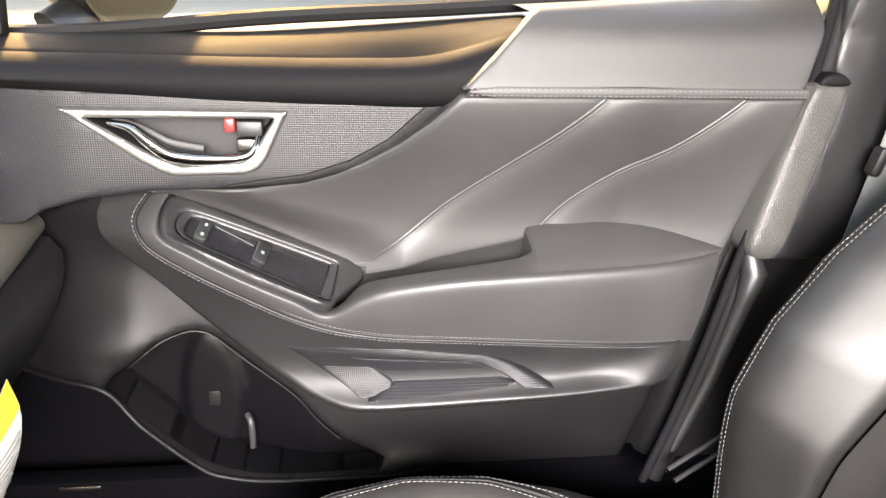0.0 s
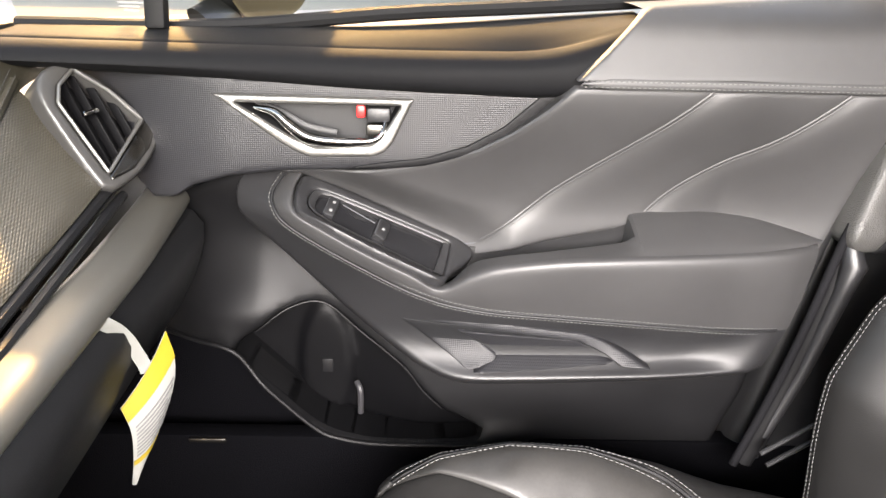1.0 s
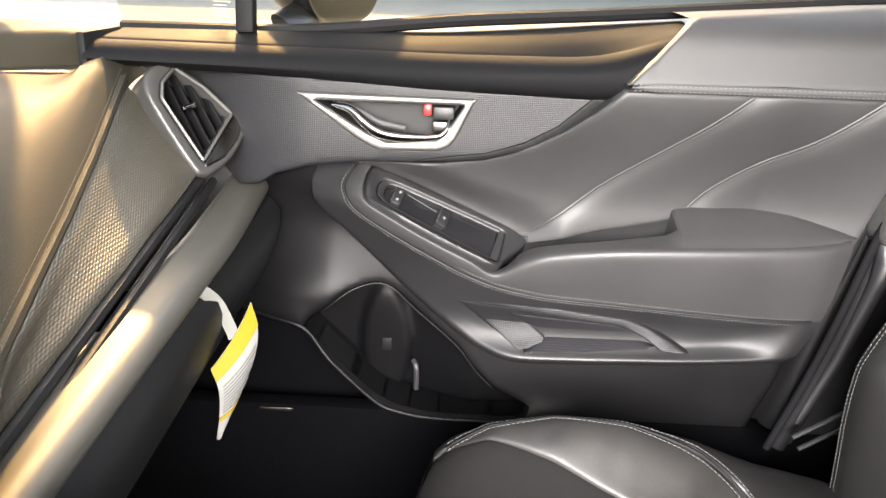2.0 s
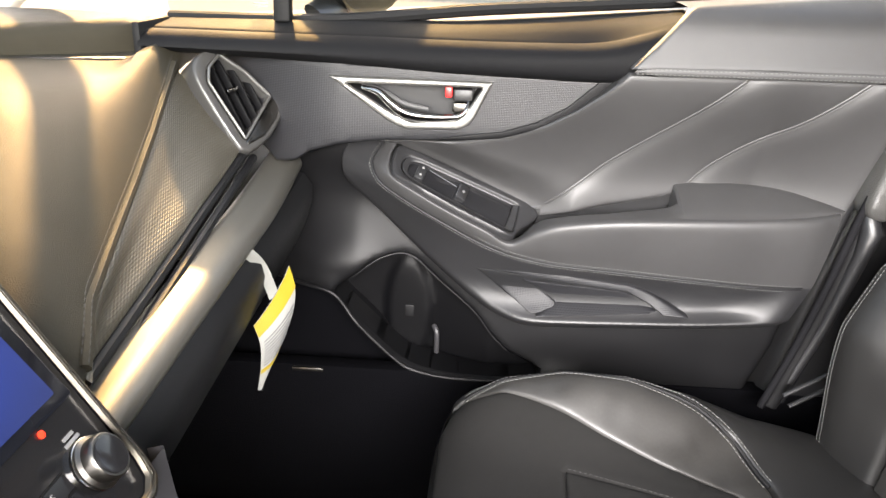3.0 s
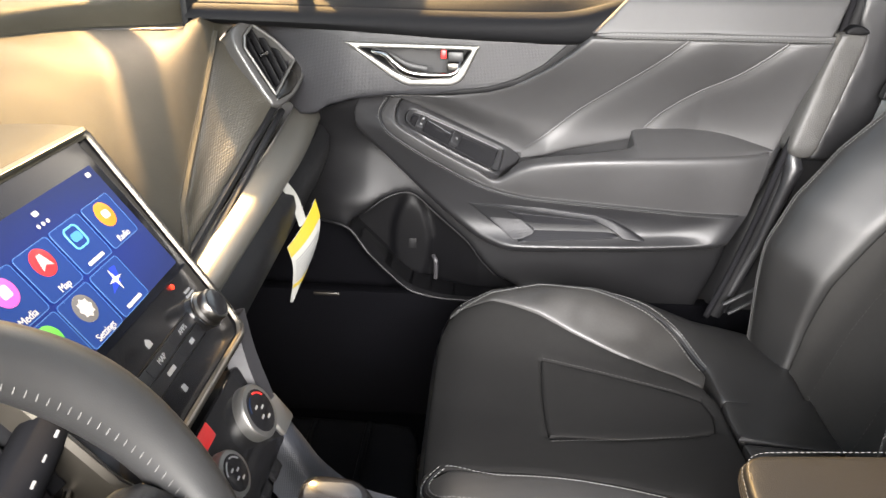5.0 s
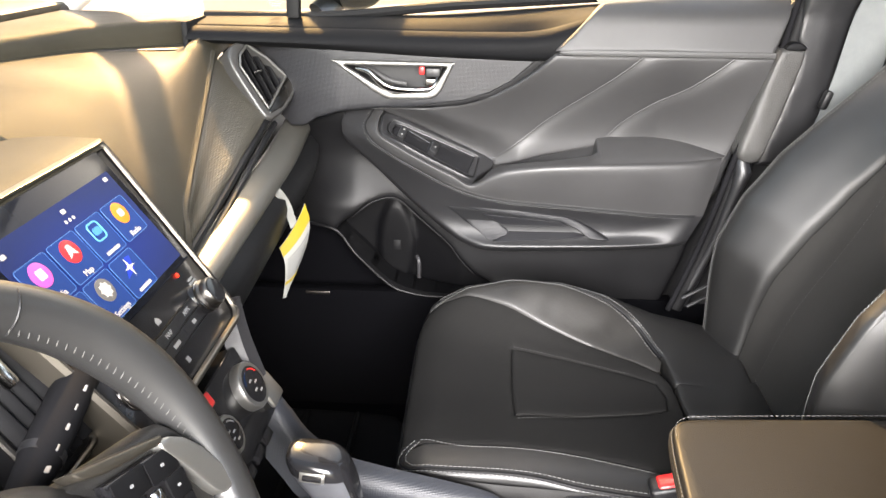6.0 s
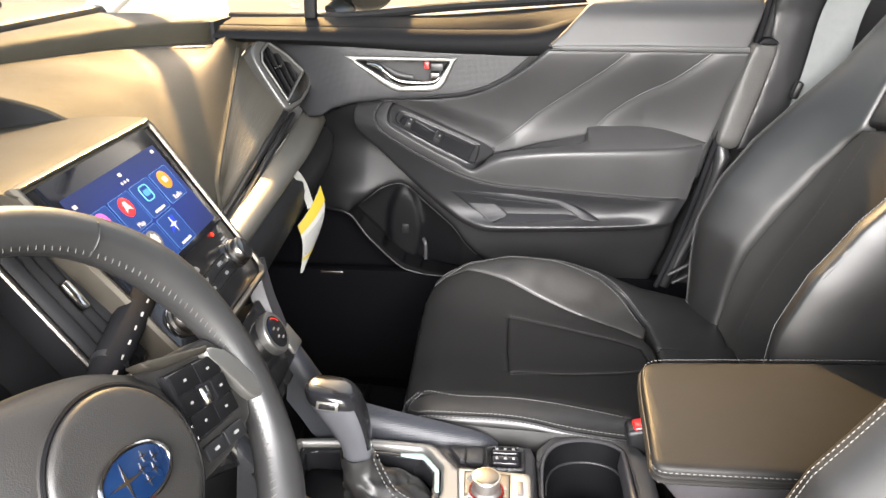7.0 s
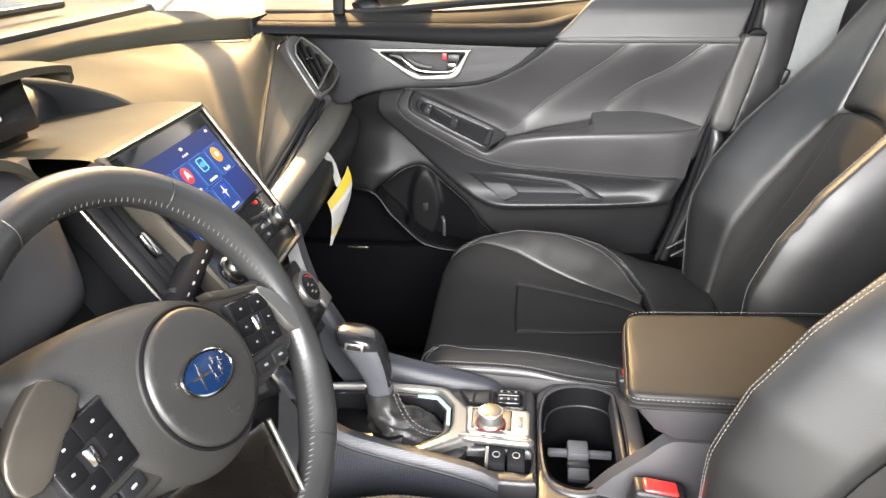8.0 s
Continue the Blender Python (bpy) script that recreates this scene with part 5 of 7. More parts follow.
sheet_t = part("sheet", tag_strip(0, 1, -1, 1, 0), PAPER, tag, "curled white paper sheet")
part("yellow_band", tag_strip(0.0, 0.17, -1, 1, 0.0008), YELLOW, sheet_t, "yellow heading band")
part("yellow_line", tag_strip(0.66, 0.72, -1, 1, 0.0008), YELLOW, sheet_t)
for k in range(9):
    v = 0.27 + 0.042 * k
    part("print_line", tag_strip(v, v + 0.014, -0.85, 0.85 - 0.3 * (k % 3 == 2), 0.0009), INK, sheet_t)

# ---- steering wheel ----
WC = Vector((-0.1664, -0.1561, 0.5832))
wel, waz = radians(28.7), radians(-11)
wn3 = Vector((math.cos(wel) * math.cos(waz), math.cos(wel) * math.sin(waz), math.sin(wel)))
wm4 = axes(WC, Vector((0, 0, 1)).cross(wn3), wn3.cross(Vector((0, 0, 1)).cross(wn3))) @ Matrix.Rotation(radians(-9), 4, "Z")
WR = 0.1825
wheel = thing("steering_wheel", "black leather steering wheel with cross-stitching and switch pads", "steering wheel", at=WC)
ring = []
for i in range(96):
    a = 2 * math.pi * i / 96
    ring.append((a, wm4 @ Vector((WR * math.cos(a), WR * math.sin(a), 0))))


def rim_r(a):
    d = math.degrees(a) % 360
    g = sum(math.exp(-((d - c + 180) % 360 - 180) ** 2 / 300) for c in (38, 142, 330, 210))
    return 0.0158 + 0.0026 * min(1, g)


part("rim", tube([p for a, p in ring], [rim_r(a) for a, p in ring], 16, closed=True, flat=1.12), LEATHER_WORN, wheel, "black leather rim")
# cross-stitches on the inner side of the rim
st = bmesh.new()


def on_rim(a, phi, lift=0.0):
    """A point on the rim's skin: a round the wheel, phi round its section (90 degrees faces the driver)."""
    q = rim_r(a) + lift
    d = WR + q * math.cos(phi)
    return wm4 @ Vector((d * math.cos(a), d * math.sin(a), 1.12 * q * math.sin(phi)))


for i in range(170):
    a = 2 * math.pi * i / 170
    if 250 < math.degrees(a) < 290:
        continue
    for phi in (152, 192):
        tube([on_rim(a, radians(172), 0.0001), on_rim(a + 0.010, radians(172 + (phi - 172) * 0.6), 0.0004), on_rim(a + 0.017, radians(phi), 0.0001)], [0.00035, 0.0005, 0.00025], 5, bm=st)
part("rim_stitching", st, THREAD_GREY, wheel, "pale grey cross-stitching")
for d in (62, 118, 318, 222):
    a = radians(d)
    c = wm4 @ Vector((WR * math.cos(a), WR * math.sin(a), 0))
    t = wm4.to_3x3() @ Vector((-math.sin(a), math.cos(a), 0))
    e1 = wm4.to_3x3() @ Vector((math.cos(a), math.sin(a), 0))
    e2 = wm4.to_3x3() @ Vector((0, 0, 1))
    part("rim_joint", tube([c + (e1 * math.cos(w) + e2 * math.sin(w) * 1.05) * (rim_r(a) + 0.0002) for w in np.linspace(0, 2 * math.pi, 24, endpoint=False)], 0.0008, 5, closed=True), PLASTIC_DARK, wheel)
# airbag cover: a broad boss with a round raised pad
cov = [(-0.126, 0.058), (-0.104, 0.075), (-0.05, 0.080), (0.0, 0.078), (0.045, 0.070), (0.078, 0.052), (0.090, 0.02), (0.088, -0.03), (0.072, -0.064), (0.036, -0.088), (0.0, -0.094), (-0.042, -0.086), (-0.080, -0.058), (-0.102, -0.018), (-0.112, 0.022)]
cov = chaikin(cov, 2, True)


def dome(u, v, l):
    r2 = (u / 0.10) ** 2 + (v / 0.08) ** 2
    return wm4 @ Vector((u, v, 0.030 - 0.020 * r2 + l))


part("airbag_cover", sheet(cov, dome, 0.007, 0.018, 0.022, 0.03), WHEEL_PLASTIC, wheel, "black moulded airbag cover")
circ = [(0.003 + 0.0605 * math.cos(a), 0.0605 * math.sin(a) - 0.001) for a in np.linspace(0, 2 * math.pi, 48, endpoint=False)]
hub = part("hub_pad", sheet(circ, lambda u, v, l: wm4 @ Vector((u, v, 0.0375 - 0.9 * (u * u + v * v) + l)), 0.006, 0.0045, 0.0055, 0.012), WHEEL_PLASTIC, wheel, "round raised centre pad")
em = wm4 @ Matrix.Translation((-0.0005, 0.0, 0.0385))
ell = [(0.0300 * math.cos(a), 0.0178 * math.sin(a)) for a in np.linspace(0, 2 * math.pi, 40, endpoint=False)]
badge = part("badge", prism(ell, em, 0.002, 0.001), BLUE, hub, "oval blue enamel badge")
part("badge_ring", tube([em @ Vector((p[0], p[1], 0.0015)) for p in ell], 0.0017, 8, closed=True), CHROME, badge, "chrome oval ring")
for x, y, s in ((-0.010, 0.000, 0.0125), (0.009, 0.0085, 0.0042), (0.017, 0.0040, 0.0042), (0.014, -0.0030, 0.0042), (0.006, -0.0075, 0.0042), (0.0045, 0.0015, 0.0042)):
    star = []
    for k in range(8):
        rr = s if k % 2 == 0 else s * 0.16
        w = 1.25 if k % 4 == 0 else 0.8
        star.append((x + rr * w * math.cos(math.pi * k / 4), y + rr * math.sin(math.pi * k / 4)))
    part("badge_shape", prism(star, em @ Matrix.Translation((0, 0, 0.0018)), 0.0009), CHROME, badge)
for k in range(3):
    part("embossed_mark", prism(rounded(0.015 - 0.003 * k, 0.0028, 0.001), wm4 @ Matrix.Translation((0.013, -0.0345 - 0.0048 * k, 0.0368)), 0.0005), WHEEL_PLASTIC, hub)
part("hub_groove", tube([wm4 @ Vector((0.003 + 0.0618 * math.cos(a), 0.0618 * math.sin(a) - 0.001, 0.0302)) for a in np.linspace(0, 2 * math.pi, 72, endpoint=False)], 0.0016, 6, closed=True), SOCKET, wheel)
# spokes with switch pads
for s in (-1, 1):
    turn2 = radians(13) if s < 0 else 0.0

    def flip_u(pts, s=s, w=turn2):
        return [(s * u * math.cos(w) - v * math.sin(w), s * u * math.sin(w) + v * math.cos(w)) for u, v in pts]

    wm5 = wm4 @ Matrix.Rotation(turn2, 4, "Z")

    def spoke_at(h, s=s):
        return lambda u, v, l: wm4 @ Vector((u, v, h + 0.012 * (1 - abs(u) / 0.17) + l))

    part("spoke", sheet(flip_u([(0.055, 0.056), (0.105, 0.054), (0.152, 0.053), (0.168, 0.036), (0.174, 0.0), (0.160, -0.026), (0.120, -0.040), (0.066, -0.045)]), spoke_at(0.004), 0.008, 0.008, 0.008, 0.02), WHEEL_PLASTIC, wheel, "black wheel spoke")
    pad_ = part("switch_pad", sheet(flip_u([(0.076, 0.044), (0.130, 0.041), (0.139, 0.032), (0.142, 0.002), (0.132, -0.012), (0.080, -0.014)]), spoke_at(0.0115), 0.007, 0.003, 0.003, 0.012), PIANO, wheel, "gloss black switch pad")
    if s > 0:
        arm_t = [(0.0600, 0.0610), (0.0897, 0.0560), (0.1351, 0.0480), (0.1345, 0.0425), (0.0814, 0.0490), (0.064, 0.0545)]
        end_t = [(0.1330, 0.0480), (0.1600, 0.0335), (0.1800, -0.006), (0.174, -0.0135), (0.163, -0.0130), (0.1560, -0.006), (0.1470, 0.012), (0.1340, 0.034), (0.1290, 0.0410)]
        part("spoke_arm", sheet(arm_t, spoke_at(0.0130), 0.003, 0.002, 0.0015, 0.014), BRONZE, wheel, "bronze satin spoke edge")
        part("spoke_trim", sheet(chaikin(end_t, 1, True), spoke_at(0.0134), 0.003, 0.002, 0.0015, 0.014), BRIGHT, wheel, "bright satin silver spoke trim")
    else:
        trim_l = [(-0.118, 0.056), (-0.096, 0.034), (-0.106, 0.022), (-0.129, 0.004), (-0.148, -0.016), (-0.170, -0.012), (-0.170, 0.012), (-0.152, 0.032), (-0.134, 0.047)]
        part("spoke_trim", sheet(chaikin(trim_l, 1, True), spoke_at(0.0130), 0.004, 0.002, 0.0015, 0.014), BRONZE, wheel, "bronze satin spoke trim")
    # six close-set keys round a thumb roller
    for u, v, w2, h2 in [(0.078 + (q - 0.078) * 0.87, v, w2 * 0.87, h2) for q, v, w2, h2 in ((0.0970, 0.0330, 0.0335, 0.0168), (0.1310, 0.0315, 0.0325, 0.0165), (0.0925, 0.0155, 0.0245, 0.0170), (0.1375, 0.0140, 0.0215, 0.0170), (0.0985, -0.0020, 0.0330, 0.0168), (0.1315, -0.0025, 0.0310, 0.0150))]:
        b = part("wheel_button", prism(rounded(w2, h2, 0.0015), wm5 @ Matrix.Translation((s * u, v, 0.0105 + 0.012 * (1 - u / 0.17))) @ pose(0, 0, 0, 0, 4 * s, 0), 0.0020, 0.0004), SOCKET, pad_)
        part("button_mark", prism(rounded(0.0032, 0.0020, 0.0006), wm5 @ Matrix.Translation((s * u, v, 0.0125 + 0.012 * (1 - u / 0.17))) @ pose(0, 0, 0, 0, 4 * s, 0), 0.0002), WHITE, b, smooth=False)
    part("scroll_switch", turned([(0.0050, -0.007), (0.0055, -0.006), (0.0055, 0.006), (0.0050, 0.007)], 20, wm5 @ Matrix.Translation((s * 0.110, 0.014, 0.0135)) @ pose(0, 0, 0, 90, 0, 0)), CHROME, pad_, "bright thumb roller")
    for k in range(2):
        b = part("wheel_button", prism(rounded(0.024, 0.013, 0.002), wm5 @ Matrix.Translation((s * (0.098 + 0.026 * k), -0.026 + 0.001 * k, 0.0105)), 0.0030, 0.001), PLASTIC_DARK, wheel, "small black lower button")
        part("button_mark", prism(rounded(0.006, 0.0025, 0.0008), wm5 @ Matrix.Translation((s * (0.098 + 0.026 * k), -0.026 + 0.001 * k, 0.0134)), 0.0003), WHITE, b, smooth=False)
lo = [(-0.050, -0.070), (0.050, -0.070), (0.073, -0.070), (0.079, -0.150), (0.062, -0.168), (-0.062, -0.168), (-0.079, -0.150), (-0.073, -0.070)]
part("lower_spoke", sheet(lo, lambda u, v, l: wm4 @ Vector((u, v, 0.006 + 0.05 * (v + 0.07) + l)), 0.008, 0.005, 0.004, 0.014), DARK_CHROME, wheel, "bronze satin lower spoke")
for s in (-1, 1):
    part("lower_trim", tube(spline([wm4 @ Vector((s * 0.074, -0.072, 0.008)), wm4 @ Vector((s * 0.077, -0.11, 0.006)), wm4 @ Vector((s * 0.080, -0.152, 0.003))], 16), 0.0042, 8, flat=0.6), BRIGHT, wheel, "satin metal lower spoke edge")
# column shroud and stalks
col = thing("steering_column", "dark column shroud with a wiper stalk", "steering column", at=(-0.24, -0.14, 0.55))
part("shroud", tube([WC - wn3 * d for d in (0.03, 0.06, 0.14, 0.20)], [0.045, 0.06, 0.075, 0.08], 24), PLASTIC_DARK, col, "dark plastic shroud")
for s, tip in ((1, Vector((-0.232, 0.066, 0.612))), (-1, Vector((-0.25, -0.345, 0.60)))):
    b0 = WC - wn3 * 0.065 + Vector((0, 0.05 * s, 0.01))
    stalk = part("stalk", tube([b0 + (tip - b0) * k for k in (0, 0.25, 0.45, 0.5, 0.98, 1.0)], [0.009, 0.011, 0.0135, 0.0150, 0.0150, 0.0125], 14, flat=1.1), MATT, col, "black control stalk")
    for k in range(6):
        q = b0 + (tip - b0) * (0.42 + 0.10 * k) + wn3 * 0.0158
        mk = axes(q, tip - b0, Vector((0, 0, 1)).cross(tip - b0))
        part("stalk_mark", prism(rounded(0.005, 0.0035 - 0.0015 * (k % 2), 0.0006), mk, 0.0010), WHITE, stalk)
    q = b0 + (tip - b0) * 0.5
    part("stalk_ring", tube([q - (tip - b0) * 0.01, q + (tip - b0) * 0.03], 0.0158, 16), PLASTIC, stalk)

# ---- climate dials ----
clim = thing("climate_controls", "silver-ringed climate dials on a dark panel", "climate controls", at=(-0.19, 0.13, 0.48))
cm4 = axes((-0.1694, 0.158, 0.4750), (0, 1, 0), (-0.10, 0, 0.172))
part("panel", prism(rounded(0.235, 0.085, 0.015), cm4 @ Matrix.Translation((0, 0, -0.05)), 0.05, 0.003), PIANO, clim, "gloss black control panel")
for u, dv, q in ((-0.079, 0.004, 1.0), (0.0, 0.0, 0.78), (0.079, 0.004, 1.0)):
    dm = cm4 @ Matrix.Translation((u, dv, 0)) @ Matrix.Diagonal((q, q, 1, 1))
    d = part("dial", turned([(0.026, 0), (0.026, 0.008), (0.0245, 0.0105), (0.0205, 0.011)], 40, dm), SILVER, clim, "silver-ringed dial")
    part("dial_face", turned([(0.0200, 0.0106), (0.0200, 0.0113), (0.0185, 0.0116)], 36, dm), PIANO, d)
    for c0, c1, mk in ((25, 80, RED), (100, 155, BLUE)):
        part("dial_arc", tube([dm @ Vector((0.0165 * math.cos(radians(a)), 0.0165 * math.sin(radians(a)), 0.0117)) for a in np.linspace(c0, c1, 12)], 0.0008, 6), mk if q == 1 else INK, d)
    for k in range(4):
        part("dial_mark", prism(rounded(0.0060, 0.0022, 0.0005), dm @ Matrix.Translation((-0.004 + 0.008 * (k % 2), 0.006 - 0.0055 * k, 0.0117)), 0.0003), WHITE, d, smooth=False)
part("hazard_switch", prism(rounded(0.044, 0.015, 0.002), cm4 @ Matrix.Translation((0.002, 0.034, -0.003)), 0.004, 0.001), RED, clim, "red hazard switch")
for k in range(4):
    part("key", prism(rounded(0.022, 0.014, 0.002), cm4 @ Matrix.Translation((-0.03 + 0.03 * k, -0.045, -0.004)), 0.004, 0.001), PIANO, clim)

# ---- centre console ----
cons = thing("centre_console", "dark centre console with padded woven sides and silver gear surround", "console", at=(0.0, 0.155, 0.02))
part("console_base", box((0.62, 0.20, 0.16), Matrix.Translation((0.10, 0.155, 0.115)), 0.015), PLASTIC_DARK, cons)
part("console_front", box((0.16, 0.19, 0.34), Matrix.Translation((-0.25, 0.14, 0.25)) @ pose(0, 0, 0, 0, -12, 0), 0.02), PLASTIC_DARK, cons)
# padded side rails: from the dash down along the gear lever
for yo, yi, drop in ((0.283, 0.254, 0.012), (0.048, 0.082, 0.0)):
    s = 1 if yo > yi else -1
    rl = []
    for x, z, w in ((-0.152, 0.466, 0.7), (-0.138, 0.444, 0.9), (-0.118, 0.412, 1.0), (-0.085, 0.384, 1.0), (-0.04, 0.369, 1.0), (0.04, 0.350, 0.9), (0.085, 0.337, 0.55), (0.106, 0.324, 0.15)):
        h, z = 0.075, z - drop
        rl.append([(x - 0.01, yo + 0.004 * s, z - h - 0.04), (x, yo, z - 0.02), (x, yo - 0.003 * s, z - 0.003), (x, yo - 0.012 * s, z), (x, yo - (0.012 + 0.022 * w) * s, z - 0.010 * w), (x - 0.004, yi - 0.002 * s, z - 0.04 * w), (x - 0.01, yi - 0.004 * s, z - h)])
    PR = loft(rl, 50, 26, 1)
    part("side_rail", grid(PR), WEAVE_BLUE, cons, "padded grey woven-look side rail")
    part("rail_piping", tube([r[12] + np.array((0, 0, 0.0006)) for r in PR[4:]], 0.0020, 6), PLASTIC_LOW, cons)
    part("stitching", stitches([r[11] + np.array((0, -0.002 * s, 0.0012)) for r in PR[4:]], 0.0035, 0.002, 0.0005), THREAD, cons, "pale stitching")
    part("rail_end", box((0.034, 0.032, 0.008), Matrix.Translation((-0.157, (yo + yi) / 2, 0.457)) @ pose(0, 0, 0, 0, 55, 0), 0.004), BRIGHT, cons, "satin silver rail end")
    edge_a = spline([(-0.191, yo + 0.018 * s, 0.552), (-0.181, yo + 0.010 * s, 0.512), (-0.163, yo - 0.002 * s, 0.468)], 14)
    part("console_strut", grid([[p + np.array((-0.012, 0.001 * s, -0.004)), p, p + np.array((0.002, -0.003 * s, 0.001)), p + np.array((0.0, -0.024 * s, 0.0)), p + np.array((-0.016, -0.030 * s, -0.004))] for p in edge_a]), MID_GREY, cons, "dark satin strut below the screen")
# gear plate with its angular silver surround
CT = 0.325
fo = [(-0.150, 0.096), (-0.150, 0.236), (-0.074, 0.246), (0.022, 0.238), (0.032, 0.230), (0.056, 0.196), (0.072, 0.186), (0.072, 0.126), (0.060, 0.122), (0.010, 0.090), (-0.004, 0.085), (-0.09, 0.084)]
fi = [(-0.142, 0.104), (-0.142, 0.228), (-0.074, 0.232), (0.012, 0.226), (0.020, 0.220), (0.038, 0.194), (0.040, 0.150), (0.034, 0.132), (0.002, 0.102), (-0.010, 0.097), (-0.09, 0.096)]
fl = [(-0.132, 0.114), (-0.132, 0.218), (-0.074, 0.221), (0.006, 0.215), (0.013, 0.209), (0.027, 0.188), (0.029, 0.152), (0.023, 0.138), (-0.004, 0.112), (-0.014, 0.107), (-0.09, 0.106)]
part("gear_surround", sheet(fo, lambda u, v, l: (u, v, CT + 0.008 + l), 0.006, 0.005, 0.005, 0.02, holes=[fi]), SILVER, cons, "angular satin silver gear surround")
part("surround_lip", sheet(fi, lambda u, v, l: (u, v, CT + 0.001 + l), 0.006, 0.003, 0.003, 0.03, holes=[fl]), PIANO, cons, "gloss black inner lip")
part("gear_well", sheet(fl, lambda u, v, l: (u, v, CT - 0.024 + l), 0.012, 0.004, 0.004, 0.01), SOCKET, cons, "black gear well")
part("console_top", sheet([(-0.13, 0.062), (-0.13, 0.250), (0.152, 0.256), (0.152, 0.056)], lambda u, v, l: (u, v, CT - 0.004 + l), 0.02, 0.006, 0.006, 0.03, holes=[[(0.060, 0.080), (0.060, 0.119), (0.146, 0.119), (0.146, 0.080)], [(p[0], p[1]) for p in fi]]), PLASTIC, cons, "black console top")
part("key_recess", box((0.090, 0.044, 0.004), Matrix.Translation((0.102, 0.0995, CT - 0.020)), 0.001), SOCKET, cons)
part("gear_light", sheet([(-0.014, 0.222), (0.012, 0.2235), (0.019, 0.217), (0.0355, 0.193), (0.0375, 0.155), (0.0325, 0.155), (0.030, 0.190), (0.014, 0.213), (-0.014, 0.2175)], lambda u, v, l: (u, v, CT + 0.0028 + l), 0.004, 0.0006, 0.0005, 0.002), mat("pale_green_plate", (0.17, 0.25, 0.235), 0.2), cons, "pale green plastic edge")
part("mode_panel", box((0.060, 0.030, 0.006), Matrix.Translation((-0.050, 0.112, CT + 0.000)) @ pose(0, 0, 0, 8, 0, 0), 0.002), PIANO, cons)
part("shift_lamp", turned([(0.003, 0), (0.003, 0.002)], 10, Matrix.Translation((-0.098, 0.110, CT + 0.004))), LED, cons, "small red lit lamp")
for k in range(3):
    part("mode_mark", box((0.004, 0.006, 0.001), Matrix.Translation((-0.060 + 0.013 * k, 0.112, CT + 0.0030)) @ pose(0, 0, 0, 8, 0, 0), 0.0003), INK, cons)
# drive selector knob on a bright plate with a rolled lower edge
KX, KY = 0.092, 0.147
sel = part("selector_plate", sheet([(0.057, 0.186), (0.060, 0.190), (0.140, 0.184), (0.145, 0.178), (0.144, 0.128), (0.139, 0.124), (0.066, 0.130), (0.060, 0.134)], lambda u, v, l: (u, v, CT + 0.0125 + l), 0.006, 0.004, 0.003, 0.008), BRIGHT, cons, "bright plate round the selector")
part("plate_edge", tube(spline([(0.054, 0.128, CT + 0.006), (0.066, 0.1225, CT + 0.008), (0.10, 0.1195, CT + 0.008), (0.138, 0.1165, CT + 0.008), (0.144, 0.121, CT + 0.007)], 24), 0.0058, 10), BRIGHT, sel, "rolled bright lower edge")
part("selector_inset", sheet([(0.066, 0.181), (0.120, 0.178), (0.119, 0.134), (0.067, 0.138)], lambda u, v, l: (u, v, CT + 0.0142 + l), 0.006, 0.002, 0.001, 0.004), DARK_CHROME, sel, "grey inset")
kn = part("selector_knob", turned([(0.0185, 0.0), (0.0172, 0.003), (0.0150, 0.005), (0.0157, 0.0170), (0.0165, 0.0190), (0.0158, 0.0203), (0.0140, 0.0206)], 40, Matrix.Translation((KX, KY, CT + 0.0145))), BRIGHT, cons, "bright-edged satin selector knob")
part("knob_cap", turned([(0.0142, 0.0204), (0.0138, 0.0212), (0.0120, 0.0216)], 36, Matrix.Translation((KX, KY, CT + 0.0145))), DARK_CHROME, kn, "grey cap")
part("knob_glow", tube([(KX + 0.0190 * math.cos(a), KY + 0.0190 * math.sin(a), CT + 0.0160) for a in np.linspace(0, 2 * math.pi, 32, endpoint=False)], 0.0011, 6, closed=True), glow("dim_red_glow", (0.5, 0.03, 0.03), 0.004), kn, "red lit ring")
for dx, dy in ((-0.019, 0.020), (-0.019, -0.006), (0.021, 0.006)):
    part("selector_mark", box((0.004, 0.007, 0.0006), Matrix.Translation((KX + dx, KY + dy, CT + 0.0148)), 0.0002), INK, sel)
part("selector_label", box((0.007, 0.022, 0.0006), Matrix.Translation((0.131, 0.156, CT + 0.0132)), 0.0002), SATIN_GREY, sel)
# brake switch keys and seat heater keys
for x, edged in ((0.1015, True), (0.1265, False)):
    k_ = part("console_key", box((0.0225, 0.031, 0.018), Matrix.Translation((x, 0.0995, CT - 0.006)) @ pose(0, 0, 0, 6, 0, 0), 0.003, 3), MATT, cons, "black console key")
    part("key_mark", tube([(x + 0.0045 * math.cos(a), 0.099 + 0.0055 * math.sin(a), CT + 0.0034) for a in np.linspace(0, 2 * math.pi, 16, endpoint=False)], 0.0006, 5, closed=True), WHITE, k_, "white ring mark")
    if edged:
        part("key_edge", box((0.0045, 0.030, 0.018), Matrix.Translation((x - 0.0118, 0.0995, CT - 0.0055)) @ pose(0, 0, 0, 6, 0, 0), 0.0015), BRIGHT, k_, "bright side of the key")
part("blank_key", box((0.021, 0.028, 0.008), Matrix.Translation((0.077, 0.224, CT + 0.0005)), 0.002), PLASTIC, cons, "blank key cover")
part("blank_key", prism([(0.044, 0.238), (0.065, 0.238), (0.065, 0.211), (0.060, 0.211)], Matrix.Translation((0, 0, CT - 0.001)), 0.006, 0.0015), PLASTIC, cons, "blank key cover")
hr = rounded(0.050, 0.046, 0.006)
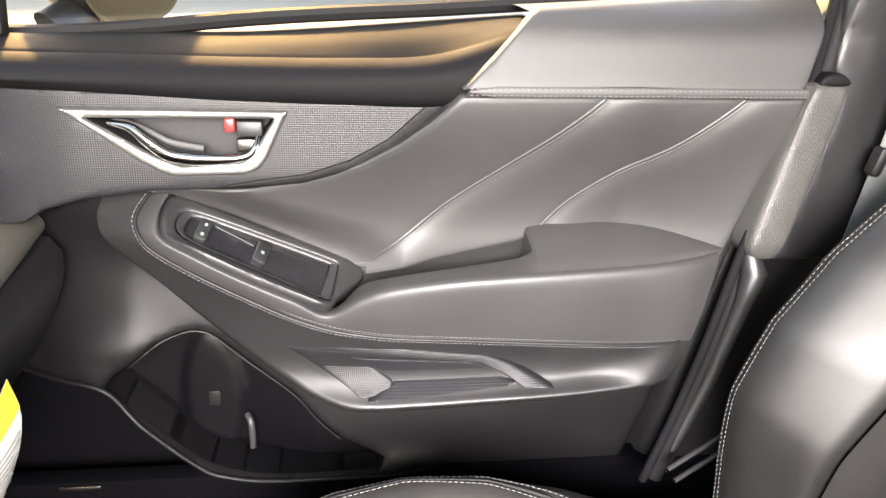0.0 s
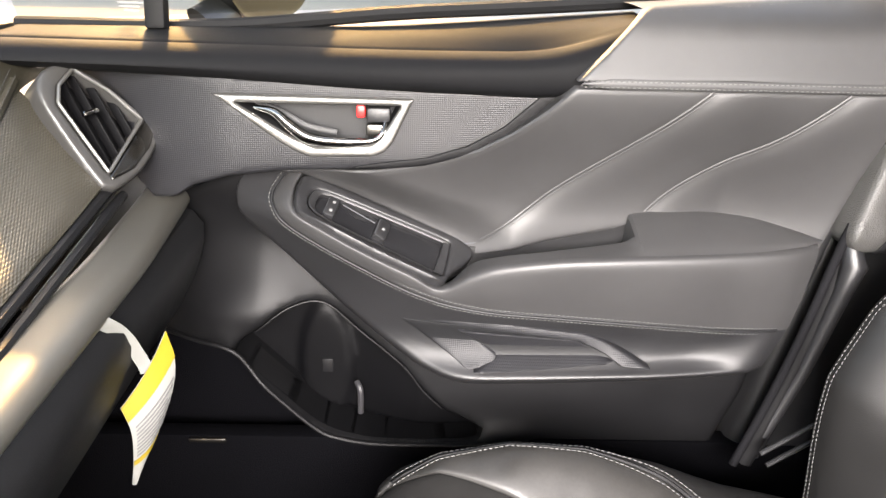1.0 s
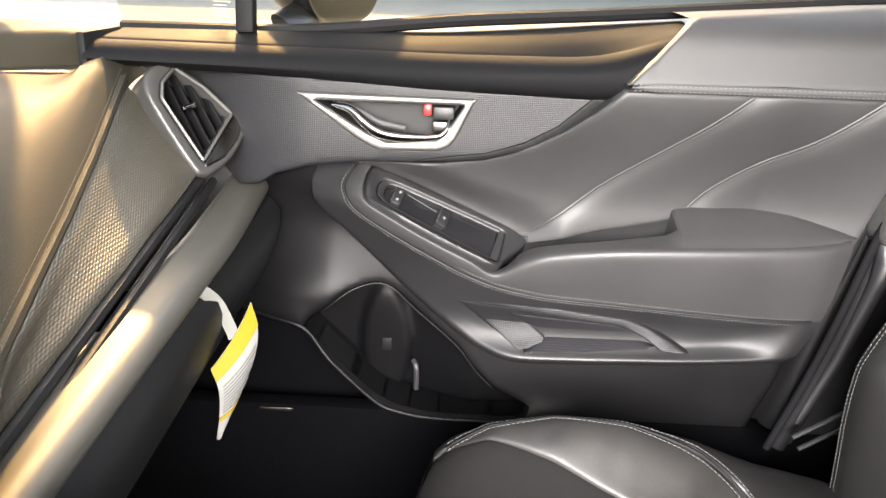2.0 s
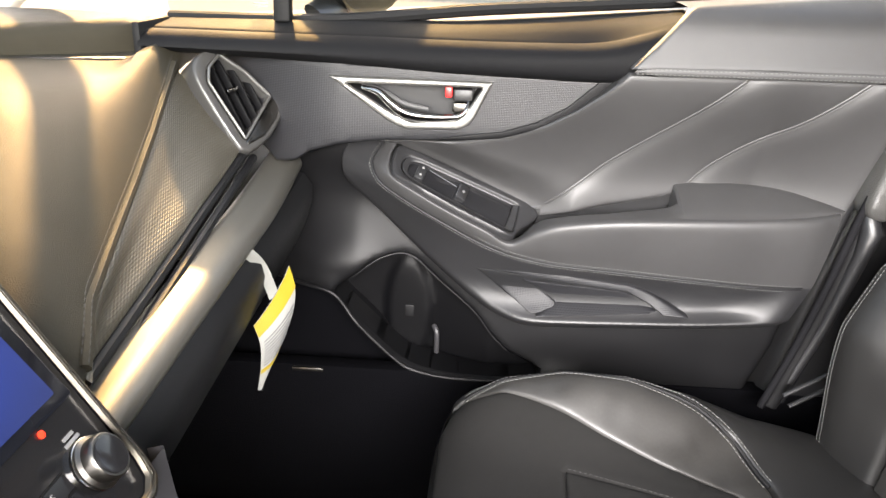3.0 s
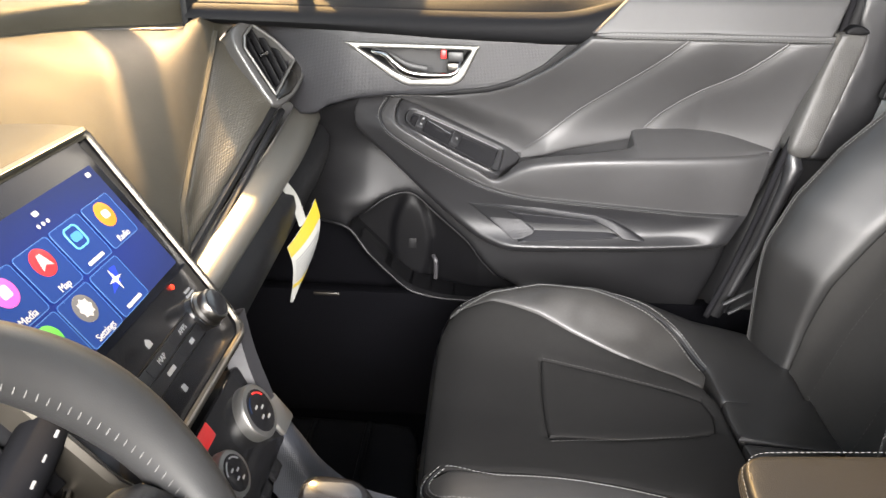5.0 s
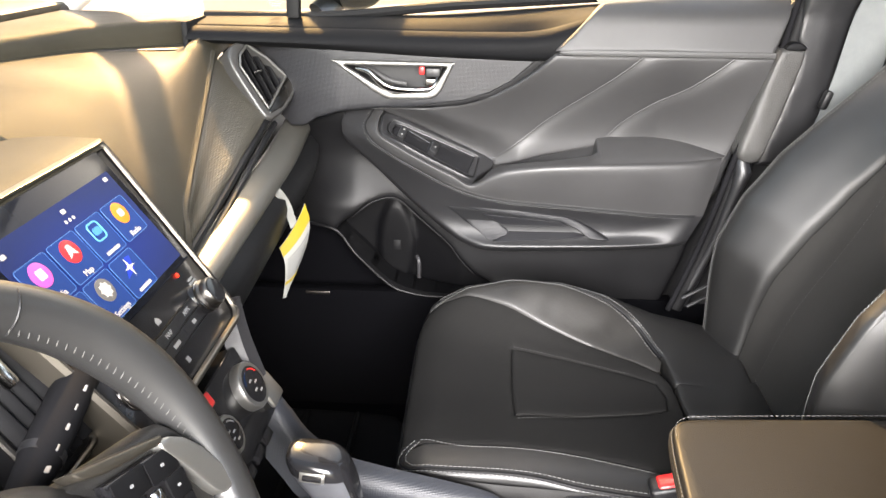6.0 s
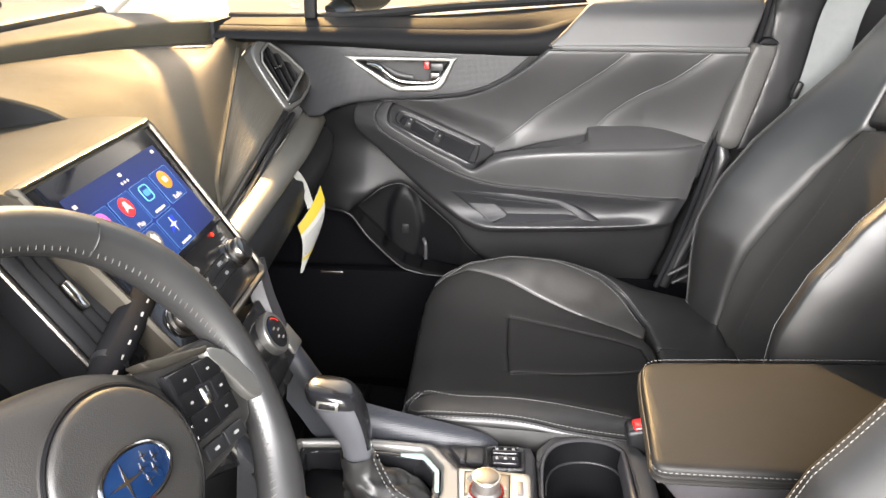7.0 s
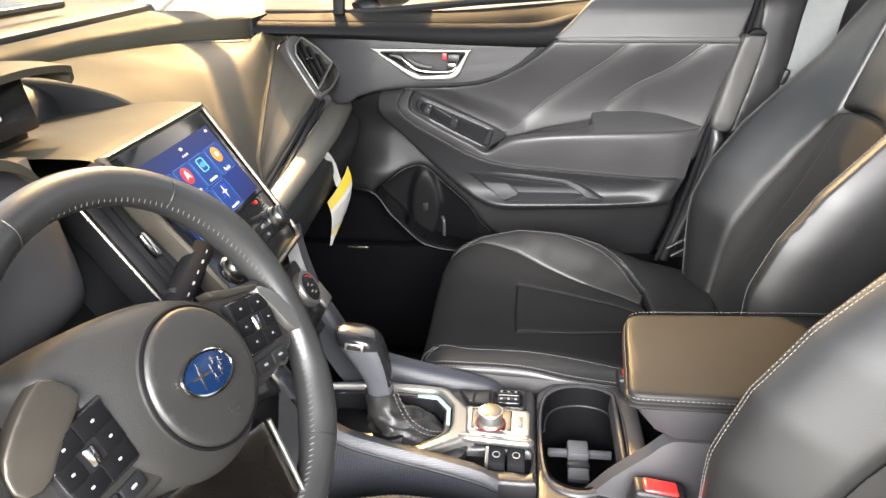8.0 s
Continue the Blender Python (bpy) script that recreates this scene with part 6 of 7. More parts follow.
part("heater_frame", sheet(hr, lambda u, v, l: (0.114 + u, 0.222 + v, CT + 0.004 + l), 0.006, 0.003, 0.003, 0.01, holes=[rounded(0.040, 0.036, 0.005)]), PLASTIC, cons, "raised frame round the seat-heater keys")
part("heater_recess", box((0.042, 0.038, 0.003), Matrix.Translation((0.114, 0.222, CT - 0.001)), 0.001), SOCKET, cons)
for dy in (-0.0085, 0.0085):
    hk = part("heater_key", box((0.034, 0.0150, 0.012), Matrix.Translation((0.114, 0.222 + dy, CT + 0.003)) @ pose(0, 0, 0, 10 if dy < 0 else -10, 0, 0), 0.004, 3), PIANO, cons, "black seat-heater key")
    for dx in (-0.010, 0, 0.010):
        part("key_mark", box((0.0035, 0.0045, 0.001), Matrix.Translation((0.114 + dx, 0.222 + dy, CT + 0.0090)), 0.0003), WHITE, hk)
# cup holder well
co = chaikin([(0.160, 0.085), (0.158, 0.225), (0.175, 0.266), (0.215, 0.280), (0.256, 0.270), (0.270, 0.240), (0.268, 0.10), (0.248, 0.072), (0.210, 0.050), (0.178, 0.058)], 2, True)
cc = np.mean(co, axis=0)
ci = cc + (co - cc) * 0.96
ri = resample(ci, 60, True)
ro = resample(cc + (co - cc) * 1.08, 60, True)
part("cup_panel", sheet([(0.1535, 0.030), (0.1535, 0.256), (0.185, 0.296), (0.275, 0.294), (0.295, 0.25), (0.295, 0.062), (0.27, 0.040)], lambda u, v, l: (u, v, CT - 0.010 + l), 0.012, 0.003, 0.003, 0.008, holes=[cc + (co - cc) * 1.03]), PLASTIC, cons, "black console top round the cup holder")
part("cup_rim", sheet(cc + (co - cc) * 1.08, lambda u, v, l: (u, v, CT - 0.006 + l), 0.008, 0.006, 0.006, 0.02, holes=[ci]), MID_GREY, cons, "moulded cup holder rim")
# the well's depth of shade comes from its near-black colour
cw = grid([[(p[0], p[1], CT - 0.006) for p in ri], [(*(cc + (p - cc) * 0.97), CT - 0.03) for p in ri], [(*(cc + (p - cc) * 0.93), CT - 0.115) for p in ri]], wrap=True)
part("cup_well", cw, SOCKET, cons, "deep cup well, darkened for its shade")
part("cup_floor", sheet([tuple(cc + (p - cc) * 0.95) for p in ri], lambda u, v, l: (u, v, CT - 0.114), 0.02, 0, 0, 0.003), SOCKET, cons)
ledge = [(*(cc + (p - cc) * 0.955), CT - 0.034) for p in ri if p[1] > 0.20]
part("cup_ledge", tube(ledge, 0.0016, 6), PLASTIC, cons, "ledge line in the cup well")
div = part("cup_divider", box((0.088, 0.009, 0.010), Matrix.Translation((0.215, 0.193, CT - 0.062)), 0.002), SATIN_GREY, cons, "grey cup divider bar")
part("divider_block", box((0.029, 0.032, 0.014), Matrix.Translation((0.212, 0.194, CT - 0.058)), 0.003), SATIN_GREY, div, "grey centre block")
part("divider_hinge", box((0.031, 0.012, 0.010), Matrix.Translation((0.212, 0.170, CT - 0.064)), 0.003), PLASTIC, div)
part("divider_foot", box((0.029, 0.020, 0.010), Matrix.Translation((0.211, 0.152, CT - 0.066)) @ pose(0, 0, 0, 15, 0, 0), 0.003), SATIN_GREY, div, "grey lower block")
part("cup_flap", box((0.007, 0.150, 0.026), Matrix.Translation((0.259, 0.168, CT - 0.006)) @ pose(0, 0, 0, 0, 6, 0), 0.003, 3), MID_GREY, cons, "upright cup holder flap")
# shift lever
gear = thing("gear_lever", "leather gear lever with a gloss black and silver head", "gear lever", at=(-0.03, 0.155, CT))
boot = []
for z, cx, rx, ry in ((CT - 0.020, -0.022, 0.052, 0.046), (CT - 0.004, -0.022, 0.047, 0.040), (CT + 0.010, -0.036, 0.033, 0.030), (CT + 0.030, -0.050, 0.022, 0.021), (CT + 0.052, -0.056, 0.0185, 0.0175)):
    boot.append((cx, z, rx, ry))
rings = []
for k, (cx, z, rx, ry) in enumerate(spline(boot, 22)):
    f = math.sin(math.pi * min(1, k / 21)) * 0.10 + 0.02
    rings.append([(cx + rx * (1 + f * math.sin(5 * a + 0.5 * k) + 0.5 * f * math.sin(9 * a - 0.9 * k)) * math.cos(a), 0.155 + ry * (1 + f * math.cos(4 * a - 0.6 * k)) * math.sin(a), z + 0.002 * f * 10 * math.sin(6 * a + k)) for a in np.linspace(0, 2 * math.pi, 44, endpoint=False)])
part("boot", grid(rings, wrap=True), SEAT_LEATHER, gear, "creased leather boot")
seam_b = spline([(-0.038, 0.142, CT + 0.054), (-0.030, 0.137, CT + 0.036), (-0.016, 0.128, CT + 0.018), (0.004, 0.126, CT + 0.006), (0.024, 0.136, CT - 0.004)], 24)
st = stitches(seam_b + np.array((0.004, -0.003, 0.004)), 0.0035, 0.002, 0.0006)
stitches(seam_b + np.array((0.007, 0.003, 0.006)), 0.0035, 0.002, 0.0006, bm=st)
part("boot_stitching", st, THREAD, gear, "pale double stitching")
hp = [(-0.054, CT + 0.046, 0.0165, 0.0155), (-0.058, CT + 0.068, 0.0185, 0.0170), (-0.066, CT + 0.092, 0.0240, 0.0205), (-0.074, CT + 0.112, 0.0285, 0.0230), (-0.080, CT + 0.128, 0.0285, 0.0230), (-0.083, CT + 0.137, 0.0240, 0.0190), (-0.083, CT + 0.140, 0.010, 0.008)]


def lever_ring(cx, z, rx, ry, a, grow=0.0):
    """A ring of the lever's squarish head."""
    q = 0.72
    ca, sa = math.cos(a), math.sin(a)
    return (cx + (rx + grow) * math.copysign(abs(ca) ** q, ca), 0.160 + (ry + grow) * math.copysign(abs(sa) ** q, sa), z - 0.15 * rx * ca)


hs = spline(hp[:5], 16)
full_a = np.linspace(0, 2 * math.pi, 36, endpoint=False)
part("lever_grip", grid([[lever_ring(*h, a) for a in full_a] for h in hs], wrap=True), GRIP, gear, "grey leather grip")
part("lever_top", grid([[lever_ring(*h, a, 0.0012) for a in full_a] for h in spline(hp[3:], 10)][2:], wrap=True, caps=True), PIANO, gear, "gloss black lever top")
part("lever_back", grid([[lever_ring(*h, a, 0.0010 * min(1, k / 2)) for a in np.linspace(-0.75, 1.2, 14)] for k, h in enumerate(hs[3:])]), PIANO, gear, "gloss black back of the lever")
chip = part("lever_chip", box((0.024, 0.003, 0.010), Matrix.Translation((-0.082, 0.1365, CT + 0.126)) @ pose(0, 0, 0, -10, 6, 0), 0.001), BRIGHT, gear, "small silver-framed button")
part("chip_face", box((0.018, 0.003, 0.006), Matrix.Translation((-0.082, 0.1355, CT + 0.126)) @ pose(0, 0, 0, -10, 6, 0), 0.001), PIANO, chip)
part("lever_collar", tube([lever_ring(*hs[0], a, 0.0004) for a in full_a], 0.0012, 6, closed=True), LEATHER, gear)

# ---- armrest box ----
arm = thing("console_box", "lidded console box with a padded black leather top", "storage box", at=(0.4, 0.13, 0.05))
ao = chaikin([(0.250, 0.075), (0.247, 0.049), (0.272, 0.046), (0.60, 0.048), (0.618, 0.053), (0.62, 0.07), (0.62, 0.245), (0.60, 0.262), (0.300, 0.241), (0.272, 0.236), (0.261, 0.215)], 2, True)
AZ = 0.466
part("lid", sheet(ao, lambda u, v, l: (u, v, AZ + l - 0.004 * ((v - 0.14) / 0.1) ** 2), 0.010, 0.006, 0.004, 0.015), LEATHER_LID, arm, "padded black leather lid")
ar = resample(ao, 160, True)
edge_c = np.array([(p[0], p[1], AZ - 0.0135) for p in ar])
part("lid_piping", tube(edge_c, 0.0026, 8, closed=True), LEATHER_LID, arm)
part("lid_welt", tube(edge_c + np.array((0, 0, -0.0055)), 0.0026, 8, closed=True), LEATHER_LID, arm)
so2 = np.array([(*(np.mean(ao, axis=0) + (p - np.mean(ao, axis=0)) * 1.003), AZ - 0.0092) for p in ar])
st = stitches(so2, 0.0036, 0.0018, 0.0005)
stitches(so2 + np.array((0, 0, -0.0125)), 0.0036, 0.0018, 0.0005, bm=st)
part("stitching", st, THREAD, arm, "pale double stitching")
top_ring = np.array([(*(np.mean(ao, axis=0) + (p - np.mean(ao, axis=0)) * 0.985), AZ - 0.0005) for p in ar])
part("edge_stitching", stitches(top_ring[top_ring[:, 1] > 0.20], 0.0036, 0.0018, 0.0004), THREAD, arm)
br = resample(chaikin([(0.256, 0.075), (0.257, 0.054), (0.280, 0.047), (0.60, 0.047), (0.60, 0.25), (0.30, 0.236), (0.278, 0.23), (0.266, 0.21)], 2, True), 100, True)


def bin_rim(p, z, x0, k=1.0):
    return (max(p[0], x0), 0.145 + (p[1] - 0.145) * k, z)


# lighter grey puts the light bounced onto the bin's underside into its colour
part("bin", grid([[bin_rim(p, AZ - 0.018, 0.20) for p in br], [bin_rim(p, AZ - 0.032, 0.262) for p in br], [bin_rim(p, AZ - 0.050, 0.280, 0.99) for p in br], [bin_rim(p, AZ - 0.062, 0.302, 0.97) for p in br], [bin_rim(p, AZ - 0.066, 0.322, 0.88) for p in br], [bin_rim(p, AZ - 0.12, 0.330, 0.86) for p in br], [bin_rim(p, 0.04, 0.330, 0.86) for p in br]], wrap=True), MID_GREY, arm, "moulded armrest bin, greyed for light bounced onto its underside")
side = []
for x, z in ((0.165, 0.270), (0.200, 0.300), (0.222, 0.324), (0.237, 0.342), (0.275, 0.376), (0.302, 0.400), (0.34, 0.401), (0.55, 0.401)):
    side.append([(x, 0.082, z - 0.03), (x, 0.076, z - 0.002), (x, 0.062, z + 0.001), (x, 0.052, z - 0.006), (x, 0.046, z - 0.05), (x, 0.044, z - 0.24)])
part("side_wall", grid(loft(side, 40, 18, 1), back=(0, 0.006, 0)), MID_GREY, arm, "grey moulded side wall rising to the rear")


# ---- belt buckles ----
def buckle(at, turn, tilt):
    b = thing("belt_buckle", "dark belt buckle with a red release button", "belt buckle", at=at, group="belt buckles")
    m = Matrix.Translation(at) @ pose(0, 0, 0, 0, tilt, turn)
    part("shell", box((0.060, 0.030, 0.040), m, 0.006, 3), PLASTIC_DARK, b, "black buckle shell")
    part("release_button", box((0.040, 0.023, 0.016), m @ Matrix.Translation((0.0, 0, 0.0145)), 0.004, 3), RED, b, "red release button")
    part("stem", tube([Vector(at) - Vector((0, 0, 0.01)), Vector(at) - Vector((-0.03, 0, 0.12))], 0.012, 10, flat=0.5), PLASTIC_DARK, b)
    return b


buckle((0.286, 0.022, 0.338), 0, 8)
buckle((0.302, 0.288, 0.323), 0, -14)


# ---- front seats ----
seat = thing("front_seat", "black leather and suede front seat with pale stitching", "car seat", at=(0.2, 0.515, 0.03), group="front seats")
SY = 0.512


def cushion_z(x, y):
    c = 0.324 - 0.055 * max(0, x - 0.14) - 0.9 * max(0, 0.015 - x) ** 1.6 * 3
    b = lerp(x, (-0.04, 0.0, 0.05, 0.12, 0.20, 0.28, 0.36, 0.46), (0.0, 0.022, 0.052, 0.068, 0.068, 0.052, 0.022, 0.0))
    a = abs(y - SY)
    ridge = math.exp(-((a - 0.182) / 0.056) ** 2) * (1.0 if y > SY else 0.12)
    outer = max(0, a - 0.198)
    return c + b * ridge - 6.0 * outer ** 2 * 1.2 - 0.010 * math.exp(-(a / 0.09) ** 2)


def on_cushion(u, v, l):
    return (u, v, cushion_z(u, v) + l)


far_b = [(0.004, 0.692), (0.05, 0.682), (0.10, 0.664), (0.17, 0.640), (0.25, 0.615), (0.31, 0.594), (0.343, 0.574)]
mir = lambda pts: [(x, 2 * SY - y) for x, y in pts]
near_b = [(0.004, 0.358), (0.05, 0.354), (0.10, 0.352), (0.17, 0.346), (0.25, 0.333), (0.31, 0.320), (0.343, 0.312)]
cloth = [(-0.026, SY - 0.15), (-0.029, SY), (-0.026, SY + 0.15), (-0.012, SY + 0.180)] + far_b + [(0.356, 0.55), (0.358, SY), (0.356, 0.36)] + near_b[::-1] + [(-0.010, SY - 0.146)]
ins = [(0.122, 0.447 - 0.012), (0.120, SY), (0.122, 0.600), (0.21, 0.583), (0.30, 0.560), (0.335, 0.545), (0.342, SY), (0.335, 2 * SY - 0.545), (0.30, 2 * SY - 0.560), (0.21, 2 * SY - 0.583)]
part("cushion_cloth", sheet(cloth, on_cushion, 0.011, 0.006, 0.005, 0.03, holes=[ins]), FABRIC, seat, "dull black suede cushion")
part("cushion_insert", sheet(ins, on_cushion, 0.011, 0.006, 0.004, 0.02), FABRIC, seat, "dull black suede insert")
arc = [(0.004, 0.697), (0.035, 0.701), (0.06, 0.703), (0.12, 0.705), (0.20, 0.700), (0.27, 0.686), (0.32, 0.660), (0.352, 0.61)]
arc_n = [(-0.004, 0.366), (-0.019, 0.350), (-0.019, 0.330), (-0.002, 0.312), (0.04, 0.3055), (0.10, 0.303), (0.15, 0.298), (0.20, 0.2905), (0.27, 0.287), (0.32, 0.286), (0.36, 0.288)]
wide = [(-0.012, SY + 0.186), (0.03, 0.7035), (0.06, 0.7065), (0.12, 0.7085), (0.20, 0.7035), (0.27, 0.6895), (0.324, 0.663), (0.356, 0.612), (0.362, 0.55), (0.40, 0.54), (0.48, 0.54), (0.485, 0.70), (0.44, 0.728), (0.30, 0.738), (0.12, 0.740), (0.02, 0.730), (-0.012, 0.715)]
wide_n = [(-0.024, 0.352), (-0.023, 0.326), (-0.004, 0.306), (0.04, 0.299), (0.10, 0.297), (0.15, 0.293), (0.20, 0.2865), (0.48, 0.286), (0.48, 0.46), (0.362, 0.46), (0.362, 0.292), (0.32, 0.2895), (0.27, 0.2905), (0.20, 0.294), (0.15, 0.3015), (0.10, 0.3065), (0.04, 0.309), (-0.001, 0.3155), (-0.0155, 0.332), (-0.0155, 0.349)]
for far in (True, False):
    line = arc if far else arc_n
    if far:
        part("bolster_top", sheet(far_b + [(0.352, 0.60)] + arc[::-1][1:], on_cushion, 0.007, 0.004, 0.0014, 0.03), LEATHER_CREASED, seat, "shiny creased leather bolster")
    else:
        part("bolster_top", sheet(near_b + [(0.356, 0.306)] + arc_n[::-1][1:-1], on_cushion, 0.007, 0.004, 0.0014, 0.03), SEAT_LEATHER, seat, "black leather bolster")
    part("bolster_side", sheet(wide if far else wide_n, on_cushion, 0.007, 0.006, 0.005, 0.03), SEAT_LEATHER, seat, "black leather bolster side")
    sp = spline(line, 70)
    d = np.gradient(sp, axis=0)
    nrm = np.stack([-d[:, 1], d[:, 0]], 1) / np.linalg.norm(d, axis=1)[:, None]
    rows_o = (0.0075, -0.0075) if far else (0.0045, -0.0045)
    st = stitches([on_cushion(*p, 0.0010) for p in sp + nrm * rows_o[0]], 0.0042, 0.0014, 0.0006)
    stitches([on_cushion(*p, 0.0010) for p in sp + nrm * rows_o[1]], 0.0042, 0.0014, 0.0006, bm=st)
    if not far:
        stitches([on_cushion(p[0], p[1] - 0.005, 0.0012) for p in spline([(0.0, 0.372)] + near_b[1:], 60)], 0.0042, 0.0014, 0.0005, bm=st)
    part("stitching", st, THREAD_PALE, seat, "pale double stitching")
    part("seam", tube([on_cushion(*p, -0.0015) for p in sp], 0.0028, 6), PLASTIC_LOW, seat)
part("cushion_rear", sheet([(0.362, SY - 0.04), (0.36, SY), (0.362, SY + 0.04), (0.49, SY + 0.06), (0.49, SY - 0.06)], on_cushion, 0.012, 0.006, 0.005, 0.03), SEAT_LEATHER, seat)
st = stitches([on_cushion(p[0], p[1], 0.0006) for p in spline([(0.124, 0.601), (0.21, 0.584), (0.30, 0.561)], 30)], 0.004, 0.002, 0.00035)
stitches([on_cushion(p[0], p[1], 0.0006) for p in spline(mir([(0.124, 0.601), (0.21, 0.584), (0.30, 0.561)]), 30)], 0.004, 0.002, 0.00035, bm=st)
part("insert_stitching", st, THREAD_DARK, seat)
# sides of the cushion down to its base
full = chaikin([(-0.030, SY), (-0.028, SY + 0.165), (-0.014, 0.716), (0.02, 0.731), (0.12, 0.741), (0.30, 0.739), (0.44, 0.729), (0.49, 0.70), (0.49, SY), (0.49, 2 * SY - 0.70), (0.44, 2 * SY - 0.729), (0.30, 2 * SY - 0.739), (0.12, 2 * SY - 0.741), (0.02, 2 * SY - 0.731), (-0.014, 2 * SY - 0.716), (-0.028, SY - 0.165)], 2, True)
fr2 = resample(full, 120, True)
fc = np.array((0.23, SY))
sk = []
for k, dz in ((0.985, 0.004), (1.0, -0.008), (1.022, -0.030), (1.024, -0.055), (0.99, -0.085), (0.96, -0.12), (0.95, -0.20)):
    sk.append([(*(fc + (p - fc) * k), max(0.06, cushion_z(*p) - 0.004 + dz)) for p in fr2])
part("cushion_side", grid(sk, wrap=True), SEAT_LEATHER, seat, "black leather cushion side")
part("seat_base", box((0.46, 0.40, 0.12), Matrix.Translation((0.22, SY, 0.13)), 0.02), PLASTIC_DARK, seat, "dark seat base")
for s in (-1, 1):
    part("seat_rail", box((0.56, 0.04, 0.04), Matrix.Translation((0.22, SY + s * 0.17, 0.045)), 0.004), DARK_CHROME, seat, "grey steel seat rail")
    ln = [(fc[0] + (p[0] - fc[0]) * 1.021, fc[1] + (p[1] - fc[1]) * 1.021, max(0.06, cushion_z(*p) - 0.030)) for p in fr2 if (p[1] - SY) * s > 0.05 and 0.04 < p[0] < 0.42]
    ln.sort(key=lambda q: q[0])
    st = stitches([(x, y + 0.001 * s, z) for x, y, z in ln], 0.0042, 0.0014, 0.0008)
    stitches([(x, y + 0.0015 * s, z - 0.010) for x, y, z in ln], 0.0042, 0.0014, 0.0008, bm=st)
    if s > 0:
        part("side_stitching", st, THREAD_PALE, seat, "pale double stitching")

# backrest in its own leaning frame: u across, v up, height towards the sitter
lean = radians(21.5)
bm4 = axes((0.484, SY, 0.30), (0, 1, 0), (math.sin(lean), 0, math.cos(lean)))
if (bm4.to_3x3() @ Vector((0, 0, 1))).x > 0:
    bm4 = bm4 @ Matrix.Diagonal((1, 1, -1, 1))


def back_h(u, v):
    b = lerp(v, (-0.02, 0.06, 0.14, 0.22, 0.30, 0.38, 0.46, 0.56, 0.7), (0.035, 0.062, 0.088, 0.096, 0.084, 0.056, 0.027, 0.012, 0.0))
    a = abs(u)
    rise = min(1, max(0, (a - 0.085) / 0.115))
    rise = rise * rise * (3 - 2 * rise)
    over = max(0, a - 0.208)
    return b * rise - 14 * over ** 2 - 0.012 * max(0, (v - 0.55)) - 0.010 * math.exp(-(a / 0.08) ** 2) + 0.012 * math.exp(-((v - 0.12) / 0.10) ** 2)


def on_back(u, v, l):
    return bm4 @ Vector((u, v, back_h(u, v) + l))


bb = [(0.118, -0.02), (0.122, 0.06), (0.122, 0.14), (0.118, 0.22), (0.110, 0.30), (0.098, 0.36), (0.086, 0.385)]
cl_b = [(u, v) for u, v in bb] + [(0.05, 0.395), (0.0, 0.398), (-0.05, 0.395)] + [(-u, v) for u, v in bb[::-1]]
part("back_cloth", sheet(cl_b, on_back, 0.012, 0.007, 0.006, 0.03), mat("grey_black_suede", (0.022, 0.0212, 0.0200), 0.92, bump=0.35, bscale=1500, vscale=9, spec=0.10), seat, "dull black suede back panel")
up_b = [(-0.086, 0.392), (-0.05, 0.402), (0.0, 0.405), (0.05, 0.402), (0.086, 0.392), (0.098, 0.50), (0.11, 0.64), (0.0, 0.66), (-0.11, 0.64), (-0.098, 0.50)]
part("back_upper", sheet(up_b, on_back, 0.012, 0.008, 0.006, 0.03), SEAT_LEATHER, seat, "smooth leather upper back")
edge_b = [(0.206, -0.02), (0.212, 0.08), (0.214, 0.18), (0.213, 0.28), (0.208, 0.38), (0.198, 0.48), (0.18, 0.58), (0.15, 0.65)]
for s in (-1, 1):
    o = [(u + 0.004, v) for u, v in bb] + [(0.091, 0.395), (0.102, 0.50), (0.114, 0.64)] + edge_b[::-1]
    part("back_bolster", sheet([(s * u, v) for u, v in o], on_back, 0.010, 0.009, 0.006, 0.03), SEAT_LEATHER, seat, "smooth black leather bolster")
    inset = 0.010 if s > 0 else 0.026
    el = [(s * (u - inset), v) for u, v in spline(edge_b, 80)]
    st = stitches([on_back(u, v, 0.0012) for u, v in el], 0.0036, 0.0017, 0.00045)
    stitches([on_back(u - s * 0.006, v, 0.0012) for u, v in el], 0.0036, 0.0017, 0.00045, bm=st)
    part("stitching", st, THREAD_PALE, seat, "pale double stitching")
    st = stitches([on_back(s * 0.062, v, 0.0008) for v in np.linspace(0.0, 0.39, 60)], 0.004, 0.003, 0.0003)
    part("cloth_stitching", st, THREAD_DARK, seat)
    if s < 0:
        il = [(s * (u + 0.010), v) for u, v in spline(bb, 60)]
        st = stitches([on_back(u, v, 0.0010) for u, v in il], 0.0036, 0.0017, 0.00045)
        stitches([on_back(u + s * 0.0055, v, 0.0010) for u, v in il], 0.0036, 0.0017, 0.00045, bm=st)
        part("stitching", st, THREAD_PALE, seat, "pale double stitching")
    # side wall behind the bolster edge
    w0 = [on_back(s * u, v, -0.004) for u, v in spline(edge_b, 50)]
    nb = bm4.to_3x3() @ Vector((s * 0.012, 0, -0.02))
    nb2 = bm4.to_3x3() @ Vector((s * 0.016, 0, -0.06))
    nb3 = bm4.to_3x3() @ Vector((-s * 0.01, 0, -0.17))
    part("back_side", grid([w0, [p + nb for p in w0], [p + nb2 for p in w0], [p + nb3 for p in w0]]), SEAT_LEATHER, seat, "black leather back side")
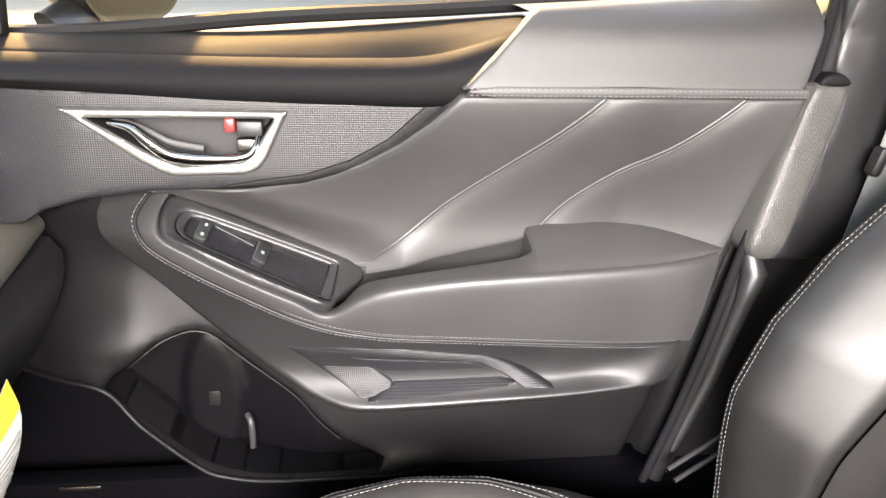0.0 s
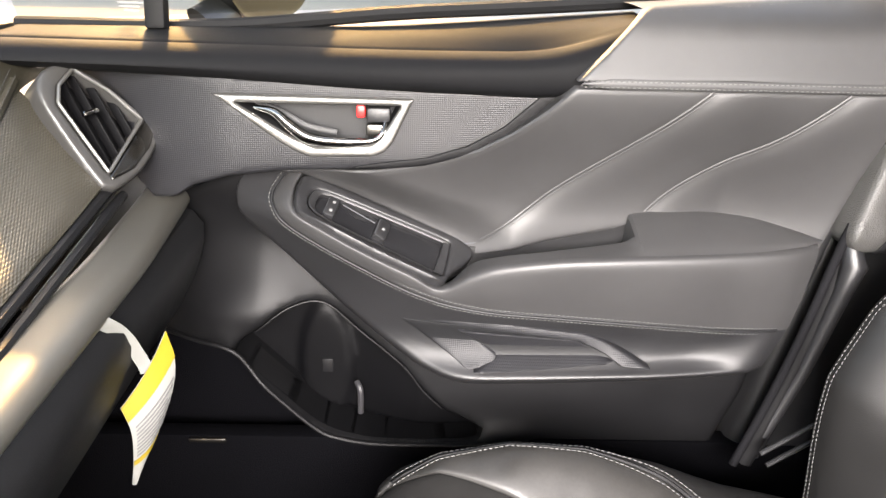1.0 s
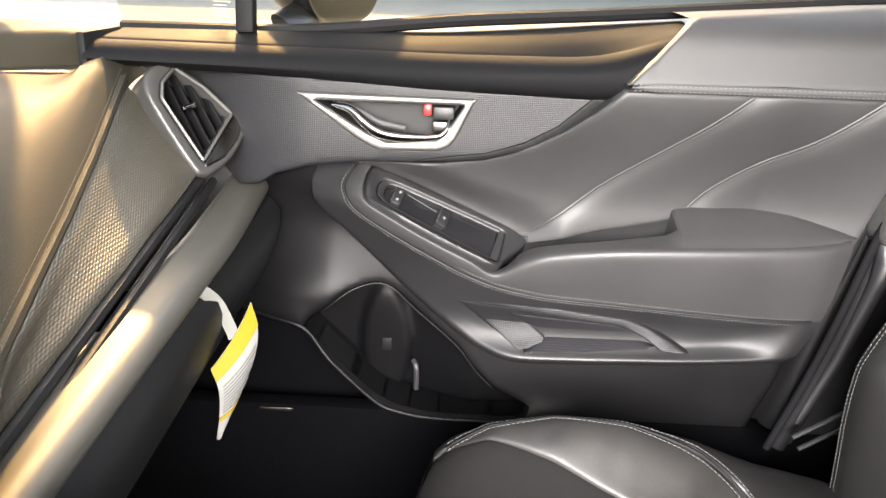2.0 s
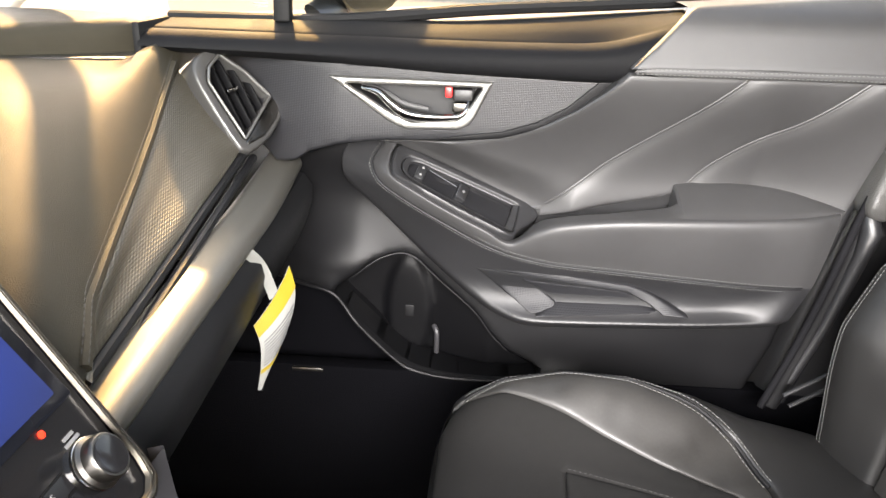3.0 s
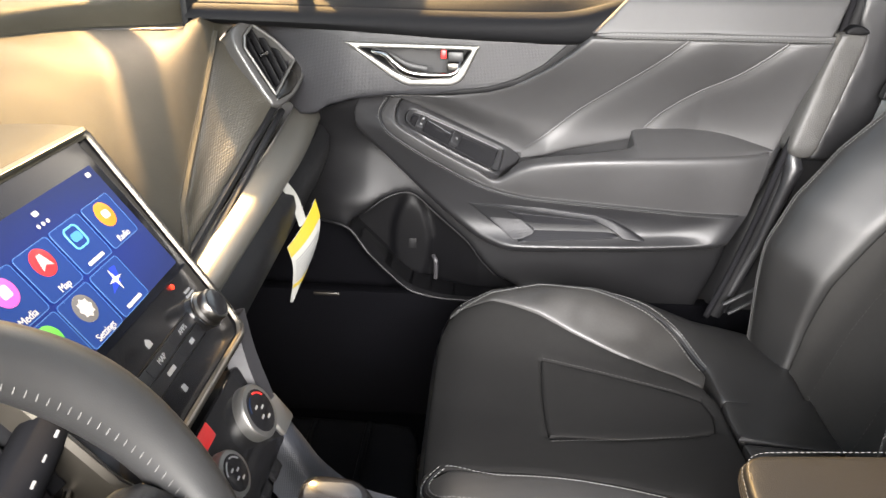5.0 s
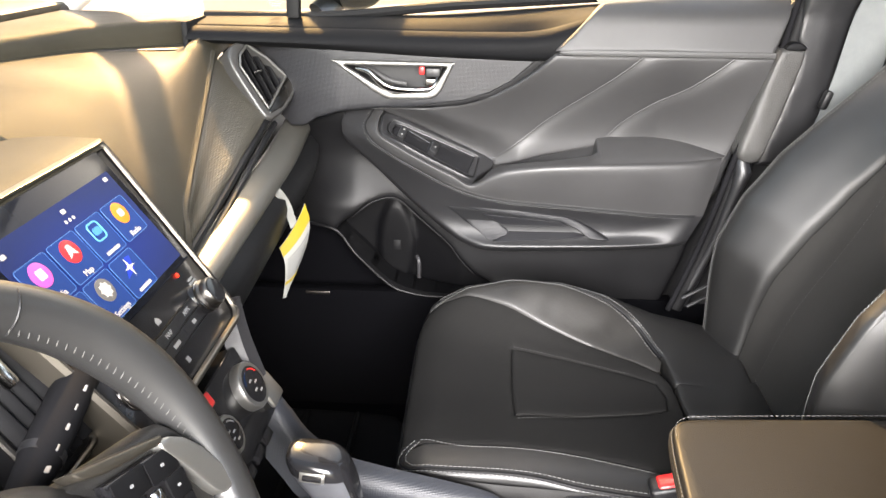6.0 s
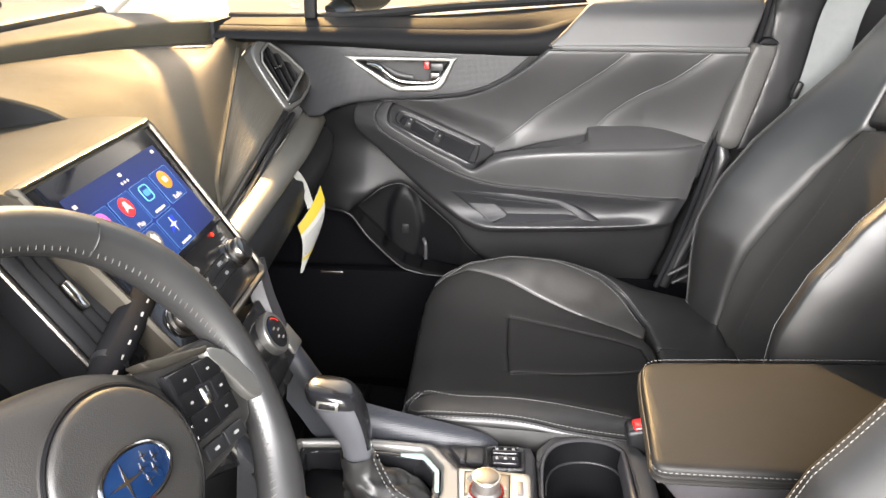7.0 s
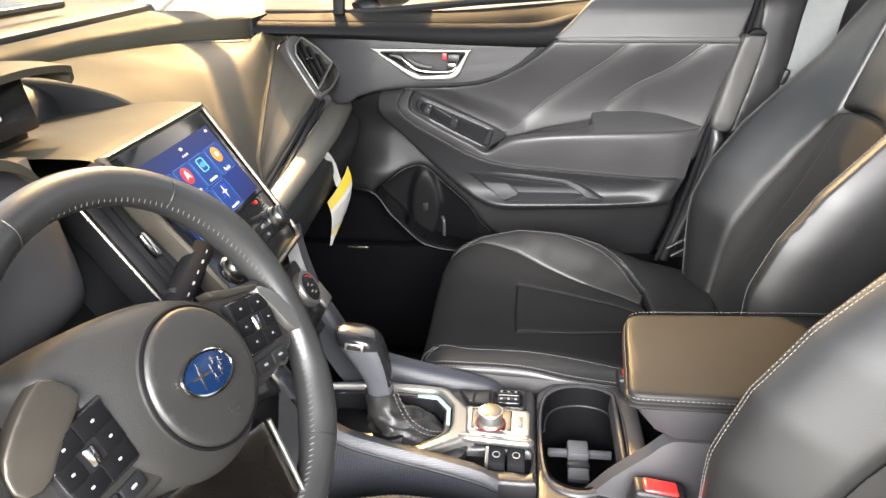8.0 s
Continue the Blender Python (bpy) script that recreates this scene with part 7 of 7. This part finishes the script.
part("back_shell", prism([(-0.20, -0.03), (0.20, -0.03), (0.20, 0.45), (0.17, 0.60), (0.13, 0.655), (-0.13, 0.655), (-0.17, 0.60), (-0.20, 0.45)], bm4 @ Matrix.Translation((0, 0, -0.10)), 0.075, 0.01), PLASTIC_DARK, seat, "dark seat back shell")
drv = copy_thing(seat, Matrix.Translation((0.2 - 0.125, 0.515 - 0.752, 0.03 - 0.010)))
drv["label"] = "black leather driver seat set further forward beside the console"

# ---- seat belt and pillar trim ----
belt = thing("seat_belt", "grey-green seat belt webbing beside the middle pillar", "seat belt", at=(0.66, 0.83, 0.6))
part("webbing", grid([[p + np.array((w, 0.004 * math.cos(w * 40), 0)) for w in np.linspace(-0.034, 0.034, 9)] for p in spline([(0.735, 0.755, 1.00), (0.690, 0.785, 0.88), (0.657, 0.800, 0.817), (0.640, 0.800, 0.70), (0.615, 0.795, 0.58), (0.59, 0.79, 0.40)], 30)], back=(0, 0.0012, 0)), WEBBING, belt, "flat woven webbing")
part("tongue", box((0.012, 0.016, 0.030), Matrix.Translation((0.600, 0.795, 0.676)) @ pose(0, 0, 0, 0, 15, 0), 0.004), PLASTIC_DARK, belt, "dark belt tongue")
guide = thing("belt_trim", "satin grey moulded belt cover on the pillar", "pillar cover", at=(0.55, 0.86, 0.6))
part("cover", sheet(chaikin([(0.519, 0.747), (0.530, 0.752), (0.552, 0.752), (0.566, 0.745), (0.553, 0.690), (0.537, 0.627), (0.523, 0.574), (0.518, 0.567), (0.495, 0.566), (0.480, 0.578), (0.486, 0.61), (0.500, 0.674)], 1, True), lambda u, v, l: (u, 0.797 - l + 0.25 * max(0, 0.585 - v) + 0.010 * max(0, (u - 0.51) / 0.05), v), 0.006, 0.008, 0.008, 0.04), mat("grey_pillar_plastic", (0.050, 0.049, 0.047), 0.45, bump=0.4, bscale=700, vscale=25, kind="grain", var=0.2), guide, "worn grey plastic cover")
part("cover_lip", sheet(chaikin([(0.527, 0.750), (0.531, 0.757), (0.541, 0.7615), (0.552, 0.760), (0.563, 0.752), (0.56, 0.748), (0.53, 0.747)], 1, True), lambda u, v, l: (u, 0.803 - l, v), 0.005, 0.003, 0.003, 0.02), SOCKET, guide, "dark notch above the cover")
part("upper_cover", sheet([(0.520, 0.56), (0.545, 0.66), (0.560, 0.74), (0.548, 0.765), (0.553, 0.82), (0.59, 0.98), (0.70, 0.98), (0.645, 0.82), (0.640, 0.68), (0.60, 0.56)], lambda u, v, l: (u, 0.818 - l - 0.2 * max(0, v - 0.8) + 0.15 * max(0, u - 0.59), v), 0.01, 0.008, 0.008, 0.03), PLASTIC, guide)
part("lower_bulb", tube([(0.494, 0.815, 0.572), (0.497, 0.806, 0.552), (0.492, 0.808, 0.520), (0.470, 0.812, 0.42), (0.44, 0.815, 0.33)], [0.010, 0.014, 0.010, 0.008, 0.007], 14), PLASTIC, guide)
for k, (dx, dz) in enumerate(((0, 0), (0.010, -0.016))):
    part("sill_strip", tube(spline([(0.42 + dx, 0.775, 0.332 + dz), (0.45 + dx, 0.780, 0.348 + dz), (0.50 + dx, 0.785, 0.378 + dz)], 14), 0.003, 8), PLASTIC, guide, "thin moulded sill strip")
clip = part("carpet_clip", box((0.048, 0.006, 0.007), Matrix.Translation((-0.242, 0.884, 0.264)), 0.002), DARK_CHROME, None)
tagged(clip, "small grey metal clip on the dark carpet", "clip")
matt = thing("floor_mat", "ribbed black floor mat in the footwell", "floor mat", at=(-0.35, 0.6, 0.02))
mo = chaikin([(-0.70, 0.36), (-0.70, 0.84), (-0.10, 0.84), (-0.06, 0.80), (-0.06, 0.40), (-0.10, 0.36)], 2, True)
part("mat_sheet", sheet(mo, lambda u, v, l: (u, v, 0.028 + l + 0.25 * max(0, -0.45 - u)), 0.02, 0.012, 0.008, 0.01), RUBBER, matt, "black rubber mat")
for k in range(4):
    part("mat_rib", tube([(-0.46 + 0.10 * k, 0.40, 0.031), (-0.46 + 0.10 * k, 0.82, 0.031)], 0.006, 8), RUBBER, matt)

# ---- outside ----
mirror = thing("door_mirror", "dark door mirror with bright glass outside the window", "door mirror", at=(-0.17, 1.05, 0.84))
mx4 = axes((-0.165, 1.055, 0.842), Vector((0.45, 0.9, 0)), (0, 0, 1))
mo2 = chaikin([(-0.085, 0.05), (-0.10, 0.0), (-0.075, -0.055), (-0.03, -0.070), (0.05, -0.064), (0.085, -0.02), (0.095, 0.06), (0.06, 0.105), (-0.05, 0.10)], 3, True)
if (mx4.to_3x3() @ Vector((0, 0, 1))).x < 0:
    mx4 = mx4 @ Matrix.Diagonal((1, 1, -1, 1))
part("glass", prism(mo2 * 0.90, mx4, 0.003), MIRROR, mirror, "bright mirror glass")
part("housing", grid([[mx4 @ Vector((*(p * k), d)) for p in mo2] for k, d in ((0.93, 0.0035), (1.0, 0.004), (1.03, -0.006), (1.0, -0.04), (0.8, -0.075), (0.4, -0.09))], wrap=True, caps=True), PIANO, mirror, "dark mirror housing")
part("stalk", tube([(-0.23, 0.96, 0.775), (-0.21, 1.0, 0.79), (-0.19, 1.05, 0.80)], 0.02, 12, flat=0.6), PLASTIC, mirror)
hood = thing("bonnet", "pale silver car bonnet ahead of the windscreen", "bonnet", at=(-1.5, 0.15, 0.7))
part("panel", grid([[(x, y, 0.825 - 0.10 * ((x + 0.8) / -1.2) ** 2 - 0.04 * ((y - 0.15) / 0.75) ** 4 + 0.01 * math.exp(-((abs(y - 0.15) - 0.45) / 0.08) ** 2)) for y in np.linspace(-0.65, 0.95, 24)] for x in np.linspace(-0.84, -2.0, 16)], back=(0, 0, -0.02)), PAINT, hood, "silver painted panel")
part("cowl", box((0.17, 1.6, 0.025), Matrix.Translation((-0.765, 0.17, 0.775)), 0.008), PLASTIC_DARK, hood, "black cowl panel")
for y0, y1 in ((-0.45, 0.15), (0.15, 0.75)):
    part("wiper", tube([(-0.80, y0, 0.795), (-0.77, (y0 + y1) / 2, 0.806), (-0.76, y1, 0.806)], 0.008, 8), PLASTIC_DARK, hood, "black wiper arm")
ws = part("windscreen", grid([[(-0.70 + 0.67 * s, 0.15 + w * (0.74 - 0.16 * s), 0.785 + 0.50 * s - 0.05 * w * w + 0.05 * math.sin(math.pi * s)) for w in np.linspace(-1, 1, 12)] for s in np.linspace(0, 1, 10)]), GLASS, None)
tagged(ws, "clear raked windscreen glass", "windscreen", kind="structure")
# unseen wall added to block low sky and dim its reflections
slab("wall_sky_block", (120, 0.3, 14.0), (0, 42.0, 6.5), mat("grey_green_sky_block", (0.14, 0.145, 0.11), 0.9, var=0.4, vscale=2.0, bump=0.6, bscale=20), "unseen grey-green wall added far outside to dim sky reflections", "wall")
slab("pillar_middle_far", (0.20, 0.06, 1.25), (0.75, -0.50, 0.62), PLASTIC, "dark middle pillar trim by the open door", "pillar trim", bevel=0.02)
slab("rear_side", (0.9, 0.06, 0.85), (1.25, 0.93, 0.40), PLASTIC_DARK, "dark rear door trim", "door trim", bevel=0.02)
slab("rear_side_far", (0.8, 0.06, 0.85), (1.25, -0.55, 0.40), PLASTIC_DARK, "dark rear door trim", "door trim", bevel=0.02)
